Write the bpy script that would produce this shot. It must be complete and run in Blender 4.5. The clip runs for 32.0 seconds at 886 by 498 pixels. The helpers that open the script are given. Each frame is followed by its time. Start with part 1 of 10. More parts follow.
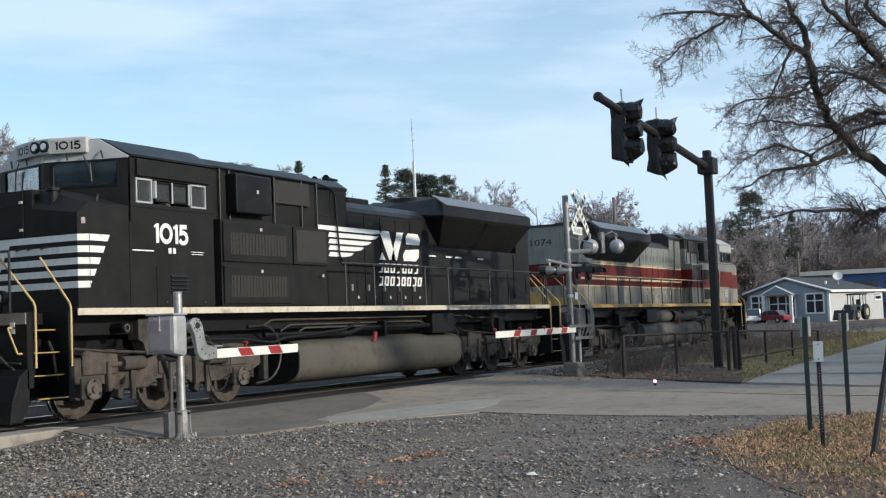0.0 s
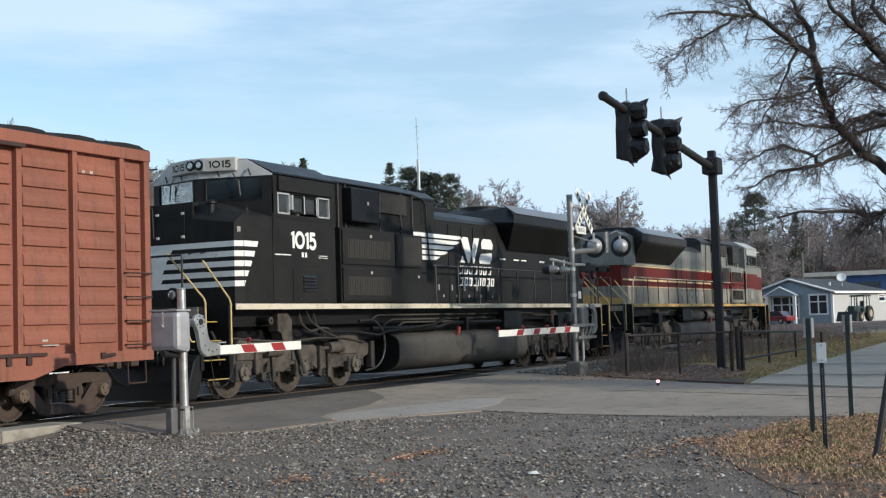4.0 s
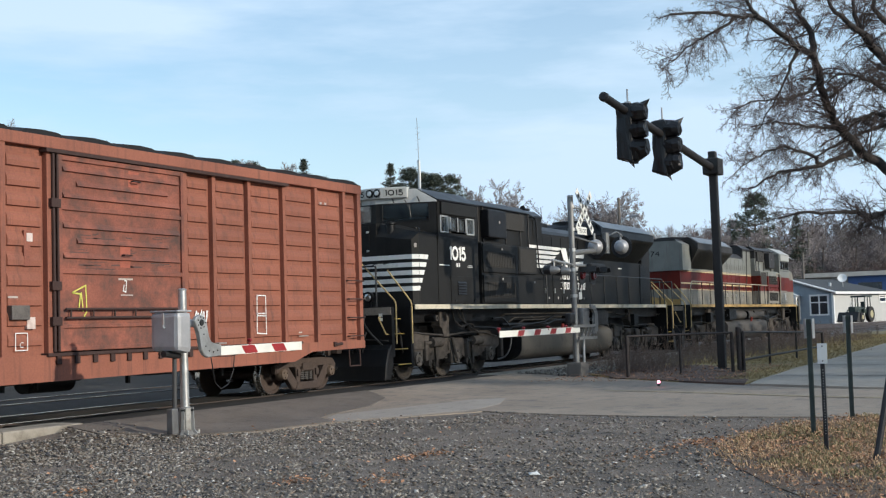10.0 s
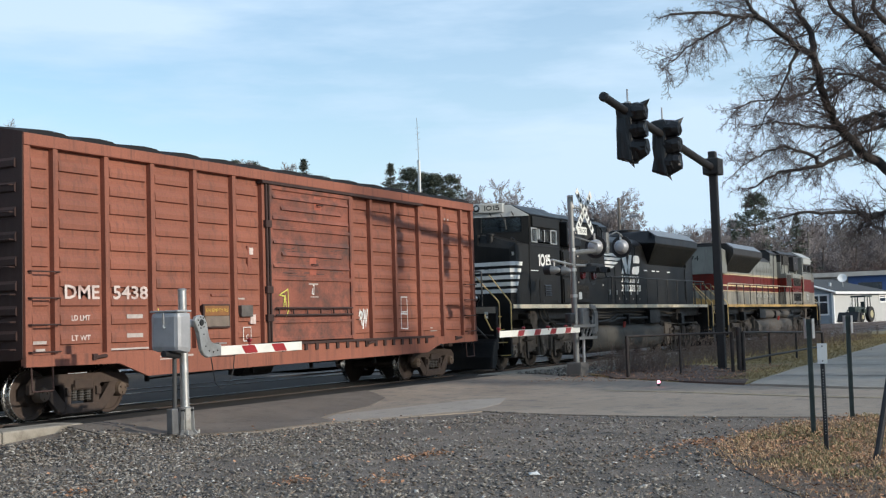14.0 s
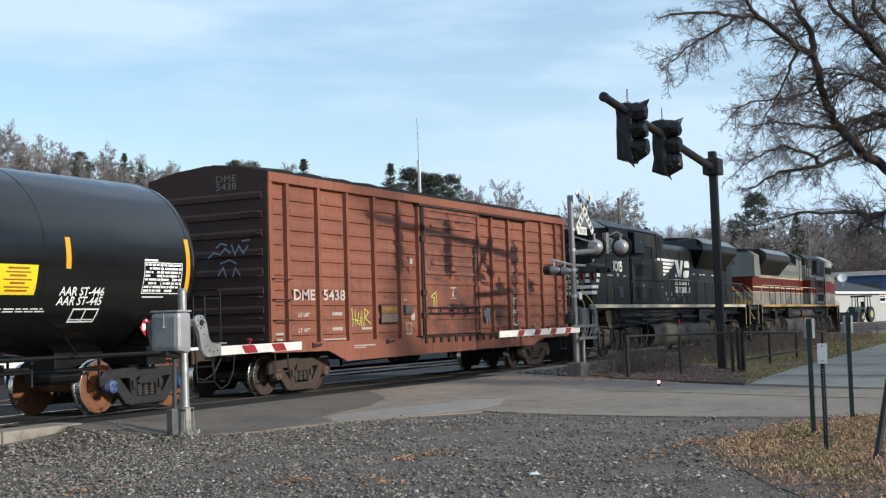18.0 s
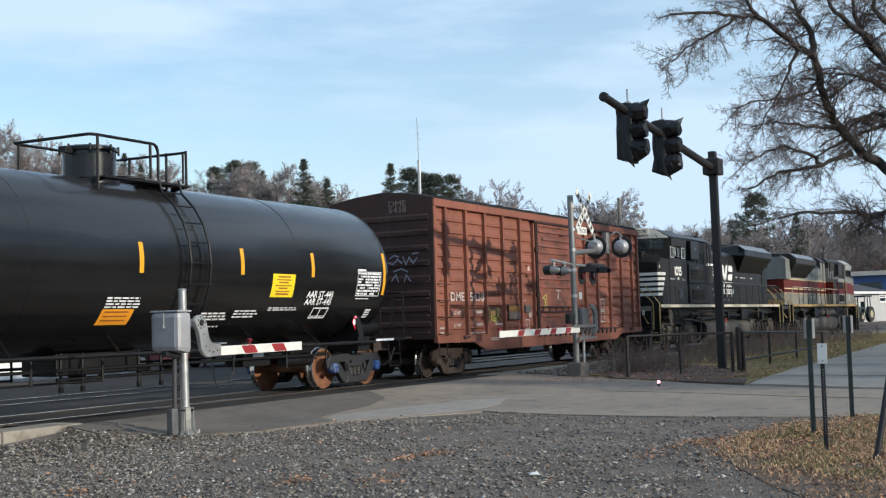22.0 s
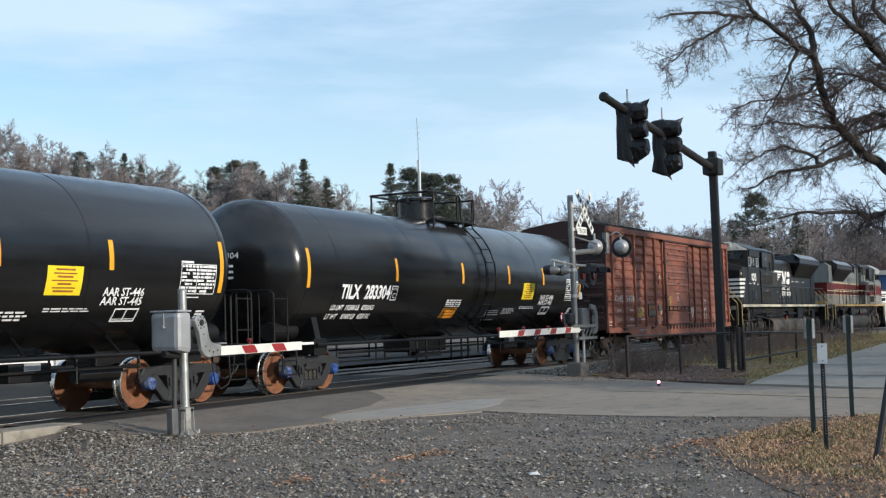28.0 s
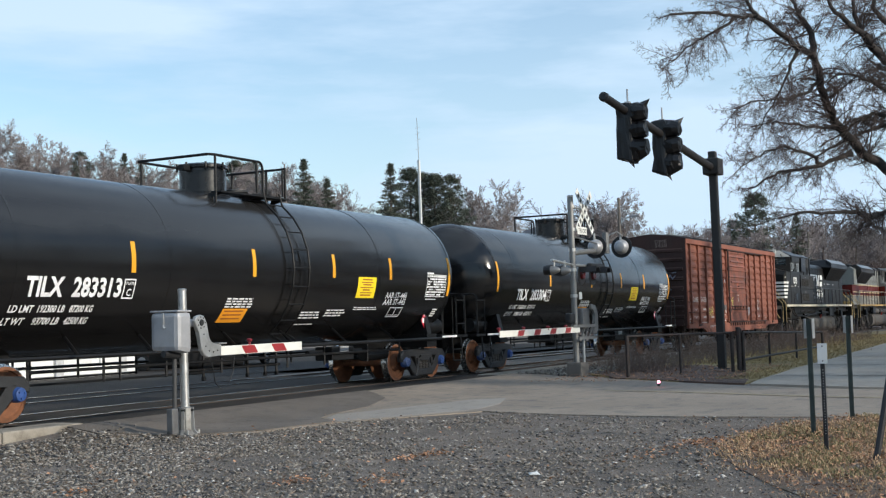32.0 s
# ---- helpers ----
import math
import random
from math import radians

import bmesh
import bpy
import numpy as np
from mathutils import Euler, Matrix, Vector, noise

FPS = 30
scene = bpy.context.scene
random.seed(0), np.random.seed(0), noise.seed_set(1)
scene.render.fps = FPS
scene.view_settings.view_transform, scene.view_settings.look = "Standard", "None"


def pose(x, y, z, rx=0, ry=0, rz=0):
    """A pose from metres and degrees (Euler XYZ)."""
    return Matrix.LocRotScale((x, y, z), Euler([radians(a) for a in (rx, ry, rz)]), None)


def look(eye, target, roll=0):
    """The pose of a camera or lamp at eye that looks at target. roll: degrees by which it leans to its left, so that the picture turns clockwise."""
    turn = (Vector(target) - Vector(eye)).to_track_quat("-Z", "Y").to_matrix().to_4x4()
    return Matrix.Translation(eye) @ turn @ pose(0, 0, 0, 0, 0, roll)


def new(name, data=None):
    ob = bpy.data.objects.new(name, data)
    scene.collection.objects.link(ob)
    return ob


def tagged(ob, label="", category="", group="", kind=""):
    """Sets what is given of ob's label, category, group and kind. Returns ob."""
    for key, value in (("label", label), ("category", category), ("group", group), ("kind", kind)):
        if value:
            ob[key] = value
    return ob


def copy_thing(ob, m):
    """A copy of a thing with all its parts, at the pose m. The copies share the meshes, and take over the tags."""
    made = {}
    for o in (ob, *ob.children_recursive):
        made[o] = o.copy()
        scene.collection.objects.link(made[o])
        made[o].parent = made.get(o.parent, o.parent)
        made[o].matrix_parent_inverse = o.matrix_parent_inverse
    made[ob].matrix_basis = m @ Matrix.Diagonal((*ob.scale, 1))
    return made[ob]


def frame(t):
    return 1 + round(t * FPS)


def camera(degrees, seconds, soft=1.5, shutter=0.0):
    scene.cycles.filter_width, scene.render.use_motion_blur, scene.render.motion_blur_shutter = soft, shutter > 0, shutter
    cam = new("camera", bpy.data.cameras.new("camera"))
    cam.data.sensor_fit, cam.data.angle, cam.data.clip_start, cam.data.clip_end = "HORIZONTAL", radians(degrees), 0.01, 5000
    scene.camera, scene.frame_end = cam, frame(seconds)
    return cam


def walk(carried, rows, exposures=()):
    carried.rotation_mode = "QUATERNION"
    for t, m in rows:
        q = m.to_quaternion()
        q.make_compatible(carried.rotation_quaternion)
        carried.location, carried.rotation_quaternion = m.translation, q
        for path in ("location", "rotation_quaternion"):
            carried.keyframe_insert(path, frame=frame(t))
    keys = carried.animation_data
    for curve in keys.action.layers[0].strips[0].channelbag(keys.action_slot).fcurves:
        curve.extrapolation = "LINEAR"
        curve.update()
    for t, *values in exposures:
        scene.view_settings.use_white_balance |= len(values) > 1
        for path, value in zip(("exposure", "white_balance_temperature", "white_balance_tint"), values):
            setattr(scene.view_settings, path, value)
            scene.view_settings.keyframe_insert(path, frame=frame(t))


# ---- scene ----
# ---------------- camera ----------------
cam = camera(38.885, 32.0, 1.24)
EYE = (0.0, -15.912, 1.331)


def aim(yaw, pitch, roll):
    p, y = radians(27.392 + yaw), radians(3.452 + pitch)
    way = Vector((math.cos(y) * math.cos(p), math.cos(y) * math.sin(p), math.sin(y)))
    return look(EYE, Vector(EYE) + way, -1.776 + roll)


walk(cam, [(0.0, aim(-0.206, 0.039, -0.45)), (0.2, aim(-0.195, 0.02, -0.22)), (0.5, aim(-0.170, 0.0, 0.0)),
           (1.0, aim(-0.113, -0.066, 0.0)), (1.5, aim(-0.078, -0.080, 0.0)), (2.5, aim(-0.078, -0.080, 0.0)),
           (3.0, aim(-0.045, -0.047, 0.0)), (3.5, aim(-0.04, -0.042, 0.0)), (5.5, aim(0, 0, 0)), (32.0, aim(0, 0, 0))])

# ---------------- light ----------------
SUN_WAY = Vector((0.05, 1.0, -0.34)).normalized()
sun = new("sun", bpy.data.lights.new("sun", "SUN"))
sun.data.energy, sun.data.angle, sun.data.color = 3.75, radians(1.1), (1.0, 0.925, 0.80)
sun.rotation_mode = "QUATERNION"
sun.rotation_quaternion = SUN_WAY.to_track_quat("-Z", "Y")

world = bpy.data.worlds.new("world")
scene.world = world
world.use_nodes = True
wn, wl = world.node_tree.nodes, world.node_tree.links
wn.clear()
w_out, w_bg = wn.new("ShaderNodeOutputWorld"), wn.new("ShaderNodeBackground")
w_sky = wn.new("ShaderNodeTexSky")
w_sky.sky_type, w_sky.sun_disc = "NISHITA", False
w_sky.sun_elevation, w_sky.sun_rotation = radians(18.8), radians(183)
w_sky.air_density, w_sky.dust_density, w_sky.ozone_density = 1.2, 0.3, 3.0
w_co, w_map, w_noise, w_ramp, w_mix = (wn.new("ShaderNodeTexCoord"), wn.new("ShaderNodeMapping"), wn.new("ShaderNodeTexNoise"),
                                      wn.new("ShaderNodeValToRGB"), wn.new("ShaderNodeMixRGB"))
w_map.inputs["Scale"].default_value = (2.0, 2.6, 13.0)
w_map.inputs["Rotation"].default_value = (radians(7), radians(-9), radians(0))
w_noise.inputs["Scale"].default_value, w_noise.inputs["Detail"].default_value = 1.1, 6.0
w_noise.inputs["Roughness"].default_value = 0.56
w_ramp.color_ramp.elements[0].position, w_ramp.color_ramp.elements[1].position = 0.38, 0.62
w_ramp.color_ramp.elements[0].color, w_ramp.color_ramp.elements[1].color = (0.0, 0.0, 0.0, 1), (0.80, 0.80, 0.80, 1)
# haze that thins out above the horizon
w_sep, w_haze, w_add = wn.new("ShaderNodeSeparateXYZ"), wn.new("ShaderNodeMapRange"), wn.new("ShaderNodeMath")
w_haze.inputs["From Min"].default_value, w_haze.inputs["From Max"].default_value = 0.03, 0.30
w_haze.inputs["To Min"].default_value, w_haze.inputs["To Max"].default_value = 0.38, 0.08
w_add.operation, w_add.use_clamp = "ADD", True
# the high cirrus veil thickens down the line of the track
w_veil, w_sum = wn.new("ShaderNodeMapRange"), wn.new("ShaderNodeMath")
w_veil.inputs["From Min"].default_value, w_veil.inputs["From Max"].default_value = 0.70, 0.98
w_veil.inputs["To Min"].default_value, w_veil.inputs["To Max"].default_value = 0.0, 0.30
w_sum.operation, w_sum.use_clamp = "ADD", True
w_mix.inputs["Color2"].default_value = (4.45, 5.75, 7.15, 1)
wl.new(w_co.outputs["Generated"], w_map.inputs["Vector"])
wl.new(w_map.outputs["Vector"], w_noise.inputs["Vector"])
wl.new(w_noise.outputs["Fac"], w_ramp.inputs["Fac"])
wl.new(w_ramp.outputs["Color"], w_add.inputs[0])
wl.new(w_co.outputs["Generated"], w_sep.inputs["Vector"])
wl.new(w_sep.outputs["Z"], w_haze.inputs["Value"])
wl.new(w_haze.outputs["Result"], w_add.inputs[1])
wl.new(w_sep.outputs["X"], w_veil.inputs["Value"])
wl.new(w_add.outputs[0], w_sum.inputs[0])
wl.new(w_veil.outputs["Result"], w_sum.inputs[1])
wl.new(w_sum.outputs[0], w_mix.inputs["Fac"])
w_hue = wn.new("ShaderNodeHueSaturation")
w_hue.inputs["Saturation"].default_value, w_hue.inputs["Value"].default_value = 1.06, 1.17
wl.new(w_sky.outputs["Color"], w_hue.inputs["Color"])
wl.new(w_hue.outputs["Color"], w_mix.inputs["Color1"])
wl.new(w_mix.outputs["Color"], w_bg.inputs["Color"])
w_bg.inputs["Strength"].default_value = 0.15
wl.new(w_bg.outputs["Background"], w_out.inputs["Surface"])
scene.view_settings.exposure = 0.0

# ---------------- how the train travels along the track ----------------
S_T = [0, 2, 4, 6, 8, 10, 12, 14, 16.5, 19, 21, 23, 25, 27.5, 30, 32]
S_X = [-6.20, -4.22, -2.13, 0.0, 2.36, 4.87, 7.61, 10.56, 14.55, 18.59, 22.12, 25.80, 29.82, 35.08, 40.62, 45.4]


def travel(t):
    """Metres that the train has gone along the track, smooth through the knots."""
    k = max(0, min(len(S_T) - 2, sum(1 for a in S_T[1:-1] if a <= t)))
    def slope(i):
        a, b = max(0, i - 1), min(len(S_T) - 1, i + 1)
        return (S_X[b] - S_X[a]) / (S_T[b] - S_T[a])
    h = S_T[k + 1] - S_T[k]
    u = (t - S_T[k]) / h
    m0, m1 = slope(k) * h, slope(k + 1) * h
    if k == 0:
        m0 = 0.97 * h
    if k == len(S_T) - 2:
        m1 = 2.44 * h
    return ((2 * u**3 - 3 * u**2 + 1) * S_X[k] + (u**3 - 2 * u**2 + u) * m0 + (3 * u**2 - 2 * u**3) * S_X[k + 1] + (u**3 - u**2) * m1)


# ---------------- materials ----------------
MATS = {}


def mat(name, color, rough=0.6, metal=0.0, var=0.25, scale=6.0, fine=60.0, bump=0.15, dirt=None, dirt_amount=0.0, spec=0.5, streak=False,
        emit=0.0, coat=0.0, rand=0.0, island=0.0, stretch=(1, 1, 1)):
    """A node material: two scales of noise vary the colour and the gloss, a fine one gives relief, dirt has blotches of its own."""
    if name in MATS:
        return MATS[name]
    m = bpy.data.materials.new(name)
    m.use_nodes = True
    n, l = m.node_tree.nodes, m.node_tree.links
    b = n["Principled BSDF"]
    co = n.new("ShaderNodeTexCoord")
    mp = n.new("ShaderNodeMapping")
    mp.inputs["Scale"].default_value = stretch
    l.new(co.outputs["Object"], mp.inputs["Vector"])
    big, small = n.new("ShaderNodeTexNoise"), n.new("ShaderNodeTexNoise")
    big.inputs["Scale"].default_value, big.inputs["Detail"].default_value = scale, 5.0
    small.inputs["Scale"].default_value, small.inputs["Detail"].default_value = fine, 3.0
    for q in (big, small):
        l.new(mp.outputs["Vector"], q.inputs["Vector"])
    mix = n.new("ShaderNodeMath")
    mix.operation = "MULTIPLY_ADD"
    l.new(big.outputs["Fac"], mix.inputs[0])
    mix.inputs[1].default_value = 0.6
    half = n.new("ShaderNodeMath")
    half.operation = "MULTIPLY"
    half.inputs[1].default_value = 0.4
    l.new(small.outputs["Fac"], half.inputs[0])
    l.new(half.outputs[0], mix.inputs[2])
    ramp = n.new("ShaderNodeValToRGB")
    c = Vector(color[:3])
    lo, hi = c * (1 - var), c * (1 + var)
    ramp.color_ramp.elements[0].position, ramp.color_ramp.elements[1].position = 0.32, 0.68
    ramp.color_ramp.elements[0].color = (*lo, 1)
    ramp.color_ramp.elements[1].color = (*[min(1.0, q) for q in hi], 1)
    l.new(mix.outputs[0], ramp.inputs["Fac"])
    out = ramp.outputs["Color"]
    if dirt is not None:
        dn = n.new("ShaderNodeTexNoise")
        dn.inputs["Scale"].default_value, dn.inputs["Detail"].default_value, dn.inputs["Roughness"].default_value = (3.0 if not streak else 1.0), 8.0, 0.65
        if streak:
            sm = n.new("ShaderNodeMapping")
            sm.inputs["Scale"].default_value = (9.0, 9.0, 0.7)
            l.new(co.outputs["Object"], sm.inputs["Vector"])
            l.new(sm.outputs["Vector"], dn.inputs["Vector"])
        else:
            l.new(co.outputs["Object"], dn.inputs["Vector"])
        dr = n.new("ShaderNodeValToRGB")
        dr.color_ramp.elements[0].position, dr.color_ramp.elements[1].position = 0.62 - 0.25 * dirt_amount, 0.85 - 0.2 * dirt_amount
        l.new(dn.outputs["Fac"], dr.inputs["Fac"])
        dm = n.new("ShaderNodeMixRGB")
        dm.inputs["Color2"].default_value = (*dirt[:3], 1)
        l.new(dr.outputs["Color"], dm.inputs["Fac"])
        l.new(out, dm.inputs["Color1"])
        out = dm.outputs["Color"]
    if rand or island:
        hsv = n.new("ShaderNodeHueSaturation")
        mr = n.new("ShaderNodeMapRange")
        if rand:
            oi = n.new("ShaderNodeObjectInfo")
            l.new(oi.outputs["Random"], mr.inputs["Value"])
        else:
            ge = n.new("ShaderNodeNewGeometry")
            l.new(ge.outputs["Random Per Island"], mr.inputs["Value"])
        mr.inputs["To Min"].default_value, mr.inputs["To Max"].default_value = 1 - (rand or island), 1 + (rand or island)
        l.new(mr.outputs["Result"], hsv.inputs["Value"])
        l.new(out, hsv.inputs["Color"])
        out = hsv.outputs["Color"]
    l.new(out, b.inputs["Base Color"])
    rr = n.new("ShaderNodeMapRange")
    rr.inputs["To Min"].default_value, rr.inputs["To Max"].default_value = max(0.02, rough - 0.12), min(1.0, rough + 0.12)
    l.new(big.outputs["Fac"], rr.inputs["Value"])
    l.new(rr.outputs["Result"], b.inputs["Roughness"])
    b.inputs["Metallic"].default_value = metal
    b.inputs["Specular IOR Level"].default_value = spec
    if coat:
        b.inputs["Coat Weight"].default_value = coat
        b.inputs["Coat Roughness"].default_value = 0.12
    if bump:
        bp = n.new("ShaderNodeBump")
        bp.inputs["Strength"].default_value, bp.inputs["Distance"].default_value = bump, 0.02
        l.new(small.outputs["Fac"], bp.inputs["Height"])
        l.new(bp.outputs["Normal"], b.inputs["Normal"])
    if emit:
        b.inputs["Emission Color"].default_value = (*color[:3], 1)
        b.inputs["Emission Strength"].default_value = emit
    MATS[name] = m
    return m


glass = mat("dark_glass", (0.022, 0.030, 0.038), 0.10, 0.0, 0.1, 4, 30, 0.0, spec=1.0)

clear_glass = mat("clear_glass", (0.36, 0.40, 0.42), 0.06, 0.0, 0.03, 4, 30, 0.0, spec=0.6)
clear_glass.node_tree.nodes["Principled BSDF"].inputs["Transmission Weight"].default_value = 0.92
cab_glass = mat("cab_glass", (0.13, 0.17, 0.20), 0.05, 0.0, 0.03, 4, 30, 0.0, spec=0.7)
cab_glass.node_tree.nodes["Principled BSDF"].inputs["Transmission Weight"].default_value = 0.9


# ---------------- mesh helpers ----------------
def part(name, bm, material, parent=None, label="", smooth=False):
    """Links a bmesh as ONE mesh object under a thing or a part."""
    me = bpy.data.meshes.new(name)
    bmesh.ops.recalc_face_normals(bm, faces=bm.faces)
    bm.to_mesh(me)
    bm.free()
    me.materials.append(material)
    if smooth:
        for p in me.polygons:
            p.use_smooth = True
        me.set_sharp_from_angle(angle=radians(35))
    ob = new(name, me)
    ob.parent = parent
    if label:
        tagged(ob, label)
    return ob


def mesh_of(name, verts, faces, material, parent=None, label="", smooth=False):
    me = bpy.data.meshes.new(name)
    me.from_pydata(verts, [], faces)
    me.materials.append(material)
    if smooth:
        for p in me.polygons:
            p.use_smooth = True
    ob = new(name, me)
    ob.parent = parent
    if label:
        tagged(ob, label)
    return ob


def thing(name, label, category, group="", kind="", at=(0, 0, 0)):
    ob = new(name)
    ob.empty_display_size = 0.3
    ob.matrix_basis = Matrix.Translation(at)
    return tagged(ob, label, category, group, kind)


def box(bm, x0, x1, y0, y1, z0, z1, bevel=0.0):
    r = bmesh.ops.create_cube(bm, size=1)
    vs = r["verts"]
    for v in vs:
        v.co = Vector(((x0 + x1) / 2 + v.co.x * (x1 - x0), (y0 + y1) / 2 + v.co.y * (y1 - y0), (z0 + z1) / 2 + v.co.z * (z1 - z0)))
    if bevel:
        es = list({e for v in vs for e in v.link_edges})
        bmesh.ops.bevel(bm, geom=es, offset=bevel, segments=2, affect="EDGES", profile=0.6)
    return bm


def boxed(*a, **k):
    return box(bmesh.new(), *a, **k)


def tube(bm, p, q, r, seg=8, r2=None, caps=True):
    p, q = Vector(p), Vector(q)
    d = q - p
    if d.length < 1e-6:
        return bm
    turn = d.to_track_quat("Z", "Y").to_matrix().to_4x4()
    bmesh.ops.create_cone(bm, cap_ends=caps, segments=seg, radius1=r, radius2=r if r2 is None else r2, depth=d.length,
                          matrix=Matrix.Translation((p + q) / 2) @ turn)
    return bm


def path(bm, pts, r, seg=8):
    """One round pipe swept through the points, its corners rounded off."""
    raw = [Vector(p) for p in pts]
    line = [raw[0]]
    for a, b, c in zip(raw, raw[1:], raw[2:]):
        if (b - a).angle(c - b, 0.0) > 0.35:
            cut = min(2.5 * r, 0.4 * (b - a).length, 0.4 * (c - b).length)
            line += [b + (a - b).normalized() * cut, b * 0.7 + (b + (a - b).normalized() * cut) * 0.15 + (b + (c - b).normalized() * cut) * 0.15, b + (c - b).normalized() * cut]
        else:
            line.append(b)
    line.append(raw[-1])
    way = (line[1] - line[0]).normalized()
    side = way.orthogonal().normalized()
    rings = []
    for k, p in enumerate(line):
        before = (p - line[k - 1]).normalized() if k else way
        after = (line[k + 1] - p).normalized() if k < len(line) - 1 else before
        t = (before + after).normalized()
        side = (side - t * side.dot(t)).normalized()
        up = t.cross(side)
        rings.append([bm.verts.new(p + (side * math.cos(6.2832 * i / seg) + up * math.sin(6.2832 * i / seg)) * r) for i in range(seg)])
    for a, b in zip(rings, rings[1:]):
        for i in range(seg):
            bm.faces.new((a[i], a[(i + 1) % seg], b[(i + 1) % seg], b[i]))
    bm.faces.new(rings[0][::-1])
    bm.faces.new(rings[-1])
    return bm


def prism(bm, outline, axis, a, b, bevel=0.0):
    """An outline of (p, q) pairs drawn out along an axis from a to b. axis x: (y, z); y: (x, z); z: (x, y)."""
    def place(p, q, s):
        return {"x": (s, p, q), "y": (p, s, q), "z": (p, q, s)}[axis]
    va = [bm.verts.new(place(p, q, a)) for p, q in outline]
    vb = [bm.verts.new(place(p, q, b)) for p, q in outline]
    n = len(outline)
    fs = [bm.faces.new(va), bm.faces.new(vb[::-1])]
    for i in range(n):
        fs.append(bm.faces.new((va[i], va[(i + 1) % n], vb[(i + 1) % n], vb[i])))
    if bevel:
        es = list({e for f in fs[:2] for e in f.edges})
        bmesh.ops.bevel(bm, geom=es, offset=bevel, segments=1, affect="EDGES")
    return bm


def prismed(*a, **k):
    return prism(bmesh.new(), *a, **k)


def tubed(p, q, r, seg=8, r2=None):
    return tube(bmesh.new(), p, q, r, seg, r2)


def lathe(bm, profile, axis, centre, seg=24):
    """Turns a profile of (along, radius) round an axis through centre."""
    rings = []
    c = Vector(centre)
    for s, r in profile:
        ring = []
        for k in range(seg):
            a = 2 * math.pi * k / seg
            u, v = r * math.cos(a), r * math.sin(a)
            o = {"x": (s, u, v), "y": (u, s, v), "z": (u, v, s)}[axis]
            ring.append(bm.verts.new(c + Vector(o)))
        rings.append(ring)
    for ra, rb in zip(rings, rings[1:]):
        for k in range(seg):
            bm.faces.new((ra[k], ra[(k + 1) % seg], rb[(k + 1) % seg], rb[k]))
    bm.faces.new(rings[0][::-1])
    bm.faces.new(rings[-1])
    return bm


def words(body, size, shear=0.0, bold=0.0):
    """Flat letters as lists of vertices (x, y) and faces, left at 0, with the base line at 0."""
    cu = bpy.data.curves.new("letters", "FONT")
    cu.body, cu.size, cu.shear, cu.resolution_u, cu.offset = body, size, shear, 2, bold * size
    ob = bpy.data.objects.new("letters", cu)
    me = bpy.data.meshes.new_from_object(ob)
    vs = [(v.co.x, v.co.y) for v in me.vertices]
    fs = [tuple(p.vertices) for p in me.polygons]
    bpy.data.objects.remove(ob)
    bpy.data.curves.remove(cu)
    bpy.data.meshes.remove(me)
    return vs, fs


def lettering(name, body, size, width, put, material, parent, shear=0.0, bold=0.0):
    """Letters laid on a surface: put(x, z) gives the place of a point of the flat text."""
    vs, fs = words(body, size, shear, bold)
    if not vs:
        return None
    lo, hi = min(v[0] for v in vs), max(v[0] for v in vs)
    k = width / (hi - lo)
    return mesh_of(name, [put((x - lo) * k, y) for x, y in vs], fs, material, parent)


def spread(knots, v):
    """Straight lines through knots of (place, value)."""
    if v <= knots[0][0]:
        return knots[0][1]
    for (a, p), (c, q) in zip(knots, knots[1:]):
        if v <= c:
            return p + (q - p) * (v - a) / (c - a)
    return knots[-1][1]


def ground_z(x, y):
    """Height of the ground: gravel a little below the rails, rising gently past the road, and a wooded hill far behind."""
    t = max(0.0, min(1.0, (x - 15.0) / 18.0))
    z = -0.20 + 0.15 * t * t * (3 - 2 * t)
    if y > -2.0:
        z = max(z, -0.09)
    elif y > -3.7 and 13.4 < x < 31.6:      # the road ramps up to the crossing deck
        k = min(1.0, (y + 3.7) / 1.6) * min(1.0, (x - 13.4) / 1.0, (31.6 - x) / 1.0)
        z += (-0.034 - z) * k * k * (3 - 2 * k)
    if 5 < x < 45 and -16 < y < -2.2:
        z += 0.02 * noise.noise((x * 0.3, y * 0.3, 5))
    d = math.hypot(x, y + 15.9)
    if d > 90 and x > 0:
        deg = math.degrees(math.atan2(y + 15.9, x))
        top = spread([(-30, 2), (5, 13.0), (12, 13.5), (15.5, 12.0), (18.5, 6.5), (22, 5.5), (29, 7.5), (37, 9.5), (46, 14), (60, 14)], deg)
        start = spread([(-30, 190), (4, 240), (14.5, 240), (17, 190), (22, 95), (60, 95)], deg)
        u = max(0.0, min(1.0, (d - start) / 65))
        z += top * u * u * (3 - 2 * u) + max(0.0, min(1.0, (d - start - 65) / 150)) * top * 0.5
    return z
# ---------------- ground, road and track ----------------
gravel_mat = mat("gravel_bed", (0.165, 0.136, 0.112), 0.95, 0, 0.45, 0.9, 60, 1.0, (0.070, 0.060, 0.050), 0.45)
asphalt = mat("asphalt_road", (0.275, 0.224, 0.175), 0.9, 0, 0.22, 0.5, 120, 0.35, (0.11, 0.105, 0.10), 0.45)
asphalt_dark = mat("asphalt_dark", (0.044, 0.039, 0.035), 0.95, 0, 0.35, 0.5, 110, 0.35, (0.03, 0.029, 0.028), 0.45, spec=0.2)
asphalt_patch = mat("asphalt_patch", (0.32, 0.285, 0.245), 0.9, 0, 0.15, 1.2, 110, 0.4, (0.1, 0.1, 0.095), 0.3)
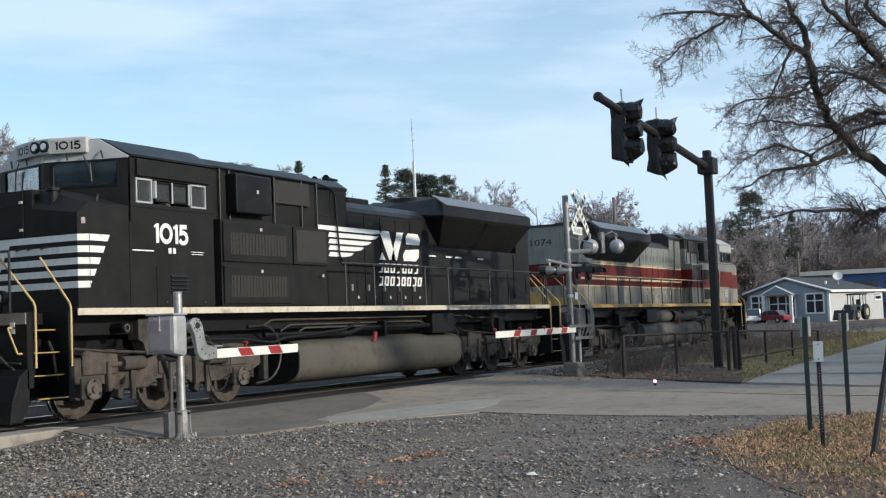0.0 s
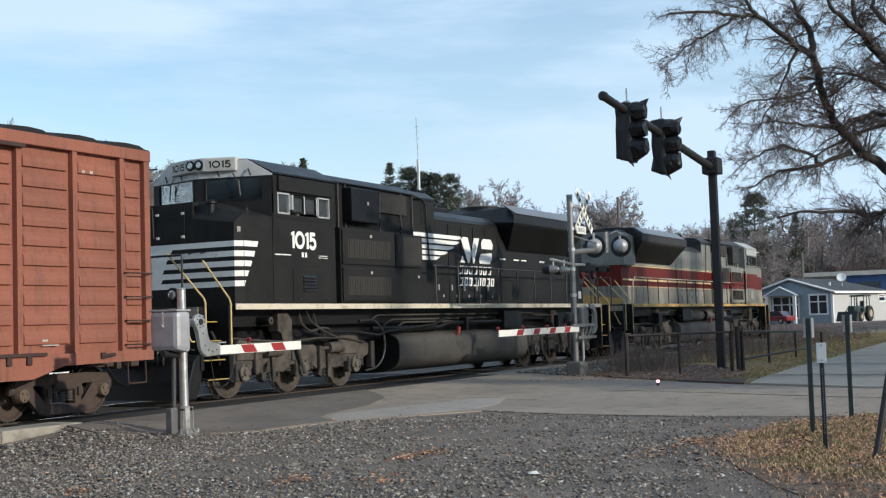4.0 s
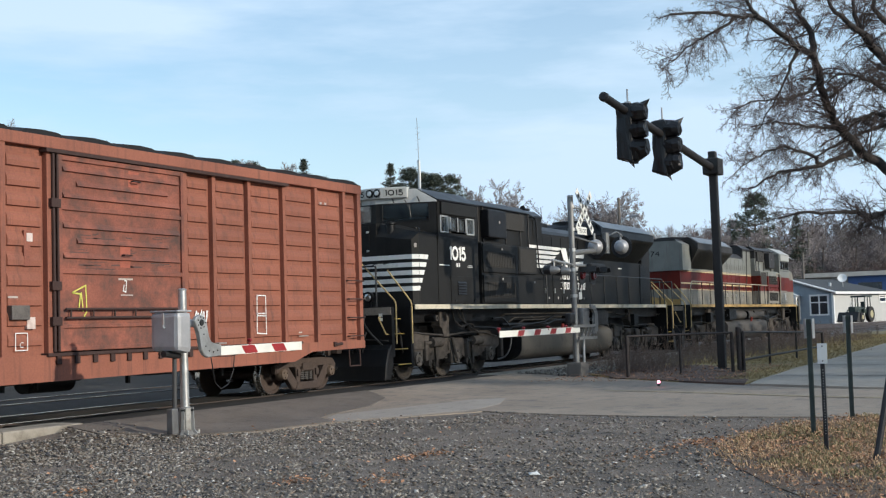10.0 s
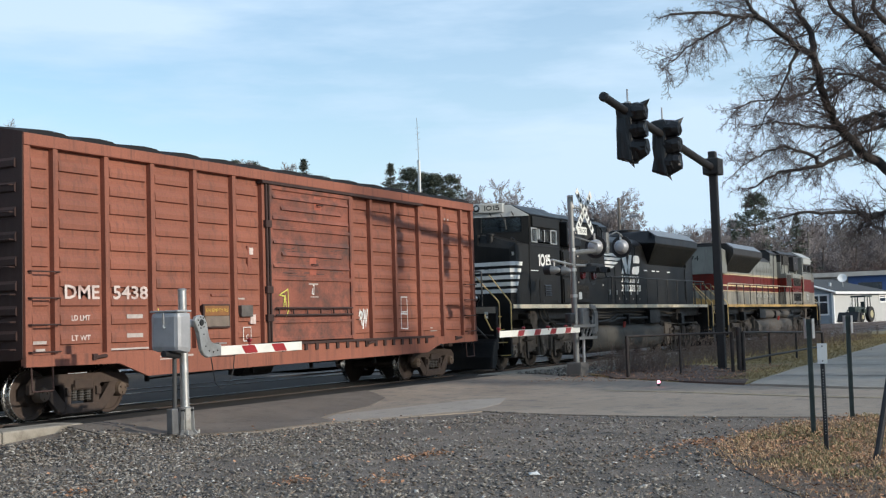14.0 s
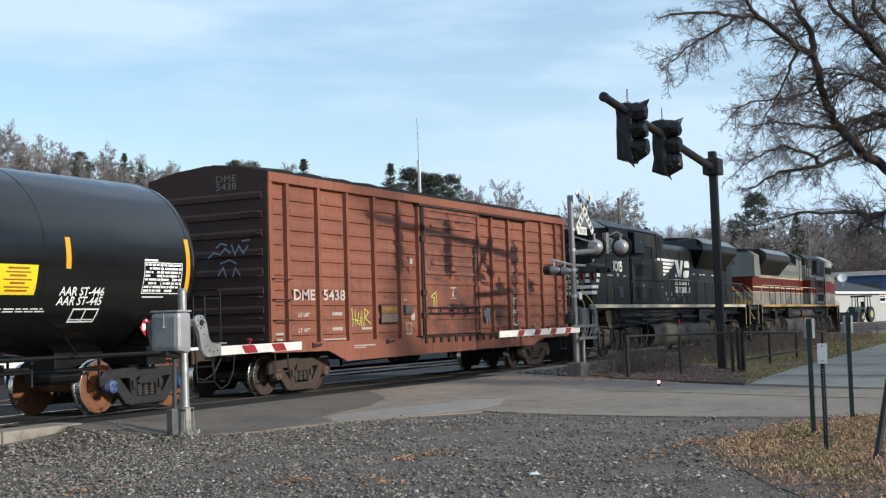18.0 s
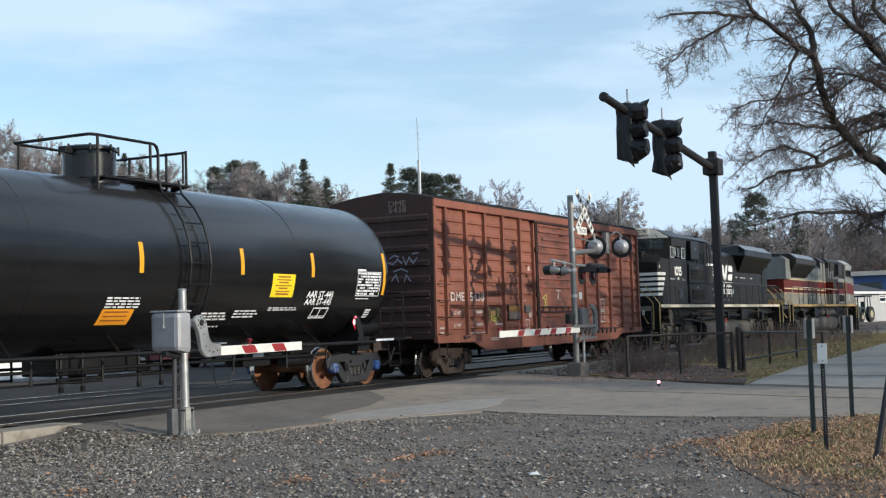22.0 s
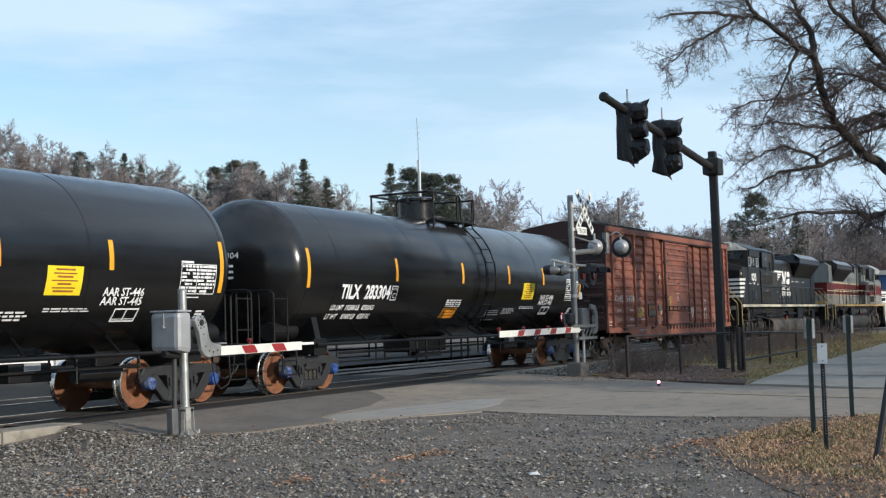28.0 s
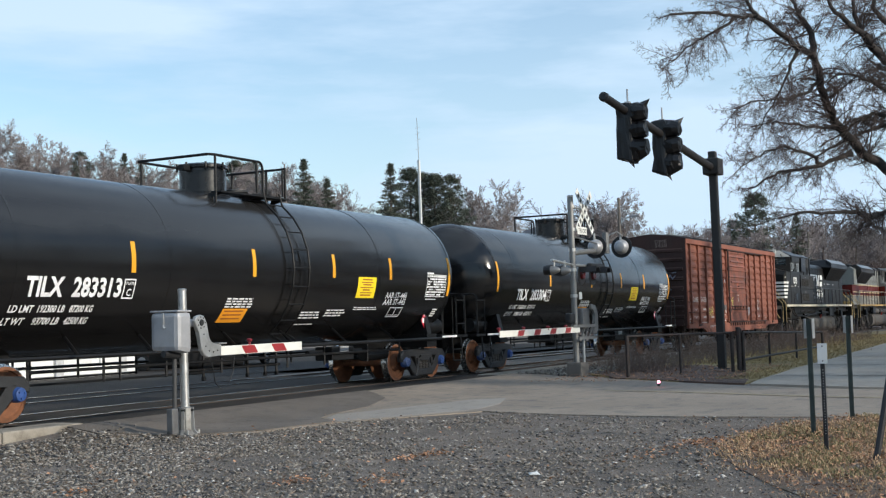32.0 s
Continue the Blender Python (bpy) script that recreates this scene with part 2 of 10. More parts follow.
concrete = mat("concrete", (0.29, 0.26, 0.215), 0.9, 0, 0.2, 1.2, 70, 0.25, (0.11, 0.09, 0.07), 0.6)
path_mat = mat("path_concrete", (0.36, 0.305, 0.245), 0.9, 0, 0.2, 0.9, 70, 0.25, (0.18, 0.17, 0.15), 0.3, rand=0.06)
lawn_mat = mat("lawn", (0.275, 0.205, 0.088), 0.95, 0, 0.4, 1.2, 60, 0.8, (0.15, 0.09, 0.04), 0.5)
dirt_mat = mat("bare_dirt", (0.095, 0.060, 0.045), 0.95, 0, 0.4, 1.4, 70, 0.8, (0.17, 0.095, 0.06), 0.45)
hill_mat = mat("leaf_floor", (0.085, 0.055, 0.044), 0.95, 0, 0.4, 0.05, 3, 0.3)
rail_steel = mat("rail_steel", (0.075, 0.056, 0.046), 0.7, 0.4, 0.3, 6)
rail_top = mat("rail_head", (0.55, 0.54, 0.52), 0.22, 1.0, 0.1, 8)
tie_wood = mat("tie_wood", (0.07, 0.052, 0.04), 0.95, 0, 0.35, 5, 60, 0.4, rand=0.2)


def ground_sheet():
    def line(a, b, step):
        return [a + i * step for i in range(int((b - a) / step) + 1)]
    gx = [-4000, -800, -200, -60] + line(-40, 60, 1.5) + line(66, 180, 8) + line(190, 420, 12) + [520, 900, 4000]
    gy = [-4000, -800, -200, -70] + line(-50, -20, 5) + line(-18, 24, 0.75) + line(30, 90, 8) + line(100, 420, 14) + [520, 900, 4000]
    vs = []
    for y in gy:
        for x in gx:
            z = ground_z(x, y)
            if 5 < x < 45 and -16 < y < -2.2:
                z += 0.008 * noise.noise((x * 2, y * 2, 3)) - 0.006
            vs.append((x, y, z))
    w = len(gx)
    fs = [(j * w + i, j * w + i + 1, (j + 1) * w + i + 1, (j + 1) * w + i) for j in range(len(gy) - 1) for i in range(w - 1)]
    ob = tagged(mesh_of("ground", vs, fs, gravel_mat, None, "", True), "grey crushed gravel ground beside the crossing", "ground", kind="structure")
    ob.data.materials.append(hill_mat)
    for p in ob.data.polygons:
        if p.center.x > 95 or p.center.y > 60:
            p.material_index = 1


ground_sheet()


def sheet(name, outline, up, material, label, category, step=0.8, follow=True, parent=None):
    """A thin paved or grown sheet over the ground inside an outline of (x, y): a grid clipped to the outline, with an edge down into the ground."""
    bm = bmesh.new()
    f = bm.faces.new([bm.verts.new((x, y, 0)) for x, y in outline])
    xs = [p[0] for p in outline]
    ys = [p[1] for p in outline]
    for ax, lo, hi in ((0, min(xs), max(xs)), (1, min(ys), max(ys))):
        k = lo + step
        while k < hi:
            co, no = ((k, 0, 0), (1, 0, 0)) if ax == 0 else ((0, k, 0), (0, 1, 0))
            bmesh.ops.bisect_plane(bm, geom=bm.verts[:] + bm.edges[:] + bm.faces[:], plane_co=co, plane_no=no)
            k += step
    top = list(bm.faces)
    r = bmesh.ops.extrude_face_region(bm, geom=top)
    lifted = {v for v in r["geom"] if isinstance(v, bmesh.types.BMVert)}
    for v in bm.verts:
        z = ground_z(v.co.x, v.co.y)
        v.co.z = z + (up if v in lifted else -0.08)
    ob = part(name, bm, material, parent)
    if label:
        tagged(ob, label, category, kind="structure")
    return ob


ROAD = [(19.2, -60), (18.95, -20), (18.9, -13.2), (18.55, -10.2), (18.9, -8.2), (19.5, -6.5), (18.4, -5.75), (17.1, -5.05), (16.5, -4.9), (15.6, -4.75), (14.7, -3.9), (14.1, -2.7), (14.2, -2.0),
        (30.6, -2.0), (30.2, -3.1), (28.4, -5.2), (27.9, -6.3), (25.6, -9.4), (24.6, -12.0), (24.4, -20), (24.3, -60)]
sheet("road", ROAD, 0.010, asphalt, "worn grey asphalt road running up to the railway crossing", "road", 0.6)
asphalt_apron = mat("asphalt_apron", (0.150, 0.126, 0.104), 0.9, 0, 0.3, 0.7, 110, 0.4, (0.075, 0.068, 0.06), 0.4)
sheet("road_apron", [(14.25, -2.05), (14.15, -2.7), (14.75, -3.85), (15.6, -4.68), (16.6, -4.85), (17.15, -4.98), (17.75, -4.32), (18.5, -4.02), (20.2, -3.75), (22.0, -3.1), (23.0, -2.05)], 0.026, asphalt_apron, "darker asphalt apron in front of the rails", "road", 0.6)
sheet("road_patch", [(17.3, -4.95), (17.9, -4.35), (18.6, -4.1), (20.0, -4.4), (22.0, -5.0), (22.4, -5.6), (21.0, -6.1), (19.75, -6.2), (18.6, -5.6)], 0.014, asphalt_patch, "lighter patch of worn asphalt on the road", "road", 1.0)
# worn yellow centre line and a dark seam along the near edge
line_mat = mat("road_yellow", (0.33, 0.275, 0.175), 0.85, 0, 0.3, 3, 60, 0.2, (0.2, 0.18, 0.15), 0.45)
for k in range(9):
    ya, yb = -6.9 - k * 1.0, -7.9 - k * 1.0
    cx = lambda y: 24.4 - (y + 6.8) * -0.36 if y > -12.6 else 22.3
    xa, xb = cx(ya), cx(yb)
    z = lambda x, y: ground_z(x, y) + 0.018
    tagged(mesh_of("centre_line", [(xa - 0.08, ya, z(xa, ya)), (xa + 0.08, ya, z(xa, ya)), (xb + 0.08, yb, z(xb, yb)), (xb - 0.08, yb, z(xb, yb))], [(0, 1, 2, 3)], line_mat),
           "faded yellow centre line painted on the road", "road marking", kind="structure")
# crossing deck between and beside the rails
deck = tagged(part("crossing_deck", boxed(14.2, 30.6, -2.02, 8.4, -0.3, -0.022), asphalt_dark), "dark asphalt deck of the railway crossing", "road", kind="structure")
for k in range(9):
    x0 = 14.3 + k * 1.8
    ob = part("deck_panel", boxed(x0, x0 + 1.78, -0.66, 0.66, -0.02, -0.012), asphalt_dark, deck)
tagged(part("far_lot", boxed(-20, 75, 8.4, 46, -0.3, -0.045), asphalt_dark), "dark asphalt lot beyond the tracks", "road", kind="structure")
tagged(part("far_road", boxed(30.6, 75, 6.6, 8.4, -0.3, -0.05), asphalt_dark), "dark asphalt strip beside the far track", "road", kind="structure")
tagged(part("near_strip", boxed(-20, 14.2, 6.6, 8.4, -0.3, -0.05), asphalt_dark), "dark asphalt strip beside the far track", "road", kind="structure")
# concrete kerbs beside the near rail
for x0, x1 in ((4.0, 7.0), (7.0, 10.0), (10.0, 13.0), (13.0, 14.62), (29.6, 33.0), (33.0, 36.5), (36.5, 40.0), (40.0, 43.5), (43.5, 47.0)):
    tagged(part("kerb", boxed(x0, x1 - 0.02, -2.06, -1.45, -0.30, 0.005, 0.03), concrete), "pale concrete kerb along the track", "kerb", "kerbs along the track", kind="structure")


def track(yc, x0, x1, near):
    for s in (-0.755, 0.755):
        y = yc + s
        sec = [(y - 0.07, -0.17), (y + 0.07, -0.17), (y + 0.065, -0.155), (y + 0.012, -0.14), (y + 0.012, -0.045), (y + 0.036, -0.035), (y + 0.036, -0.004), (y - 0.036, -0.004), (y - 0.036, -0.035), (y - 0.012, -0.045), (y - 0.012, -0.14), (y - 0.065, -0.155)]
        rl = tagged(part("rail", prismed(sec, "x", x0, x1), rail_steel), "rusty steel rail with a polished top", "rail", "rails of the tracks", kind="structure")
        part("rail_head", boxed(x0, x1, y - 0.033, y + 0.033, -0.004, 0.0), rail_top, rl)


track(0.0, -60, 200, True)
track(4.35, -60, 200, False)
for yc in (0.0, 4.35):
    tie = None
    for k in range(150):
        x = -12 + k * 0.55
        if 14.0 < x < 30.6:
            continue
        if tie is None:
            tie = boxed(-0.115, 0.115, -1.3, 1.3, -0.34, -0.165)
            tm = bpy.data.meshes.new("tie")
            tie.to_mesh(tm)
            tie.free()
            tm.materials.append(tie_wood)
        ob = new("tie", tm)
        ob.location = (x, yc, 0)
        tagged(ob, "dark wooden railway tie half sunk in ballast", "railway tie", "ties under the rails")
for nm, x0, x1 in (("ballast", -60, 14.2), ("ballast_east", 30.6, 200)):
    tagged(part("ballast_bed", prismed([(-1.46, -0.24), (7.0, -0.24), (6.6, -0.18), (-1.46, -0.18)], "x", x0, x1), gravel_mat), "grey stone ballast bed under the tracks", "ballast", kind="structure")

# concrete path and lawn past the road
sheet("path", [(25.7, -9.55), (27.0, -9.42), (38, -8.95), (54.6, -8.05), (80, -6.6), (80, -22), (24.5, -22), (24.7, -12.0)], 0.045, path_mat, "pale concrete drive slab beyond the road", "pavement", 2.4)
joint = mat("joint_dark", (0.08, 0.075, 0.07), 0.95)
for xa, ya, xb, yb in ((28.2, -9.4, 26.6, -20), (33.0, -9.2, 31.6, -20), (39.0, -8.95, 38, -20), (46.0, -8.6, 45.5, -20)):
    tagged(mesh_of("path_joint", [(xa, ya, ground_z(xa, ya) + 0.066), (xa + 0.15, ya, ground_z(xa, ya) + 0.066), (xb + 0.15, yb, ground_z(xb, yb) + 0.066), (xb, yb, ground_z(xb, yb) + 0.066)], [(0, 1, 2, 3)], joint),
           "dark tar joint across the concrete drive", "pavement joint", kind="structure")
sheet("lawn", [(28.0, -6.1), (26.0, -9.35), (38, -8.87), (54.6, -7.97), (90, -6.1), (90, -2.4), (48, -2.4), (33, -3.6), (30.2, -4.3)], 0.025, lawn_mat, "patchy brown-green grass verge beside the railing", "lawn", 1.5)
sheet("bare_bed", [(28.25, -5.75), (25.95, -9.38), (27.4, -9.1), (29.8, -8.5), (34.5, -6.2), (34.0, -4.4), (31, -4.1)], 0.034, dirt_mat, "bare brown soil with fallen leaves round the signal pole", "soil", 1.2)
PATCH = [(9.5, -20), (9.5, -14.9), (10.3, -13.95), (11.3, -13.3), (12.5, -12.68), (13.6, -12.2), (14.7, -11.9), (16.0, -11.8), (16.9, -11.88), (18.2, -12.35), (18.7, -13.0), (18.8, -20)]
sheet("grass_patch", PATCH, 0.004, mat("dry_grass_bed", (0.125, 0.082, 0.058), 0.95, 0, 0.45, 2.2, 80, 0.9, (0.09, 0.075, 0.05), 0.5),
      "dry yellow grass patch covered with fallen leaves", "grass", 0.8)


# ---------------- scattered stuff, built with arrays ----------------
def scatter(name, base_v, base_f, pos, scale, material, label, category, seed, squash=(1, 1, 1), tilt=3.14, kind="stuff", parent=None):
    rng = np.random.default_rng(seed)
    bv = np.array(base_v, float)
    n = len(pos)
    yaw, tx, ty = rng.uniform(0, 6.283, n), rng.uniform(-tilt, tilt, n), rng.uniform(-tilt, tilt, n)
    cz, sz, cx, sx, cy, sy = np.cos(yaw), np.sin(yaw), np.cos(tx), np.sin(tx), np.cos(ty), np.sin(ty)
    sc = np.array(scale).reshape(n, -1)
    if sc.shape[1] == 1:
        sc = np.repeat(sc, 3, 1)
    v = bv[None] * sc[:, None, :] * np.array(squash)[None, None]
    v = v + rng.normal(0, 0.12, v.shape) * sc[:, None, :] * (0.5 if tilt > 1 else 0.0)
    x, y, z = v[..., 0], v[..., 1], v[..., 2]
    y, z = y * cx[:, None] - z * sx[:, None], y * sx[:, None] + z * cx[:, None]
    x, z = x * cy[:, None] + z * sy[:, None], -x * sy[:, None] + z * cy[:, None]
    x, y = x * cz[:, None] - y * sz[:, None], x * sz[:, None] + y * cz[:, None]
    co = np.stack([x, y, z], -1) + np.array(pos)[:, None, :]
    k = len(bv)
    f = np.array(base_f)
    faces = (f[None] + (np.arange(n) * k)[:, None, None]).reshape(-1, f.shape[1])
    return from_arrays(name, co.reshape(-1, 3), faces, material, label, category, kind, parent)


def from_arrays(name, co, faces, material, label="", category="", kind="", parent=None, smooth=False):
    me = bpy.data.meshes.new(name)
    m, c = faces.shape
    me.vertices.add(len(co))
    me.vertices.foreach_set("co", np.ascontiguousarray(co, dtype=np.float32).ravel())
    me.loops.add(m * c)
    me.loops.foreach_set("vertex_index", np.ascontiguousarray(faces, dtype=np.int32).ravel())
    me.polygons.add(m)
    me.polygons.foreach_set("loop_start", np.arange(0, m * c, c, dtype=np.int32))
    if smooth:
        me.polygons.foreach_set("use_smooth", np.ones(m, dtype=bool))
    me.update(calc_edges=True)
    me.materials.append(material)
    ob = new(name, me)
    ob.parent = parent
    if label:
        tagged(ob, label, category, kind=kind)
    return ob


STONE_V = [(1, 0, 0.1), (-1, 0.1, 0), (0, 0.8, -0.1), (0.1, -0.85, 0), (0, 0.1, 0.7), (0, -0.1, -0.7)]
STONE_F = [(4, 0, 2), (4, 2, 1), (4, 1, 3), (4, 3, 0), (5, 2, 0), (5, 1, 2), (5, 3, 1), (5, 0, 3)]


def inside(poly, x, y):
    c = False
    j = len(poly) - 1
    for i in range(len(poly)):
        (xi, yi), (xj, yj) = poly[i], poly[j]
        if (yi > y) != (yj > y) and x < (xj - xi) * (y - yi) / (yj - yi) + xi:
            c = not c
        j = i
    return c


def gravel():
    rng = random.Random(11)
    pos, sc = [], []
    while len(pos) < 30000:
        d = 9.5 + 12.0 * rng.random() ** 1.3
        a = radians(rng.uniform(4, 50))
        x, y = d * math.cos(a), -15.9 + d * math.sin(a)
        if y > -2.1 or (inside(ROAD, x, y) and rng.random() > 0.035):
            continue
        if x > 10 and y < -12.5 - 0.2 * rng.random() and rng.random() < 0.85:
            continue
        heap = max(0.0, 1 - abs(y + 3.0) / 1.4) * (1 if x < 15 else 0)
        if heap < 0.1 and rng.random() < 0.35 * max(0, min(1, (x - 12) / 6)):
            continue
        if y < -5.5 and x > 9 and rng.random() > max(0.28, 1 - (-5.5 - y) / 4.5):
            continue
        if heap < 0.1 and noise.noise((x * 0.55, y * 0.9, 2.0)) + 0.5 * noise.noise((x * 1.9, y * 1.9, 7.0)) > 0.08 + 0.5 * rng.random() - 0.02 * (x - 12):
            continue
        s = (0.010 + 0.024 * rng.random() ** 1.8) * (1 + 0.35 * heap)
        pos.append((x, y, ground_z(x, y) + 0.006 + 0.10 * heap * rng.random()))
        sc.append(s)
    # fines between the larger stones
    while len(pos) < 54000:
        d = 9.5 + 11.0 * rng.random() ** 1.4
        a = radians(rng.uniform(4, 50))
        x, y = d * math.cos(a), -15.9 + d * math.sin(a)
        if y > -2.1 or (inside(ROAD, x, y) and rng.random() > 0.02):
            continue
        if x > 10.5 and y < -8.5 and rng.random() < 0.25:
            continue
        pos.append((x, y, ground_z(x, y) + 0.004))
        sc.append(rng.uniform(0.006, 0.014))
    m = mat("stone", (0.215, 0.195, 0.168), 0.95, 0, 0.25, 20, 150, 0.3, island=0.58)
    tints = ((0, 9, m, "loose grey crushed stone lying on the ground"), (9, 13, mat("stone_brown", (0.175, 0.145, 0.12), 0.95, 0, 0.25, 20, 150, 0.3, island=0.5), "loose brown crushed stone lying on the ground"),
             (13, 14, mat("stone_pale", (0.42, 0.40, 0.37), 0.9, 0, 0.2, 20, 150, 0.3, island=0.4), "loose pale crushed stone lying on the ground"), (14, 16, mat("stone_dark", (0.06, 0.06, 0.065), 0.9, 0, 0.2, 20, 150, 0.3, island=0.4), "loose dark crushed stone lying on the ground"))
    for lo, hi, mm, lab in tints:
        pick = [i for i in range(len(pos)) if lo <= i % 16 < hi]
        scatter("gravel", STONE_V, STONE_F, [pos[i] for i in pick], [sc[i] for i in pick], mm, lab, "gravel", 3 + lo, (1.35, 0.95, 0.55), tilt=0.55)
    pos, sc = [], []
    while len(pos) < 4200:
        x, y = rng.uniform(29.3, 60), rng.uniform(-4.6, -2.05)
        if inside(ROAD, x, y) or rng.random() < (x - 29) / 40:
            continue
        pos.append((x, y, ground_z(x, y) + 0.05 * rng.random()))
        sc.append(rng.uniform(0.025, 0.055))
    scatter("ballast_stones", STONE_V, STONE_F, pos, sc, m, "loose grey ballast stones beside the kerb", "gravel", 4, (1, 1, 0.8))


LEAF_DRIFTS = [(10.5, -8.75, 0.18, 0.10, 60), (11.0, -9.45, 0.25, 0.10, 45), (12.9, -8.85, 0.35, 0.10, 110), (9.3, -7.0, 0.15, 0.1, 26), (10.6, -9.7, 0.12, 0.08, 18), (13.4, -11.4, 0.4, 0.25, 50), (14.9, -11.6, 0.35, 0.15, 160)]


def leaves_and_grass():
    rng = random.Random(5)
    leaf_v = [(-0.5, 0, 0), (-0.1, 0.34, 0.06), (0.5, 0, 0.12), (-0.1, -0.34, 0.06), (0, 0, -0.05)]
    leaf_f = [(0, 4, 1), (1, 4, 2), (2, 4, 3), (3, 4, 0)]
    patch = PATCH
    pos, sc = [], []
    while len(pos) < 7500:
        x, y = rng.uniform(9.3, 18.8), rng.uniform(-15.2, -11.3)
        if not inside(patch, x + rng.gauss(0, 0.3) + (abs(rng.gauss(0, 0.55)) if rng.random() < 0.3 else 0.0), y + rng.gauss(0, 0.15)):
            continue
        if noise.noise((x * 0.9, y * 1.1, 3.0)) < -0.1 - 0.5 * rng.random() or (x < 12.5 and rng.random() < 0.45):
            continue
        pos.append((x, y, ground_z(x, y) + 0.04 + 0.03 * rng.random()))
        sc.append(rng.uniform(0.015, 0.052))
    for n, box4, k in ((300, (8.8, 18.5, -12.6, -4.0), 0.0), (1500, (26.4, 34.0, -8.7, -4.3), 0.03), (200, (30, 60, -9.0, -3.4), 0.03)):
        for _ in range(n):
            x, y = rng.uniform(*box4[:2]), rng.uniform(*box4[2:])
            pos.append((x, y, ground_z(x, y) + 0.035 + k))
            sc.append(rng.uniform(0.03, 0.06) if x < 20 else rng.uniform(0.03, 0.065))
    # drifts of leaves on the gravel
    for cx, cy, sx, sy, n in LEAF_DRIFTS:
        for _ in range(n):
            x, y = rng.gauss(cx, sx), rng.gauss(cy, sy)
            pos.append((x, y, ground_z(x, y) + 0.03))
            sc.append(rng.uniform(0.03, 0.065))
    lm = mat("dead_leaf", (0.35, 0.185, 0.105), 0.85, 0, 0.2, 20, 90, 0.2, island=0.7)
    scatter("fallen_leaves", leaf_v, leaf_f, pos, sc, lm, "curled brown fallen leaves lying on grass and gravel", "leaves", 6, tilt=0.6)
    pos, sc = [], []
    while len(pos) < 11000:
        x, y = rng.uniform(9.3, 18.8), rng.uniform(-15.2, -11.3)
        if not inside(patch, x + rng.gauss(0, 0.3), y + rng.gauss(0, 0.1)) or noise.noise((x * 1.3, y * 1.6, 4)) > 0.12 or (x < 12.3 and rng.random() < 0.6):
            continue
        pos.append((x, y, ground_z(x, y) + 0.02))
        h = rng.uniform(0.02, 0.075)
        sc.append((0.0024, 0.0028, h))
    blade_v, blade_f = [(-1, 0, 0), (1, 0, 0), (0.6, 3, 0.7), (0.0, 9, 1.0)], [(0, 1, 2), (0, 2, 3)]
    dm = mat("dry_blade", (0.40, 0.275, 0.165), 0.9, 0, 0.2, 10, 60, 0.0, island=0.45)
    scatter("dry_grass", blade_v, blade_f, pos, sc, dm, "dry straw-coloured grass blades among leaves", "grass", 7, tilt=0.35)
    pos, sc = [], []
    while len(pos) < 6500:
        x, y = rng.uniform(9.3, 18.8), rng.uniform(-15.2, -11.3)
        if not inside(patch, x - 0.4 + rng.gauss(0, 0.2), y + 0.15 + rng.gauss(0, 0.1)) or noise.noise((x * 1.2, y * 1.4, 9)) < 0.0 or x < 11.8:
            continue
        pos.append((x, y, ground_z(x, y) + 0.02))
        sc.append((0.0032, 0.0034, rng.uniform(0.03, 0.08)))
    scatter("green_grass", blade_v, blade_f, pos, sc, mat("tired_blade", (0.175, 0.150, 0.075), 0.9, 0, 0.2, 10, 60, 0.0, island=0.4), "tired grey-green grass blades among dead leaves", "grass", 9, tilt=0.35)
    pos, sc = [], []
    lawn = [(28.0, -6.1), (26.0, -9.35), (38, -8.87), (54.6, -7.97), (80, -6.4), (80, -3.0), (48, -3.0), (33, -4.0)]
    while len(pos) < 15000:
        x, y = 27.5 + 50 * rng.random() ** 1.5, rng.uniform(-9.4, -2.6)
        if not inside(lawn, x, y) or (x < 35 and y > -8.6 + rng.gauss(0, 0.3)):
            continue
        pos.append((x, y, ground_z(x, y) + 0.02))
        sc.append((0.008, 0.008, rng.uniform(0.03, 0.07)))
    gm = mat("lawn_blade", (0.285, 0.210, 0.098), 0.9, 0, 0.25, 0.6, 60, 0.0, island=0.3)
    scatter("lawn_grass", blade_v, blade_f, pos, sc, gm, "short tired green-brown grass of the verge", "grass", 8, tilt=0.35)


def litter():
    """A torn scrap of pale paper on the gravel."""
    vs = [(11.45, -10.86, -0.17), (11.56, -10.80, -0.165), (11.60, -10.88, -0.155), (11.52, -10.95, -0.175), (11.50, -10.88, -0.15)]
    tagged(mesh_of("paper_scrap", vs, [(0, 1, 4), (1, 2, 4), (2, 3, 4), (3, 0, 4)], mat("paper_pale", (0.6, 0.6, 0.58), 0.8)), "crumpled scrap of pale paper lying on gravel", "litter")


gravel()
leaves_and_grass()
litter()


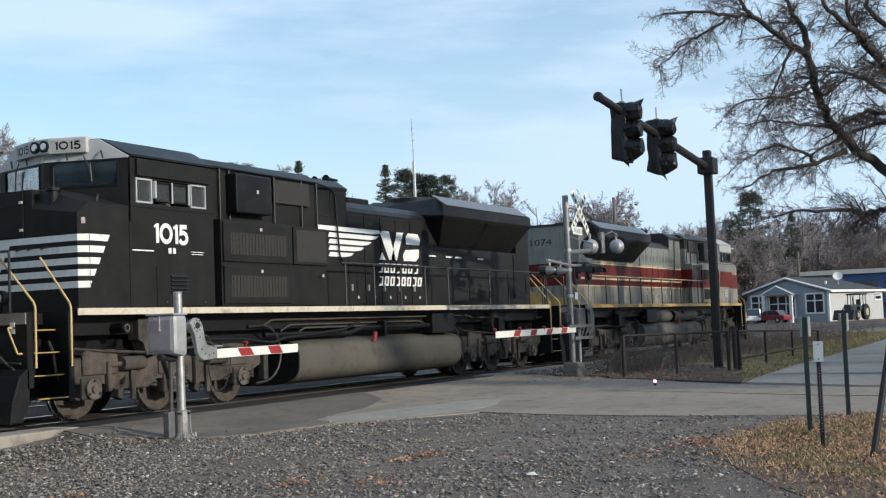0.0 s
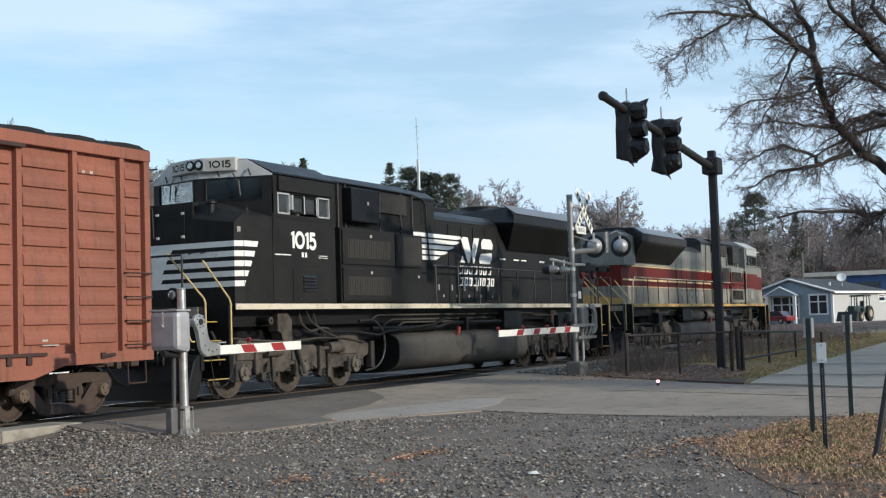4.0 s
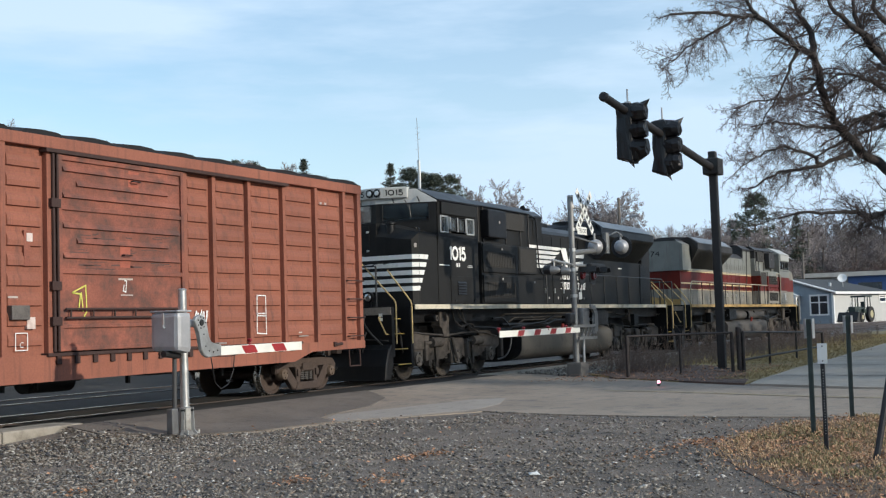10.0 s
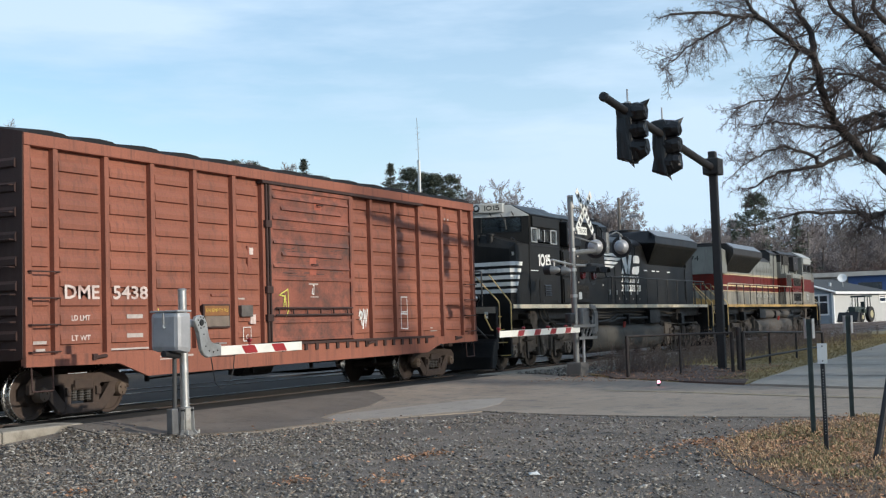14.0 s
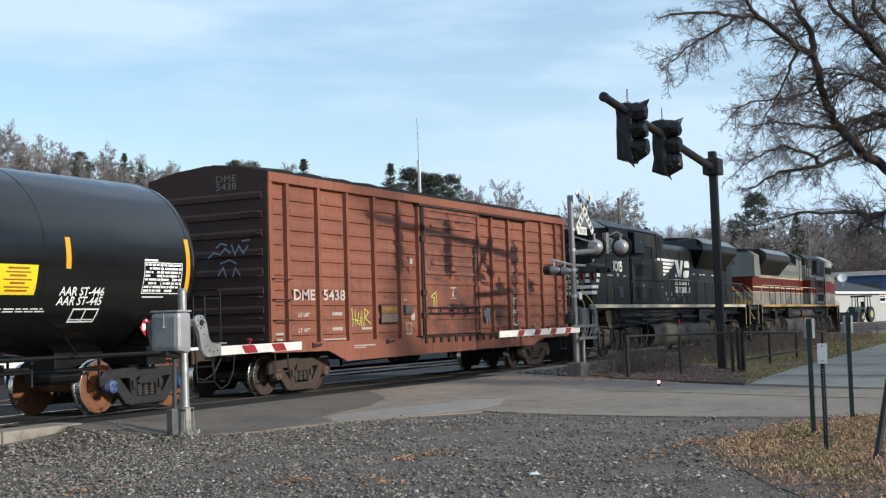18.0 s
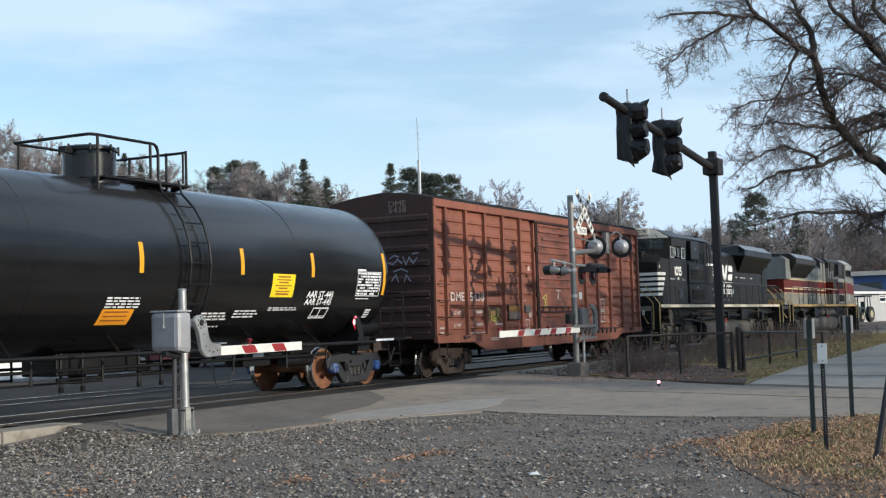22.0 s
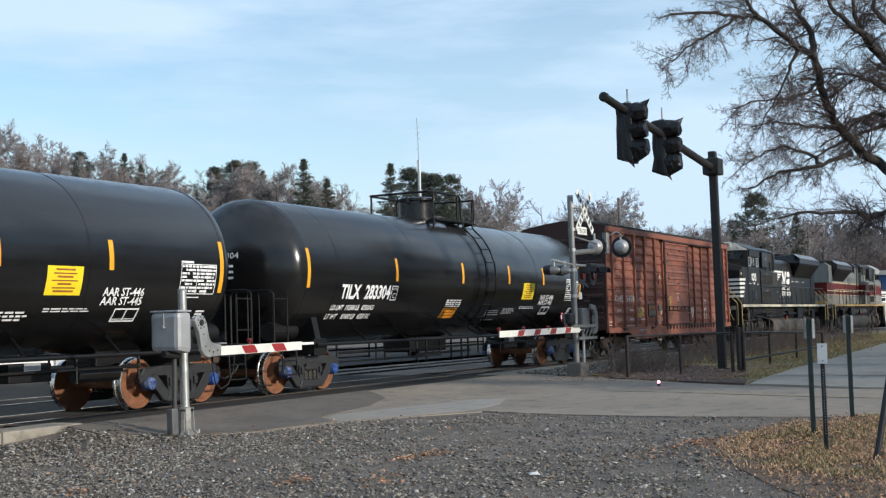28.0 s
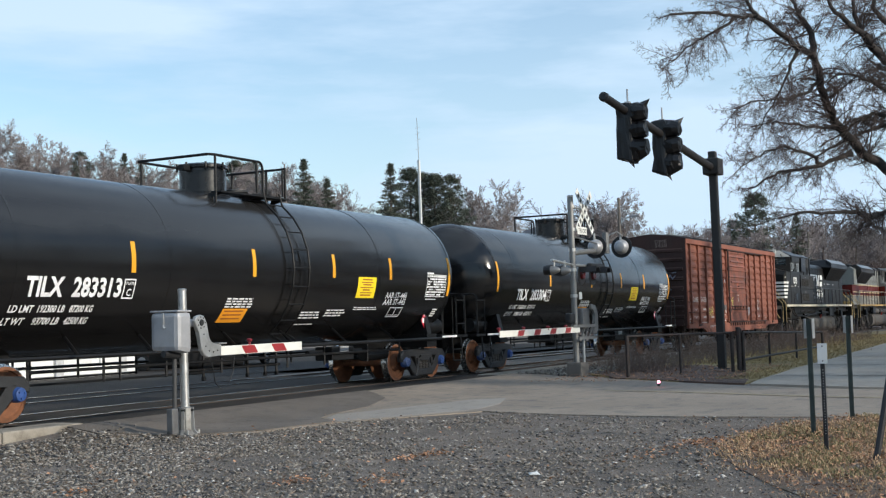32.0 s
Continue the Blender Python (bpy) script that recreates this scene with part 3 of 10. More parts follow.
# ---------------- branching plants ----------------
def tubes_from(segs, sides):
    """Tapered tubes for many branch pieces at once: arrays of vertices and quads."""
    a = np.array([s[0] for s in segs], float)
    b = np.array([s[1] for s in segs], float)
    ra, rb = np.array([s[2] for s in segs]), np.array([s[3] for s in segs])
    d = b - a
    d /= np.maximum(1e-9, np.linalg.norm(d, axis=1))[:, None]
    ref = np.where(np.abs(d[:, 2:3]) > 0.9, np.array([[1.0, 0, 0]]), np.array([[0, 0, 1.0]]))
    u = np.cross(d, ref)
    u /= np.linalg.norm(u, axis=1)[:, None]
    v = np.cross(d, u)
    an = np.arange(sides) * 2 * math.pi / sides
    off = np.cos(an)[None, :, None] * u[:, None, :] + np.sin(an)[None, :, None] * v[:, None, :]
    A = a[:, None, :] + off * ra[:, None, None]
    Bb = b[:, None, :] + off * rb[:, None, None]
    co = np.concatenate([A, Bb], 1).reshape(-1, 3)
    k = np.arange(sides)
    q = np.stack([k, (k + 1) % sides, sides + (k + 1) % sides, sides + k], 1)
    faces = (q[None] + (np.arange(len(segs)) * 2 * sides)[:, None, None]).reshape(-1, 4)
    return co, faces


def slivers_from(segs, seed):
    """Thin flat twigs for plants far off: one quad a piece, turned at random."""
    rng = np.random.default_rng(seed)
    a = np.array([s[0] for s in segs], float)
    b = np.array([s[1] for s in segs], float)
    ra, rb = np.array([s[2] for s in segs])[:, None], np.array([s[3] for s in segs])[:, None]
    u = np.cross(b - a, rng.normal(0, 1, a.shape))
    u /= np.maximum(1e-9, np.linalg.norm(u, axis=1))[:, None]
    co = np.stack([a - u * ra, a + u * ra, b + u * rb, b - u * rb], 1).reshape(-1, 3)
    return co, np.arange(len(co)).reshape(-1, 4)


def grow(rng, segs, p, d, length, r, level, plan, droop):
    """One branch: pieces that wander, with children from the plan [(children, length ratio, angle)] of the levels above it."""
    n = max(2, plan[level][3])
    step = length / n
    p, d = Vector(p), Vector(d).normalized()
    kids = plan[level][0]
    r_end = r * plan[level][4]
    for i in range(n):
        r0 = r + (r_end - r) * i / n
        r1 = r + (r_end - r) * (i + 1) / n
        w = Vector((rng.gauss(0, 1), rng.gauss(0, 1), rng.gauss(0, 1))) * plan[level][5]
        d = (d + w + Vector((0, 0, droop[level]))).normalized()
        q = p + d * step
        segs[level].append((tuple(p), tuple(q), r0, r1))
        if level + 1 < len(plan):
            for _ in range(int(kids / n + rng.random())):
                f = rng.random()
                at = p.lerp(q, f)
                side = d.orthogonal()
                side.rotate(Matrix.Rotation(rng.uniform(0, 6.283), 3, d))
                ang = radians(plan[level][2] + rng.gauss(0, 10))
                cd = d * math.cos(ang) + side * math.sin(ang)
                ln = length * plan[level][1] * rng.uniform(0.6, 1.25) * (1 - 0.45 * (i + f) / n)
                grow(rng, segs, at, cd, ln, min(r1 * 0.75, max(0.004, r1 * 0.55)), level + 1, plan, droop)
        p = q


bark = mat("bark_grey", (0.115, 0.095, 0.078), 0.95, 0, 0.35, 4, 40, 0.6)
bark_dark = mat("bark_dark", (0.040, 0.034, 0.031), 0.95, 0, 0.35, 6, 40, 0.6)
# far twigs paled in colour so the crowns haze into the sky
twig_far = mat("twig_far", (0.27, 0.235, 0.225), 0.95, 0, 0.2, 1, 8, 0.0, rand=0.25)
# needle green lightened and greyed, distance haze put into the colour
needle = mat("needles", (0.108, 0.126, 0.098), 0.85, 0, 0.3, 0.8, 6, 0.0, island=0.45)
bark_twig = mat("bark_twig", (0.088, 0.066, 0.061), 0.95, 0, 0.35, 6, 40, 0.3)


def bare_tree(seed, height, label, wide=1.0):
    """A leafless tree with a fork, rising limbs and a crown of very fine twigs."""
    rng = random.Random(seed)
    plan = [(15, 0.85, 32 * wide, 8, 0.30, 0.05), (14, 0.38, 36, 6, 0.3, 0.07), (13, 0.52, 38, 4, 0.4, 0.13), (7, 0.55, 36, 2, 0.5, 0.16), (0, 0, 0, 2, 0.5, 0.16)]
    segs = [[] for _ in plan]
    grow(rng, segs, (0, 0, -0.3), (rng.gauss(0, 0.04), rng.gauss(0, 0.04), 1), height * 0.56, height * 0.014, 0, plan, (0.05, 0.07, 0.05, 0.03, 0.0))
    # no limbs low on the stem
    low = height * 0.20
    segs = [segs[0]] + [[s for s in lv if s[0][2] > low] for lv in segs[1:]]
    k = height / float(np.percentile([s[1][2] for s in segs[4]], 99.6))
    segs = [[(Vector(a) * k, Vector(b) * k, r0 * k, r1 * k) for a, b, r0, r1 in lv] for lv in segs]
    e = thing("bare_tree", label, "tree", "trees on the far slope")
    co, fa = tubes_from(segs[0], 7)
    from_arrays("trunk", co, fa, bark, parent=e, smooth=True)
    c1, f1 = tubes_from([(a, b, r0 * 0.30, r1 * 0.28) for a, b, r0, r1 in segs[1]], 3)
    c2, _ = slivers_from([(a, b, 0.040, 0.028) for a, b, r0, r1 in segs[2]], seed)
    c3, _ = slivers_from([(a, b, 0.023, 0.016) for a, b, r0, r1 in segs[3]], seed + 1)
    c4, _ = slivers_from([(a, b, 0.016, 0.010) for a, b, r0, r1 in segs[4]], seed + 2)
    cr = np.concatenate([c2, c3, c4])
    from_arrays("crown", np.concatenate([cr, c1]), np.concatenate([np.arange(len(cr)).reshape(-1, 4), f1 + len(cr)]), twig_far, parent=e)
    return e


def conifer(seed, height, spread, label, ragged=0.25, rounded=False):
    """An evergreen: tiers of boughs, each a flat fan of side sprigs set with short needle tufts."""
    rng = random.Random(seed)
    e = thing("evergreen_tree", label, "tree", "evergreens on the far slope")
    segs = [((0, 0, -0.3), (0, 0, height * 0.5), height * 0.018, height * 0.011), ((0, 0, height * 0.5), (0, 0, height), height * 0.011, 0.02)]
    tris = []

    def tuft(c, out, n, size, loose):
        side = Vector((-out.y, out.x, 0))
        for _ in range(n):
            s = rng.uniform(0.6, 1.2) * size
            o = (out * 0.7 + side * rng.gauss(0, 0.8) + Vector((0, 0, rng.gauss(0.1, 0.4)))).normalized()
            p = c + Vector((rng.gauss(0, loose), rng.gauss(0, loose), rng.gauss(0, loose * 0.7)))
            q = o.cross(Vector((rng.gauss(0, 0.5), rng.gauss(0, 0.5), 1))).normalized() * s * 0.22
            tris.append((p - o * s * 0.4 + q, p - o * s * 0.4 - q, p + o * s))
    z = height * (0.22 if rounded else 0.10)
    while z < height * 0.99:
        f = z / height
        if rounded:      # pine: clouds of needles on rising limbs, gaps between
            reach = spread * max(0.05, 1 - max(0.0, f - 0.55) / 0.47) ** 0.6 * rng.uniform(0.6, 1.1)
            n = rng.randint(3, 5)
        else:            # spruce: whorls of boughs that droop and turn up at the tip
            reach = 0.06 + spread * (1 - f) ** 0.95 * rng.uniform(1 - ragged, 1 + ragged * 0.5)
            n = rng.randint(6, 8)
        a0 = rng.uniform(0, 6.28)
        for k in range(n):
            a = a0 + 6.283 * k / n + rng.gauss(0, 0.25)
            L = reach * rng.uniform(0.65, 1.12)
            out = Vector((math.cos(a), math.sin(a), 0))
            side = Vector((-math.sin(a), math.cos(a), 0))
            up = rng.uniform(0.15, 0.55) * min(1.0, 3.0 * (1 - f)) if rounded else rng.uniform(-0.34, -0.16) + max(0.0, f - 0.7) * 2.6
            lift = 0.0 if rounded else rng.uniform(-0.022, 0.022) * height * min(1.0, 4 * (1 - f))
            at = lambda t: Vector((0, 0, z + lift + L * (up * t + (0.0 if rounded else 0.16 * t * t)))) + out * L * t
            segs.append((tuple(at(0)), tuple(at(0.5)), 0.05, 0.03))
            segs.append((tuple(at(0.5)), tuple(at(1)), 0.03, 0.01))
            if rounded:
                for _ in range(max(3, int(L * 1.8))):
                    t = rng.uniform(0.35, 1.0)
                    c = at(t) + side * rng.gauss(0, 0.22 * L * (1.2 - t)) + Vector((0, 0, rng.gauss(0.1, 0.12)))
                    tuft(c, out, 46, 0.26, 0.25)
            else:
                for _ in range(max(6, int(L * 13))):
                    t = rng.uniform(0.12, 1.0)
                    w = 0.30 * L * (1.0 - t) + 0.08
                    tuft(at(t) + side * rng.uniform(-w, w) + Vector((0, 0, -0.08 * rng.random())), out, 4, 0.25, 0.09)
        z += height * (rng.uniform(0.035, 0.055) if rounded else rng.uniform(0.028, 0.042)) * (0.45 if f > 0.9 else 1.0)
    co, fa = tubes_from(segs, 5)
    from_arrays("trunk", co, fa, bark, parent=e)
    co = np.array([[tuple(p) for p in t] for t in tris]).reshape(-1, 3)
    from_arrays("crown", co, np.arange(len(co)).reshape(-1, 3), needle, parent=e)
    return e


def bearing(deg, dist):
    """A place on the ground by its bearing from the tracks' direction and its distance from the viewer."""
    x, y = dist * math.cos(radians(deg)), -15.9 + dist * math.sin(radians(deg))
    return (x, y, ground_z(x, y))


def plant(src, deg, dist, s, turn):
    x, y, z = bearing(deg, dist)
    ob = copy_thing(src, pose(x, y, z - 0.2, 0, 0, turn))
    ob.scale = (s, s, s)
    return ob


def far_trees():
    rng = random.Random(21)
    bare = [bare_tree(31, 15, "leafless grey-brown broadleaf tree on the wooded slope"), bare_tree(47, 15, "leafless grey-brown broadleaf tree on the wooded slope"),
            bare_tree(58, 15, "leafless tall thin broadleaf tree on the wooded slope"), bare_tree(77, 15, "leafless spreading broadleaf tree on the wooded slope", 1.35)]
    pines = [conifer(3, 15, 5.6, "dark green spruce with drooping boughs on the slope", 0.2), conifer(9, 15, 3.6, "dark green white pine with ragged boughs", 0.4, True), conifer(14, 15, 4.6, "broad dark green pine with a rounded top", 0.3, True)]
    used = set()

    def put(src, deg, dist, s, turn=None):
        turn = rng.uniform(0, 360) if turn is None else turn
        if src.name not in used:
            used.add(src.name)
            x, y, z = bearing(deg, dist)
            src.matrix_basis = pose(x, y, z - 0.2, 0, 0, turn)
            src.scale = (s, s, s)
        else:
            plant(src, deg, dist, s, turn)
    # the skyline: how far above the horizon the tree tops reach, by bearing
    sky = [(4, 0.080), (11.3, 0.080), (12.5, 0.0825), (14.5, 0.081), (16.1, 0.077), (17.0, 0.071), (17.6, 0.080), (18.4, 0.089), (20, 0.099), (21.7, 0.097), (23.5, 0.101), (24.4, 0.113), (26.3, 0.119), (28.8, 0.126), (29.7, 0.123), (31.2, 0.104), (32.7, 0.122), (34.9, 0.133), (36.4, 0.137), (37.5, 0.132), (38.6, 0.115), (40.5, 0.140), (46, 0.164), (50, 0.166)]

    def fit(src, deg, dist, k):
        z = bearing(deg, dist)[2]
        put(src, deg, dist, max(4.0, k * spread(sky, deg) * dist + 1.33 - z) / 15.0)
    for deg, dist, k, f in ((41.6, 165, 0, 0.98), (40.9, 162, 0, 0.94), (38.5, 160, 0, 0.97), (37.6, 150, 2, 1.0), (36.7, 154, 2, 1.0), (36.0, 148, 1, 0.99), (35.5, 150, 0, 0.95), (33.65, 135, 0, 1.08), (32.6, 138, 0, 1.0),
                            (29.7, 130, 0, 1.07), (28.8, 137, 2, 1.01), (28.2, 138, 1, 0.99), (27.7, 136, 2, 0.99), (26.95, 136, 1, 1.0), (13.35, 205, 2, 1.16), (14.3, 235, 1, 0.92), (43.5, 170, 1, 0.93), (11.6, 210, 0, 0.96)):
        fit(pines[k], deg, dist, f)
    # single bare trees along the skyline
    for i in range(100):
        deg = 6.0 + i * 0.42 + rng.uniform(-0.2, 0.2)
        if deg < 17 and i % 2:
            continue
        fit(bare[i % 4], deg, rng.uniform(135, 190) if deg > 20 else rng.uniform(175, 240) if deg > 12.5 else rng.uniform(212, 260), rng.uniform(0.84, 1.0) if deg < 17.3 or deg > 31.0 else rng.uniform(0.58, 0.78))
    # the ones that stand clear against the sky
    for deg, dist, f, k in ((24.4, 150, 1.0, 0), (25.6, 152, 0.98, 2), (26.3, 155, 1.0, 1), (20.0, 165, 1.0, 3), (19.2, 168, 1.0, 3), (21.4, 160, 0.94, 0), (18.1, 170, 0.97, 1), (20.7, 172, 0.95, 2), (34.9, 140, 1.0, 3), (32.7, 142, 0.95, 0)):
        fit(bare[k], deg, dist, f)

    # unseen trees added behind the drive: thin shade for the far track end and lawn
    for x, y, k, s in ((28.5, -54.0, 2, 1.42), (32.5, -54.0, 3, 1.44), (36.0, -49.0, 1, 1.25), (40.0, -49.0, 0, 1.3), (43.5, -38.0, 2, 1.1)):
        put(bare[k], math.degrees(math.atan2(y + 15.9, x)), math.hypot(x, y + 15.9), s)
    for i in range(9):
        x, y = 50.0 + i * 8.2 + rng.uniform(-1.5, 1.5), -28.5 + rng.uniform(-3.5, 2.0)
        put(bare[i % 4], math.degrees(math.atan2(y + 15.9, x)), math.hypot(x, y + 15.9), rng.uniform(0.85, 1.05))


far_trees()


def woods():
    """The brown leafless woods behind, far too many stems to count, and an unseen ring added to darken reflections."""
    rng = random.Random(8)
    plan = [(13, 0.46, 36, 5, 0.3, 0.05), (9, 0.48, 36, 3, 0.4, 0.10), (6, 0.5, 34, 2, 0.5, 0.14), (0, 0, 0, 1, 0.5, 0.2)]
    arrays = []
    for k in range(5):
        s = [[] for _ in plan]
        grow(rng, s, (0, 0, 0), (0, 0, 1), 12, 0.15, 0, plan, (0.05, 0.07, 0.05, 0))
        c0, f0 = tubes_from(s[0], 3)
        c1, _ = slivers_from([(a, b, 0.030, 0.022) for a, b, r0, r1 in s[1] if a[2] > 2.0], k)
        c2, _ = slivers_from([(a, b, 0.020, 0.013) for a, b, r0, r1 in s[2] + s[3] if a[2] > 2.0], k + 9)
        c = np.concatenate([c0, c1, c2])
        arrays.append((c, np.concatenate([f0, len(c0) + np.arange(len(c1) + len(c2)).reshape(-1, 4)])))
    co, fa, off = [], [], 0
    # stems from 900 on: unseen ring added all round to darken reflections
    for i in range(1250):
        deg = rng.uniform(4, 48) if i < 420 else rng.uniform(5, 21) if i < 900 else rng.uniform(52, 342)
        dist = rng.uniform(75, 120) if i >= 900 else rng.uniform(165, 300) if deg > 20 else rng.uniform(205, 320)
        x, y, z = bearing(deg, dist)
        c, f = arrays[i % 5]
        a = rng.uniform(0, 6.28)
        s = rng.uniform(0.66, 1.02) * (0.82 if deg <= 20 else 1.0 if i < 900 or deg > 200 else 1.55)
        m = np.array([[math.cos(a), -math.sin(a), 0], [math.sin(a), math.cos(a), 0], [0, 0, 1]]) * s
        co.append(c @ m.T + np.array([x, y, z - 0.3]))
        fa.append(f + off)
        off += len(c)
    wm = mat("woods_twigs", (0.092, 0.062, 0.054), 0.95, 0, 0.25, 0.03, 0.6, 0.0)
    from_arrays("woods", np.concatenate(co), np.concatenate(fa), wm, "leafless brown woods on the far hillside and an added unseen ring", "woods", "stuff")
    # undergrowth in front of them
    pos, sc = [], []
    # from 17000 on: undergrowth of the added ring, also out of view
    for i in range(24000):
        deg = rng.uniform(52, 342) if i >= 17000 else rng.uniform(4, 47) if rng.random() < 0.4 else rng.uniform(5, 21)
        dist = rng.uniform(70, 110) if i >= 17000 else rng.uniform(130, 260) if deg > 20 else rng.uniform(195, 300)
        x, y, z = bearing(deg, dist)
        pos.append((x, y, z + rng.uniform(0, 10.0 if i >= 17000 and deg < 200 else 4.2)))
        sc.append(rng.uniform(0.35, 1.0))
    um = mat("thicket_brown", (0.082, 0.055, 0.050), 0.95, 0, 0.4, 0.04, 0.6, 0.0, island=0.4)
    scatter("thicket", [(-1, 0, 0), (0.2, 0.1, 0.3), (0, 0.2, 1.0), (0.9, -0.1, 0.7)], [(0, 1, 2), (1, 3, 2)], pos, sc, um, "brown leafless thicket at the foot of the woods", "bushes", 12, tilt=1.2)


woods()


def brush():
    """Dead weeds and thin stems between the railing and the track."""
    rng = random.Random(17)
    segs = []
    for _ in range(2100):
        x = 30.4 + 38 * rng.random() ** 1.3
        y = rng.uniform(-6.0, -2.5) if x > 33 else rng.uniform(-6.2, -4.6)
        if math.hypot(x - 32.06, y + 7.29) < 0.4:
            continue
        z = ground_z(x, y)
        h = rng.uniform(0.2, 0.85) * (1.1 if x > 38 else 0.7) * (0.8 + 0.9 * noise.noise((x * 0.5, y * 0.5, 6)))
        p = Vector((x, y, z))
        d = Vector((rng.gauss(0, 0.25), rng.gauss(0, 0.25), 1)).normalized()
        for i in range(3):
            q = p + d * h / 3
            segs.append((tuple(p), tuple(q), 0.007 - 0.0015 * i, 0.006 - 0.0015 * i))
            for _ in range(2):
                e = (d + Vector((rng.gauss(0, 0.5), rng.gauss(0, 0.5), rng.gauss(0, 0.3)))).normalized() * h * 0.28
                segs.append((tuple(q), tuple(q + e), 0.004, 0.002))
            p = q
            d = (d + Vector((rng.gauss(0, 0.2), rng.gauss(0, 0.2), -0.02))).normalized()
    co, fa = tubes_from(segs, 3)
    from_arrays("dead_brush", co, fa, mat("dead_stem", (0.175, 0.128, 0.105), 0.95, 0, 0.3, 1, 20, 0.0), "dead brown weeds and thin stems beside the track", "bushes", "stuff")


brush()


def big_tree():
    """The old bare tree whose limbs hang over the verge."""
    rng = random.Random(5)
    e = thing("shade_tree", "large old leafless tree with dark drooping limbs beside the drive", "tree", at=(0, 0, 0))
    base = Vector((42.6, -14.0, ground_z(42, -14)))
    trunk = [base + Vector((0, 0, -0.2)), base + Vector((-0.05, 0.05, 1.5)), base + Vector((-0.2, 0.2, 3.0)), base + Vector((-0.35, 0.5, 4.6)), base + Vector((-0.3, 0.9, 6.4)), base + Vector((-0.2, 1.0, 8.6)), base + Vector((0.1, 1.2, 11.5))]
    tr = [0.62, 0.50, 0.44, 0.38, 0.30, 0.22, 0.10]
    segs = [(tuple(a), tuple(b), r0, r1) for a, b, r0, r1 in zip(trunk, trunk[1:], tr, tr[1:])]
    co, fa = tubes_from(segs, 12)
    from_arrays("trunk", co, fa, bark_dark, parent=e, smooth=True)
    # limbs: starting place on the trunk, then places in the crown
    limbs = [
        ([trunk[2], (42.5, -11.3, 5.0), (42.36, -10.12, 5.93), (41.71, -9.53, 6.44), (41.02, -9.05, 7.15), (40.56, -8.73, 7.81), (40.1, -8.61, 8.6), (39.75, -8.52, 9.25),
          (39.22, -8.21, 9.51), (38.61, -7.74, 9.97), (37.98, -7.24, 10.39), (37.46, -6.75, 10.35), (36.64, -6.11, 10.42), (35.86, -5.17, 10.33)], 0.19),
        ([(39.75, -8.52, 9.25), (39.98, -8.46, 10.07), (39.98, -8.11, 10.69), (40.01, -7.88, 11.26), (39.79, -7.68, 11.96)], 0.12),
        ([trunk[4], (42.5, -11.6, 7.7), (42.09, -10.85, 8.52), (41.39, -10.42, 9.24), (40.74, -10.1, 9.71), (40.17, -9.72, 10.18), (39.6, -9.3, 10.59), (39.17, -8.9, 11.19)], 0.22),
        ([(40.74, -10.1, 9.71), (40.89, -9.68, 10.64), (40.86, -9.55, 11.56)], 0.11),
    ]
    limbs += [
        ([trunk[3], (42.4, -11.4, 7.3), (41.76, -10.28, 7.56), (41.29, -9.72, 7.48), (41.05, -9.15, 7.09), (40.3, -8.5, 6.6)], 0.11),
        ([trunk[2], (42.3, -11.8, 4.2), (41.49, -10.17, 4.4), (41.04, -9.79, 4.29), (40.35, -9.34, 4.44), (39.64, -8.74, 4.4), (38.89, -8.04, 4.4), (38.39, -7.53, 4.21)], 0.12),
        ([(41.37, -9.27, 6.39), (40.46, -8.49, 6.01), (39.51, -7.73, 5.82), (38.81, -7.17, 5.54), (38.3, -6.58, 5.1)], 0.08),
        ([(40.46, -8.49, 6.01), (39.72, -8.05, 6.38), (38.97, -7.5, 6.45), (38.28, -6.97, 6.11), (37.79, -6.53, 5.83)], 0.06),
        ([(39.22, -8.21, 9.51), (38.88, -7.89, 8.81), (38.66, -7.59, 7.98), (38.38, -7.04, 7.01)], 0.06),
    ]
    limbs += [
        ([(37.98, -7.24, 10.39), (37.8, -7.0, 10.91), (37.76, -6.66, 11.56)], 0.08),
        ([(37.47, -6.74, 10.28), (37.01, -6.27, 9.94), (36.54, -5.79, 9.57), (36.17, -5.26, 9.1), (35.9, -4.82, 8.73)], 0.05),
        ([(40.1, -8.61, 8.6), (39.3, -8.3, 8.12), (38.59, -7.67, 7.91), (37.83, -6.99, 7.79), (37.35, -6.49, 7.43)], 0.06),
        ([(41.02, -9.05, 7.15), (39.89, -8.39, 7.13), (38.9, -7.66, 7.25), (38.13, -6.88, 7.06)], 0.06),
        ([trunk[4], (41.36, -10.38, 8.28), (40.72, -9.86, 8.6), (39.99, -9.31, 8.73), (39.57, -8.89, 8.36)], 0.09),
        ([trunk[5], (41.46, -10.47, 10.46), (41.04, -10.2, 11.23), (40.66, -10.03, 11.8)], 0.12),
    ]
    limbs += [
        ([trunk[3], (43.2, -15.5, 6.0), (43.8, -17.0, 7.2), (44.2, -18.6, 8.0)], 0.15),
        ([trunk[3], (41.2, -14.6, 6.2), (39.8, -15.2, 7.8), (38.6, -15.8, 9.2)], 0.15),
        ([trunk[5], (42.5, -13.9, 10.4), (42.6, -14.8, 12.0)], 0.12),
        ([trunk[4], (43.4, -12.4, 8.0), (43.9, -11.0, 9.0), (44.2, -9.6, 9.6)], 0.13),
        ([trunk[4], (42.9, -11.6, 7.2), (43.0, -10.2, 7.4), (43.2, -8.6, 7.0), (43.2, -7.4, 6.4)], 0.11),
    ]
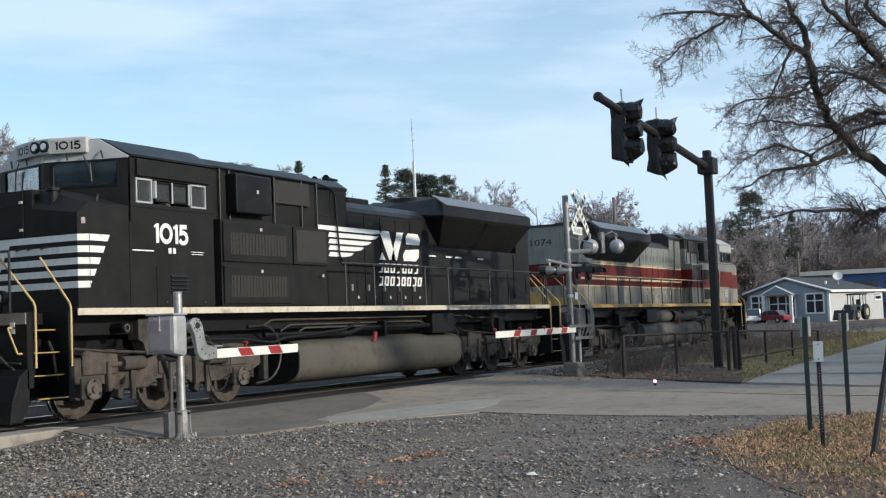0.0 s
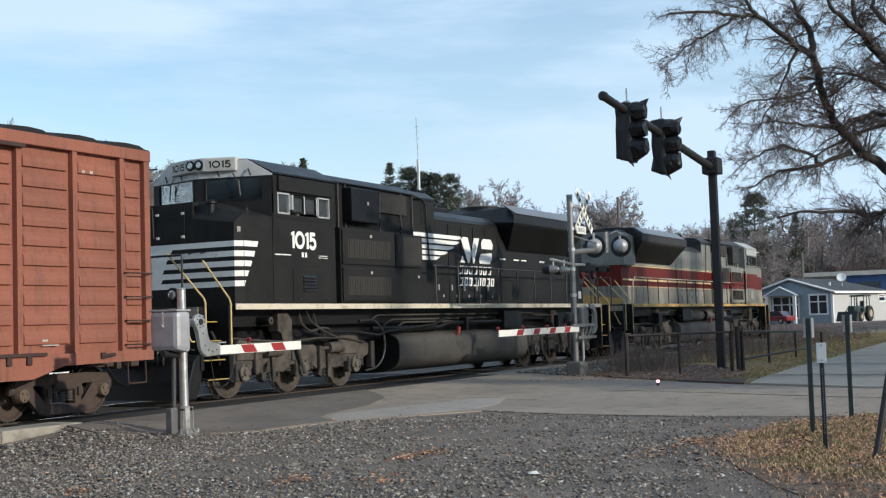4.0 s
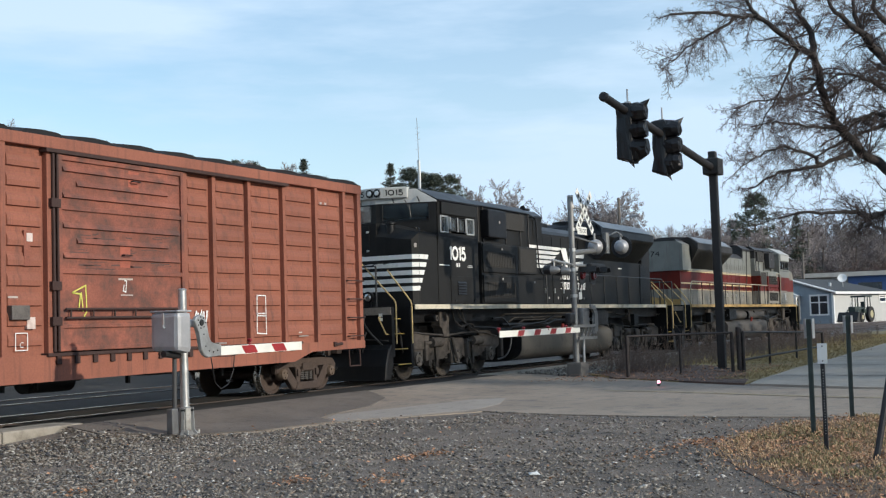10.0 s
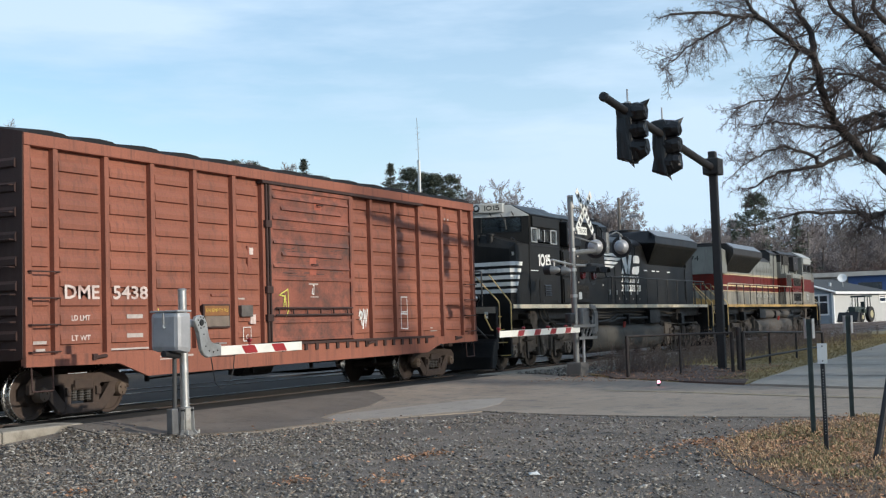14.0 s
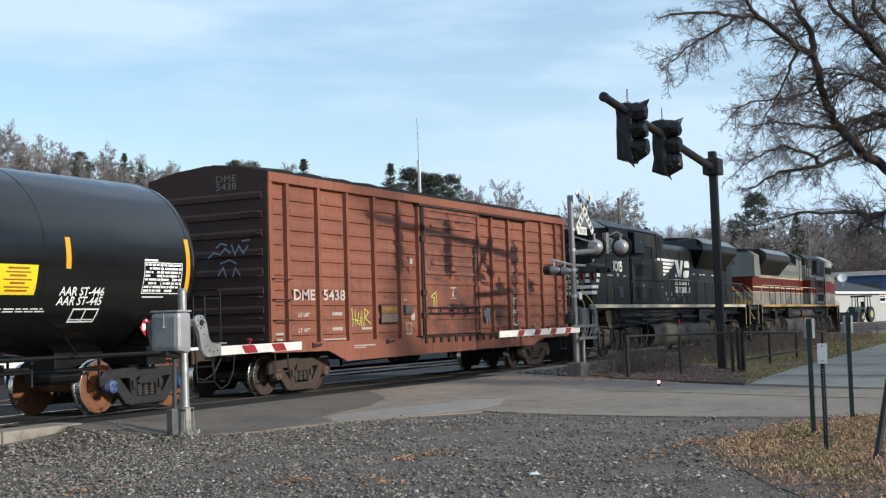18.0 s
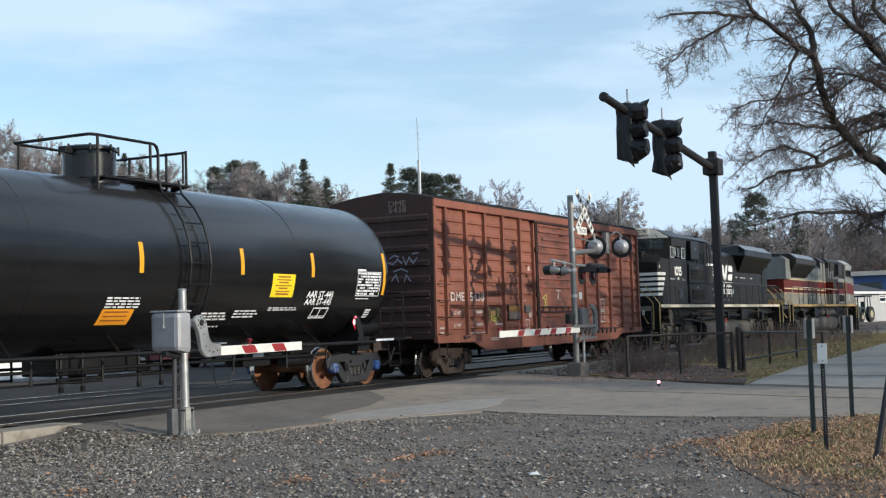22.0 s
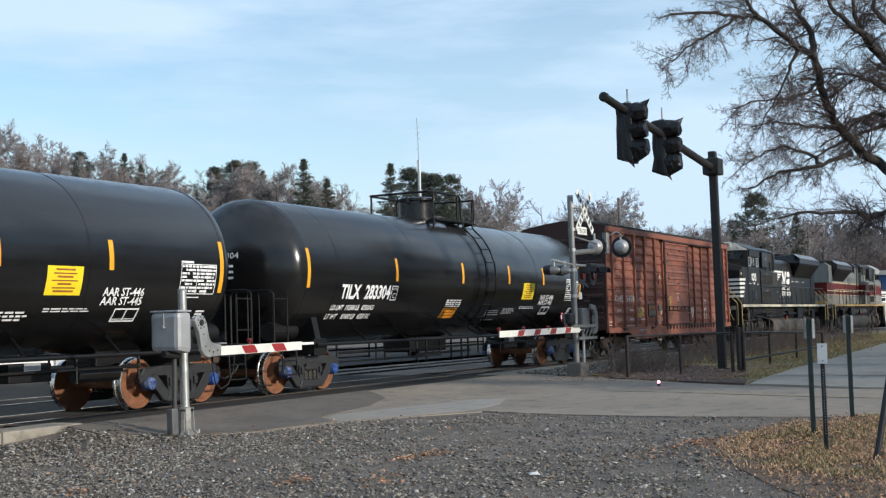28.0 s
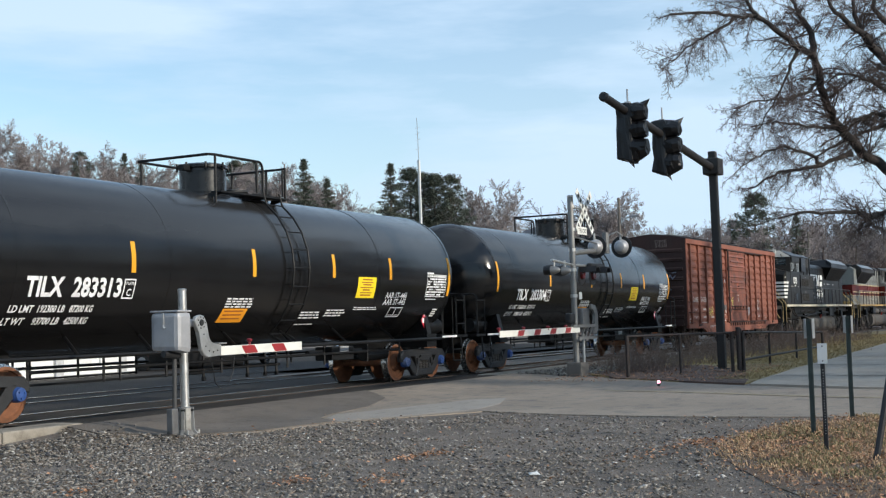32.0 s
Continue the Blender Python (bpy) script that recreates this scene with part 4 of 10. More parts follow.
    plan = [(0, 0, 0, 2, 0.5, 0), (11, 0.44, 44, 7, 0.3, 0.16), (10, 0.5, 42, 4, 0.4, 0.20), (0, 0, 0, 3, 0.45, 0.26)]
    for pts, r in limbs:
        pts = [Vector(p) for p in pts]
        # smooth the limb
        fine = []
        for i in range(len(pts) - 1):
            p0, p1, p2, p3 = pts[max(0, i - 1)], pts[i], pts[i + 1], pts[min(len(pts) - 1, i + 2)]
            for k in range(4):
                t = k / 4
                fine.append(0.5 * ((2 * p1) + (p2 - p0) * t + (2 * p0 - 5 * p1 + 4 * p2 - p3) * t * t + (3 * p1 - p0 - 3 * p2 + p3) * t**3))
        fine.append(pts[-1])
        n = len(fine)
        main = []
        levels = [[] for _ in plan]
        for i in range(n - 1):
            r0, r1 = r * (1 - 0.85 * i / n), r * (1 - 0.85 * (i + 1) / n)
            jit = Vector((rng.gauss(0, 0.03), rng.gauss(0, 0.03), rng.gauss(0, 0.03)))
            fine[i + 1] = fine[i + 1] + jit
            main.append((tuple(fine[i]), tuple(fine[i + 1]), r0, r1))
            if i > n * 0.18:
                d = (fine[i + 1] - fine[i]).normalized()
                for _ in range((3 if i < n * 0.5 else 1 + i % 2) if i < n - 2 else 3):
                    side = d.orthogonal()
                    side.rotate(Matrix.Rotation(rng.uniform(0, 6.283), 3, d))
                    ang = radians(rng.uniform(28, 62))
                    cd = d * math.cos(ang) + side * math.sin(ang) + Vector((0, 0, -0.12))
                    grow(rng, levels, fine[i], cd, rng.uniform(0.9, 2.0) * (1 - 0.48 * i / n), min(0.028, max(0.012, r1 * 0.3)), 1, plan, (0, -0.03, -0.05, -0.05))
        c0, f0 = tubes_from(main, 8)
        lb = from_arrays("limb", c0, f0, bark_dark, parent=e, smooth=True)
        c1, f1 = tubes_from(levels[1], 5)
        c2, f2 = tubes_from(levels[2], 3)
        c3, f3 = tubes_from([(a, b, max(q, 0.0032), max(w, 0.0022)) for a, b, q, w in levels[3]], 3)
        from_arrays("twig_spray", np.concatenate([c1, c2, c3]), np.concatenate([f1, f2 + len(c1), f3 + len(c1) + len(c2)]), bark_twig, parent=lb)


big_tree()
# ---------------- crossing gates, signals and posts ----------------
galv = mat("galvanised", (0.50, 0.50, 0.49), 0.42, 0.75, 0.14, 7, 60, 0.08, (0.3, 0.29, 0.27), 0.3)
alu = mat("cast_aluminium", (0.40, 0.40, 0.41), 0.48, 0.35, 0.12, 8, 70, 0.1, (0.27, 0.26, 0.25), 0.3)
sign_black = mat("signal_black", (0.014, 0.014, 0.015), 0.5, 0, 0.3)
arm_white = mat("arm_white", (0.72, 0.71, 0.65), 0.45, 0, 0.08)
arm_red = mat("arm_red", (0.30, 0.025, 0.028), 0.4, 0, 0.12)
lens_red = mat("lens_red", (0.085, 0.008, 0.01), 0.2, 0, 0.2)
pole_dark = mat("pole_dark", (0.017, 0.015, 0.0145), 0.5, 0.1, 0.25, 6, 50, 0.15)
bag_black = mat("plastic_bag", (0.006, 0.006, 0.007), 0.34, 0, 0.3, 8, 50, 0.2, spec=0.4)


def gate_arm(e, x0, x1, y, z0, z1, start=0.30, pitch=0.80):
    """A striped board arm from x0 to x1 with small red lamps on it; white and red fields lean."""
    s = 1 if x1 > x0 else -1
    L = abs(x1 - x0)
    core = part("arm", boxed(min(x0, x1), max(x0, x1), y - 0.012, y + 0.012, -0.07, 0.07, 0.004), arm_white, e)
    for v in core.data.vertices:
        v.co.z += z0 + (z1 - z0) * (v.co.x - x0) / (x1 - x0)
    x = start
    while x + 0.25 < L - (0.4 if start > 0.5 else 0.0):
        zz = lambda d: z0 + (z1 - z0) * d / L
        a, b = x, x + 0.34
        q = [(a, zz(a) + 0.062), (b, zz(b) + 0.062), (b + 0.10, zz(b) - 0.062), (a + 0.10, zz(a) - 0.062)]
        for sy in (-1, 1):
            mesh_of("red_stripe", [(x0 + s * d, y + sy * 0.0145, z) for d, z in q], [(0, 1, 2, 3)], arm_red, core)
        x += pitch
    return core


def arm_lamp(core, x, y, z):
    bm = bmesh.new()
    tube(bm, (x, y, z), (x, y, z + 0.05), 0.02, 8)
    lathe(bm, [(y - 0.04, 0.018), (y - 0.025, 0.029), (y + 0.025, 0.029), (y + 0.04, 0.018)], "y", (x, 0, z + 0.075), 12)
    part("arm_lamp", bm, mat("lamp_red", (0.22, 0.015, 0.022), 0.3), core)


base_cast = mat("base_cast", (0.29, 0.285, 0.27), 0.55, 0.4, 0.25, 10, 60, 0.15, (0.12, 0.11, 0.10), 0.45)


def base_bracket(e, x, y, z):
    bm = lathe(bmesh.new(), [(z - 0.05, 0.21), (z + 0.025, 0.21), (z + 0.03, 0.15), (z + 0.09, 0.10), (z + 0.41, 0.095), (z + 0.43, 0.07)], "z", (x, y, 0), 8)
    b = part("mast_base", bm, base_cast, e)
    for k in range(4):
        a = radians(20 + 90 * k)
        turn = Matrix.Translation((x, y, 0)) @ Matrix.Rotation(a, 4, "Z")
        fin = part("base_fin", prismed([(0.07, z + 0.03), (0.19, z + 0.03), (0.135, z + 0.10), (0.125, z + 0.42), (0.07, z + 0.42)], "y", -0.022, 0.022), base_cast, b)
        fin.matrix_basis = turn
        part("fin_bolt", tubed((0.11, -0.03, z + 0.38), (0.11, 0.03, z + 0.38), 0.022, 6), sign_black, b).matrix_basis = turn
        part("anchor_bolt", tubed((0.17, 0.09, z + 0.03), (0.17, 0.09, z + 0.09), 0.02, 6), galv, b).matrix_basis = turn


def near_gate():
    x, y = 14.87, -3.81
    z = ground_z(x, y)
    e = thing("crossing_gate", "silver crossing gate mechanism on a galvanised mast with lowered striped arm", "crossing gate", "gates of the crossing")
    part("mast", tubed((x, y, z), (x - 0.03, y, 1.97), 0.064, 20), galv, e, smooth=True)
    part("mast_cap", lathe(bmesh.new(), [(1.96, 0.066), (1.975, 0.07), (1.99, 0.05)], "z", (x - 0.03, y, 0), 16), galv, e)
    base_bracket(e, x, y, z)
    # control box on the viewer's side of the mast
    bm = boxed(x - 0.43, x - 0.11, y - 0.24, y + 0.28, 1.03, 1.64, 0.075)
    for v in bm.verts:
        if v.co.x < x - 0.3 and v.co.z < 1.2:
            v.co.z += 0.03
    case = part("mechanism_case", bm, alu, e, "cast aluminium gate mechanism case with hinged lid")
    part("case_lid", boxed(x - 0.425, x - 0.10, y - 0.235, y + 0.29, 1.635, 1.665, 0.012), alu, case)
    bm = bmesh.new()
    box(bm, x - 0.445, x - 0.43, y + 0.01, y + 0.05, 1.45, 1.63, 0.004)
    tube(bm, (x - 0.445, y + 0.03, 1.44), (x - 0.445, y + 0.0, 1.40), 0.018, 8)
    part("latch", bm, galv, case)
    bm = bmesh.new()
    tube(bm, (x - 0.5, y - 0.02, 1.03), (x - 0.15, y - 0.02, 1.0), 0.05, 12)
    part("case_foot", bm, sign_black, case)
    # bent arm bracket on the shaft, in front of the case's end
    yb = y - 0.24
    pts = [(-0.08, 1.50), (-0.04, 1.56), (0.05, 1.59), (0.14, 1.57), (0.20, 1.48), (0.235, 1.26), (0.28, 1.18), (0.36, 1.15), (0.54, 1.14), (0.54, 0.97), (0.22, 0.95), (0.13, 0.99), (0.07, 1.06), (0.02, 1.33), (-0.05, 1.43)]
    br = part("arm_bracket", prismed([(x + a, b) for a, b in pts], "y", yb - 0.035, yb + 0.035, 0.010), galv, e, "bent galvanised arm bracket with bolt holes")
    part("shaft", tubed((x + 0.06, yb, 1.47), (x - 0.14, y - 0.02, 1.47), 0.06, 14), alu, e)
    bm = bmesh.new()
    lathe(bm, [(yb - 0.036, 0.050), (yb - 0.05, 0.045)], "y", (x + 0.07, 0, 1.475), 12)
    part("shaft_end", bm, sign_black, br)
    for k in range(7):
        a = k * 0.9
        hx, hz = x + 0.07 + 0.085 * math.cos(a), 1.475 + 0.085 * math.sin(a)
        part("bolt", tubed((hx, yb - 0.03, hz), (hx, yb - 0.042, hz), 0.011, 6), sign_black, br)
    for a, b in ((0.24, 1.05), (0.34, 1.03), (0.44, 1.05), (0.16, 1.12), (0.12, 1.30)):
        part("bolt", tubed((x + a, yb - 0.03, b), (x + a, yb - 0.042, b), 0.012, 6), sign_black, br)
    part("shear_plate", boxed(x + 0.46, x + 0.66, yb - 0.05, yb + 0.10, 1.145, 1.165, 0.004), galv, br)
    arm = gate_arm(e, x + 0.55, 17.62, yb, 1.04, 1.055, 0.52)
    arm_lamp(arm, x + 1.30, yb, 1.11)
    bm = bmesh.new()
    path(bm, [(x + 1.2, yb + 0.03, 1.0), (x + 0.9, yb + 0.05, 0.95), (x + 0.5, yb + 0.06, 0.96)], 0.007, 6)
    part("lamp_cable", bm, sign_black, arm)
    part("hanging_cable", path(bmesh.new(), [(x + 0.95, yb + 0.03, 1.0), (x + 0.92, yb + 0.04, 0.72), (x + 0.80, yb + 0.05, 0.52), (x + 0.62, yb + 0.05, 0.46), (x + 0.48, yb + 0.05, 0.56), (x + 0.38, yb + 0.05, 0.98)], 0.008, 6), sign_black, arm)
    # junction box and conduit at the foot
    part("junction_box", boxed(x - 0.36, x - 0.22, y - 0.05, y + 0.06, z + 0.05, z + 0.42, 0.015), mat("box_grey", (0.16, 0.16, 0.16), 0.5, 0.4), e)
    part("conduit", tubed((x - 0.22, y + 0.02, z + 0.4), (x - 0.20, y + 0.02, 1.05), 0.034, 10), mat("conduit_dark", (0.05, 0.05, 0.05), 0.6), e)


def far_signal():
    x, y = 29.42, -4.33
    z = ground_z(x, y)
    e = thing("crossing_signal", "galvanised crossing signal mast with crossbuck, flashers and lowered gate arm", "crossing signal", "gates of the crossing")
    # weathered galvanised steel, darkened further with shade in its colour
    galv_shaded = mat("galvanised_shaded", (0.23, 0.23, 0.225), 0.5, 0.6, 0.2, 5, 60, 0.1, (0.16, 0.15, 0.14), 0.35)
    part("mast", tubed((x, y, z), (x - 0.05, y, 4.44), 0.075, 20), galv_shaded, e, smooth=True)
    part("mast_cap", lathe(bmesh.new(), [(4.43, 0.08), (4.46, 0.085), (4.48, 0.06)], "z", (x - 0.05, y, 0), 16), galv, e)
    part("foundation", box(boxed(x - 0.20, x + 0.14, y - 0.2, y + 0.2, z - 0.05, z + 0.36, 0.05), x + 0.17, x + 0.44, y - 0.16, y + 0.16, z - 0.05, z + 0.33, 0.05), mat("weathered_block", (0.13, 0.12, 0.11), 0.9, 0, 0.2, 4, 60, 0.3), e)
    # crossbuck, facing along the road
    back = mat("sign_back", (0.46, 0.46, 0.44), 0.5, 0.4, 0.12)
    face = mat("sign_white", (0.72, 0.72, 0.68), 0.5, 0, 0.06)
    cx, cz = x + 0.62, 4.10
    for k, s in enumerate((-1, 1)):
        bm = bmesh.new()
        box(bm, -0.74, 0.74, -0.006, 0.006, -0.10, 0.10)
        rot = Matrix.Rotation(radians(s * 43), 4, "Y")
        yy = y - 0.10 - 0.02 * k
        for v in bm.verts:
            v.co = rot @ v.co + Vector((cx, yy, cz))
        b = part("crossbuck_blade", bm, face, e, "white crossbuck blade with worn lettering")
        for kk in range(7):
            if abs(kk - 3) < 1 and k == 0:
                continue
            u = -0.62 + kk * 0.19
            w = []
            for a_, c_ in ((u, -0.06), (u + 0.10, -0.06), (u + 0.10, 0.065), (u, 0.065)):
                v = rot @ Vector((a_, 0, c_)) + Vector((cx, yy - 0.009, cz))
                w.append(tuple(v))
            mesh_of("blade_bar", w, [(0, 1, 2, 3)], mat("worn_black", (0.075, 0.075, 0.075), 0.7), b)
    pl = part("tracks_plate", boxed(cx - 0.52, cx + 0.12, y - 0.115, y - 0.103, 3.50, 3.70, 0.005), face, e)
    lettering("lettering", "TRACKS", 0.15, 0.52, lambda a, b: (cx - 0.46 + a, y - 0.118, 3.55 + b), mat("worn_black", (0.075, 0.075, 0.075), 0.7), pl)
    bm = bmesh.new()
    tube(bm, (x, y, 4.2), (cx + 0.05, y - 0.09, 4.15), 0.03, 8)
    tube(bm, (x, y, 3.62), (cx, y - 0.09, 3.62), 0.025, 8)
    part("sign_bracket", bm, galv, e)
    for zz in (4.2, 3.62, 3.1, 2.6, 1.95):
        part("clamp", lathe(bmesh.new(), [(zz - 0.04, 0.09), (zz + 0.04, 0.09)], "z", (x - 0.02, y, 0), 14), galv, e)
    # upper pipe arm with the pair of large flashers seen from behind
    bm = bmesh.new()
    path(bm, [(x, y, 3.03), (31.84, y, 3.20)], 0.07, 12)
    tube(bm, (31.86, y, 3.1), (31.86, y, 3.66), 0.095, 12)
    path(bm, [(x, y, 3.45), (30.9, y - 0.1, 3.32)], 0.022, 8)
    path(bm, [(31.86, y, 3.55), (32.6, y - 0.05, 3.72), (33.05, y - 0.05, 3.62)], 0.022, 8)
    part("upper_arm", bm, galv_shaded, e)
    for px_, pz in ((31.05, 3.24), (33.1, 3.33)):
        q = part("flasher_back", lathe(bmesh.new(), [(px_ - 0.19, 0.04), (px_ - 0.16, 0.13), (px_ - 0.07, 0.195), (px_, 0.21)], "x", (0, y, pz), 18), alu, e, "grey rear housing of a large flasher", smooth=True)
        part("background_disc", lathe(bmesh.new(), [(px_ + 0.005, 0.30), (px_ + 0.02, 0.30)], "x", (0, y, pz), 28), sign_black, q)
        part("hood", lathe(bmesh.new(), [(px_ + 0.02, 0.16), (px_ + 0.34, 0.15)], "x", (0, y, pz), 16), sign_black, q)
        part("conduit_fitting", tubed((px_ - 0.06, y, pz + 0.12), (px_ - 0.06, y, pz + 0.36), 0.03, 8), galv, q)
    # lower flasher pair, across the mast
    bm = bmesh.new()
    path(bm, [(27.9, y - 0.05, 2.80), (x, y, 2.72), (31.0, y + 0.1, 2.75)], 0.035, 8)
    part("flasher_crossarm", bm, galv, e)
    for px_ in (28.05, 28.75):
        h = part("lamp_housing", lathe(bmesh.new(), [(y - 0.20, 0.02), (y - 0.17, 0.06), (y - 0.06, 0.10), (y + 0.02, 0.115)], "y", (px_, 0, 2.56), 16), galv_shaded, e, smooth=True)
        part("hood", lathe(bmesh.new(), [(y + 0.02, 0.13), (y + 0.20, 0.115), (y + 0.20, 0.105), (y + 0.03, 0.12)], "y", (px_, 0, 2.57), 16), sign_black, h)
        part("lamp_stem", tubed((px_, y - 0.04, 2.66), (px_, y - 0.04, 2.82), 0.025, 8), galv, h)
    for px_, f in ((30.15, 1), (30.95, 1)):
        bm = lathe(bmesh.new(), [(y + 0.06, 0.26), (y + 0.075, 0.26)], "y", (px_, 0, 2.5), 24)
        q = part("background_disc", bm, sign_black, e)
        part("lens", lathe(bmesh.new(), [(y - 0.0, 0.12), (y + 0.058, 0.15)], "y", (px_, 0, 2.52), 18), lens_red, q)
        bm = bmesh.new()
        prism(bm, [(px_ - 0.18, 2.56), (px_ - 0.12, 2.70), (px_ + 0.12, 2.70), (px_ + 0.18, 2.56), (px_ + 0.15, 2.56), (px_ + 0.1, 2.67), (px_ - 0.1, 2.67), (px_ - 0.15, 2.56)], "y", y - 0.38, y + 0.06)
        part("hood", bm, sign_black, q)
    part("visor", boxed(30.35, 31.45, y - 0.12, y + 0.02, 2.66, 2.80, 0.05), sign_black, e)
    # gate mechanism, bars and arm
    part("mechanism_case", boxed(x + 0.14, x + 0.62, y - 0.16, y + 0.12, 1.12, 1.64, 0.05), mat("box_grey", (0.16, 0.16, 0.16)), e)
    bm = prismed([(x + 0.42, 1.74), (x + 0.74, 1.7), (x + 0.88, 1.5), (x + 0.88, 1.12), (x + 0.74, 0.98), (x + 0.46, 1.0), (x + 0.62, 1.15), (x + 0.66, 1.5), (x + 0.56, 1.6), (x + 0.42, 1.62)], "y", y - 0.28, y - 0.22, 0.01)
    part("counterweight_arm", bm, galv_shaded, e)
    part("mechanism_case", boxed(x - 0.55, x - 0.2, y - 0.1, y + 0.06, 1.26, 1.52, 0.05), sign_black, e)
    bm = bmesh.new()
    box(bm, x - 0.9, x + 0.72, y - 0.30, y - 0.25, 1.16, 1.23)
    box(bm, x - 0.5, x + 0.72, y - 0.30, y - 0.25, 0.86, 0.93)
    for k in range(4):
        prism(bm, [(x - 0.3 + k * 0.25, 0.93), (x - 0.26 + k * 0.25, 0.93), (x - 0.06 + k * 0.25, 1.16), (x - 0.1 + k * 0.25, 1.16)], "y", y - 0.29, y - 0.26)
    part("arm_frame", bm, galv_shaded, e)
    arm = gate_arm(e, x - 0.45, 24.3, y - 0.28, 1.11, 1.09, 0.55, 0.93)
    for k in (0.9, 2.0, 3.4, 4.7):
        arm_lamp(arm, x - 0.45 - k, y - 0.28, 1.13)
    part("conduit", path(bmesh.new(), [(x + 0.25, y - 0.1, z + 0.35), (x + 0.27, y - 0.1, 0.85), (x + 0.22, y - 0.1, 1.1)], 0.035, 10), galv, e)
    part("tag_plate", boxed(x + 0.06, x + 0.24, y - 0.11, y - 0.10, 1.86, 2.04), face, e)


def traffic_signal():
    x, y = 32.06, -7.29
    z = ground_z(x, y)
    e = thing("traffic_signal", "dark brown signal pole with an arm carrying two black-bagged traffic lights", "traffic light")
    bm = boxed(x - 0.10, x + 0.10, y - 0.10, y + 0.10, z - 0.02, 5.60, 0.03)
    for v in bm.verts:
        v.co.x -= 0.015 * v.co.z
    part("pole", bm, pole_dark, e)
    part("pole_base", boxed(x - 0.2, x + 0.2, y - 0.2, y + 0.2, z - 0.05, z + 0.05, 0.01), pole_dark, e)
    part("arm_clamp", boxed(x - 0.38, x + 0.14, y - 0.22, y + 0.2, 4.98, 5.40, 0.03), pole_dark, e)
    arm = part("arm", tubed((x - 0.2, y, 5.16), (23.95, y, 5.84), 0.10, 16, 0.085), pole_dark, e, smooth=True)
    part("arm_end", lathe(bmesh.new(), [(23.88, 0.06), (23.9, 0.10), (24.0, 0.10)], "x", (0, y, 5.84), 14), pole_dark, arm)
    for xs, top, seed in ((25.50, 5.90, 1), (27.90, 5.84, 2)):
        rng = random.Random(seed)
        bm = bmesh.new()
        box(bm, xs - 0.34, xs + 0.06, y - 0.13, y + 0.20, top - 1.20, top, 0.05)
        for k in range(3):
            zc = top - 0.20 - k * 0.375
            lathe(bm, [(y - 0.08, 0.215), (y - 0.28, 0.20), (y - 0.41, 0.165), (y - 0.42, 0.10)], "y", (xs - 0.14, 0, zc), 14)
        bmesh.ops.subdivide_edges(bm, edges=[q for q in bm.edges if q.calc_length() > 0.14], cuts=3, use_grid_fill=True)
        for v in bm.verts:
            v.co += Vector((noise.noise(v.co * 8 + Vector((seed, 0, 0))), noise.noise(v.co * 8 + Vector((0, seed, 5))), noise.noise(v.co * 7 + Vector((9, 0, seed))))) * 0.038
            if v.co.z < top - 1.1:
                v.co.z -= 0.10 * max(0.0, 1 - abs(v.co.y - y + 0.15) / 0.3)
        tip = max(bm.verts, key=lambda v: v.co.z - v.co.y)
        tip.co += Vector((0.0, -0.10, 0.09))
        low = min(bm.verts, key=lambda v: v.co.z)
        low.co += Vector((0.02, -0.04, -0.10))
        h = part("bagged_signal_head", bm, bag_black, e, "traffic light wrapped in black plastic", smooth=False)
        bm = bmesh.new()
        box(bm, xs - 0.16, xs - 0.06, y - 0.06, y + 0.06, top - 0.2, top + 0.05, 0.01)
        tube(bm, (xs - 0.11, y, top), (xs - 0.11, y, top + 0.32), 0.02, 8)
        part("bracket", bm, alu, h)
    # square grey post beside the pole
    p = thing("bollard_post", "weathered grey timber post standing beside the signal pole", "post")
    part("timber", boxed(x + 0.06, x + 0.17, y - 0.50, y - 0.39, z - 0.05, 1.0, 0.012), mat("grey_timber", (0.028, 0.023, 0.021), 0.9, 0, 0.3, 4, 60, 0.3, stretch=(1, 1, 0.15)), p)


def railing():
    iron = mat("railing_iron", (0.020, 0.014, 0.013), 0.6, 0.1, 0.3, 6, 50, 0.1, (0.06, 0.028, 0.02), 0.25)
    def run(pts, label, low):
        """Posts at pts of (x, y, top), pipes between them, and a lower pipe at the heights low, or none."""
        e = thing("pipe_railing", label, "railing", "railings beside the verge")
        for k, (x, y, top) in enumerate(pts):
            part("post", tubed((x, y, ground_z(x, y) - 0.05), (x, y, top + 0.01), 0.045 if k in (0, len(pts) - 1) else 0.032, 10), iron, e)
        for (xa, ya, za), (xb, yb, zb) in zip(pts, pts[1:]):
            part("top_rail", tubed((xa, ya, za), (xb, yb, zb), 0.028, 10), iron, e)
        if low:
            (xa, ya, _), (xb, yb, _) = pts[0], pts[-1]
            part("lower_rail", tubed((xa, ya, low[0]), (xb, yb, low[1]), 0.03, 10), iron, e)
    run([(28.5, -5.98, 0.92), (29.45, -6.98, 0.92), (30.45, -7.98, 0.92)], "dark iron pipe railing beside the road", None)
    run([(30.65, -8.2, 0.92), (34.2, -8.02, 0.86), (38.8, -7.77, 0.775), (44.2, -7.52, 0.68)], "dark iron pipe railing beside the lawn", (0.25, 0.20))
    p = thing("fence_post", "stout dark iron post at the end of the railing", "post")
    part("pipe", tubed((30.55, -8.12, -0.1), (30.53, -8.12, 1.05), 0.06, 12), iron, p)


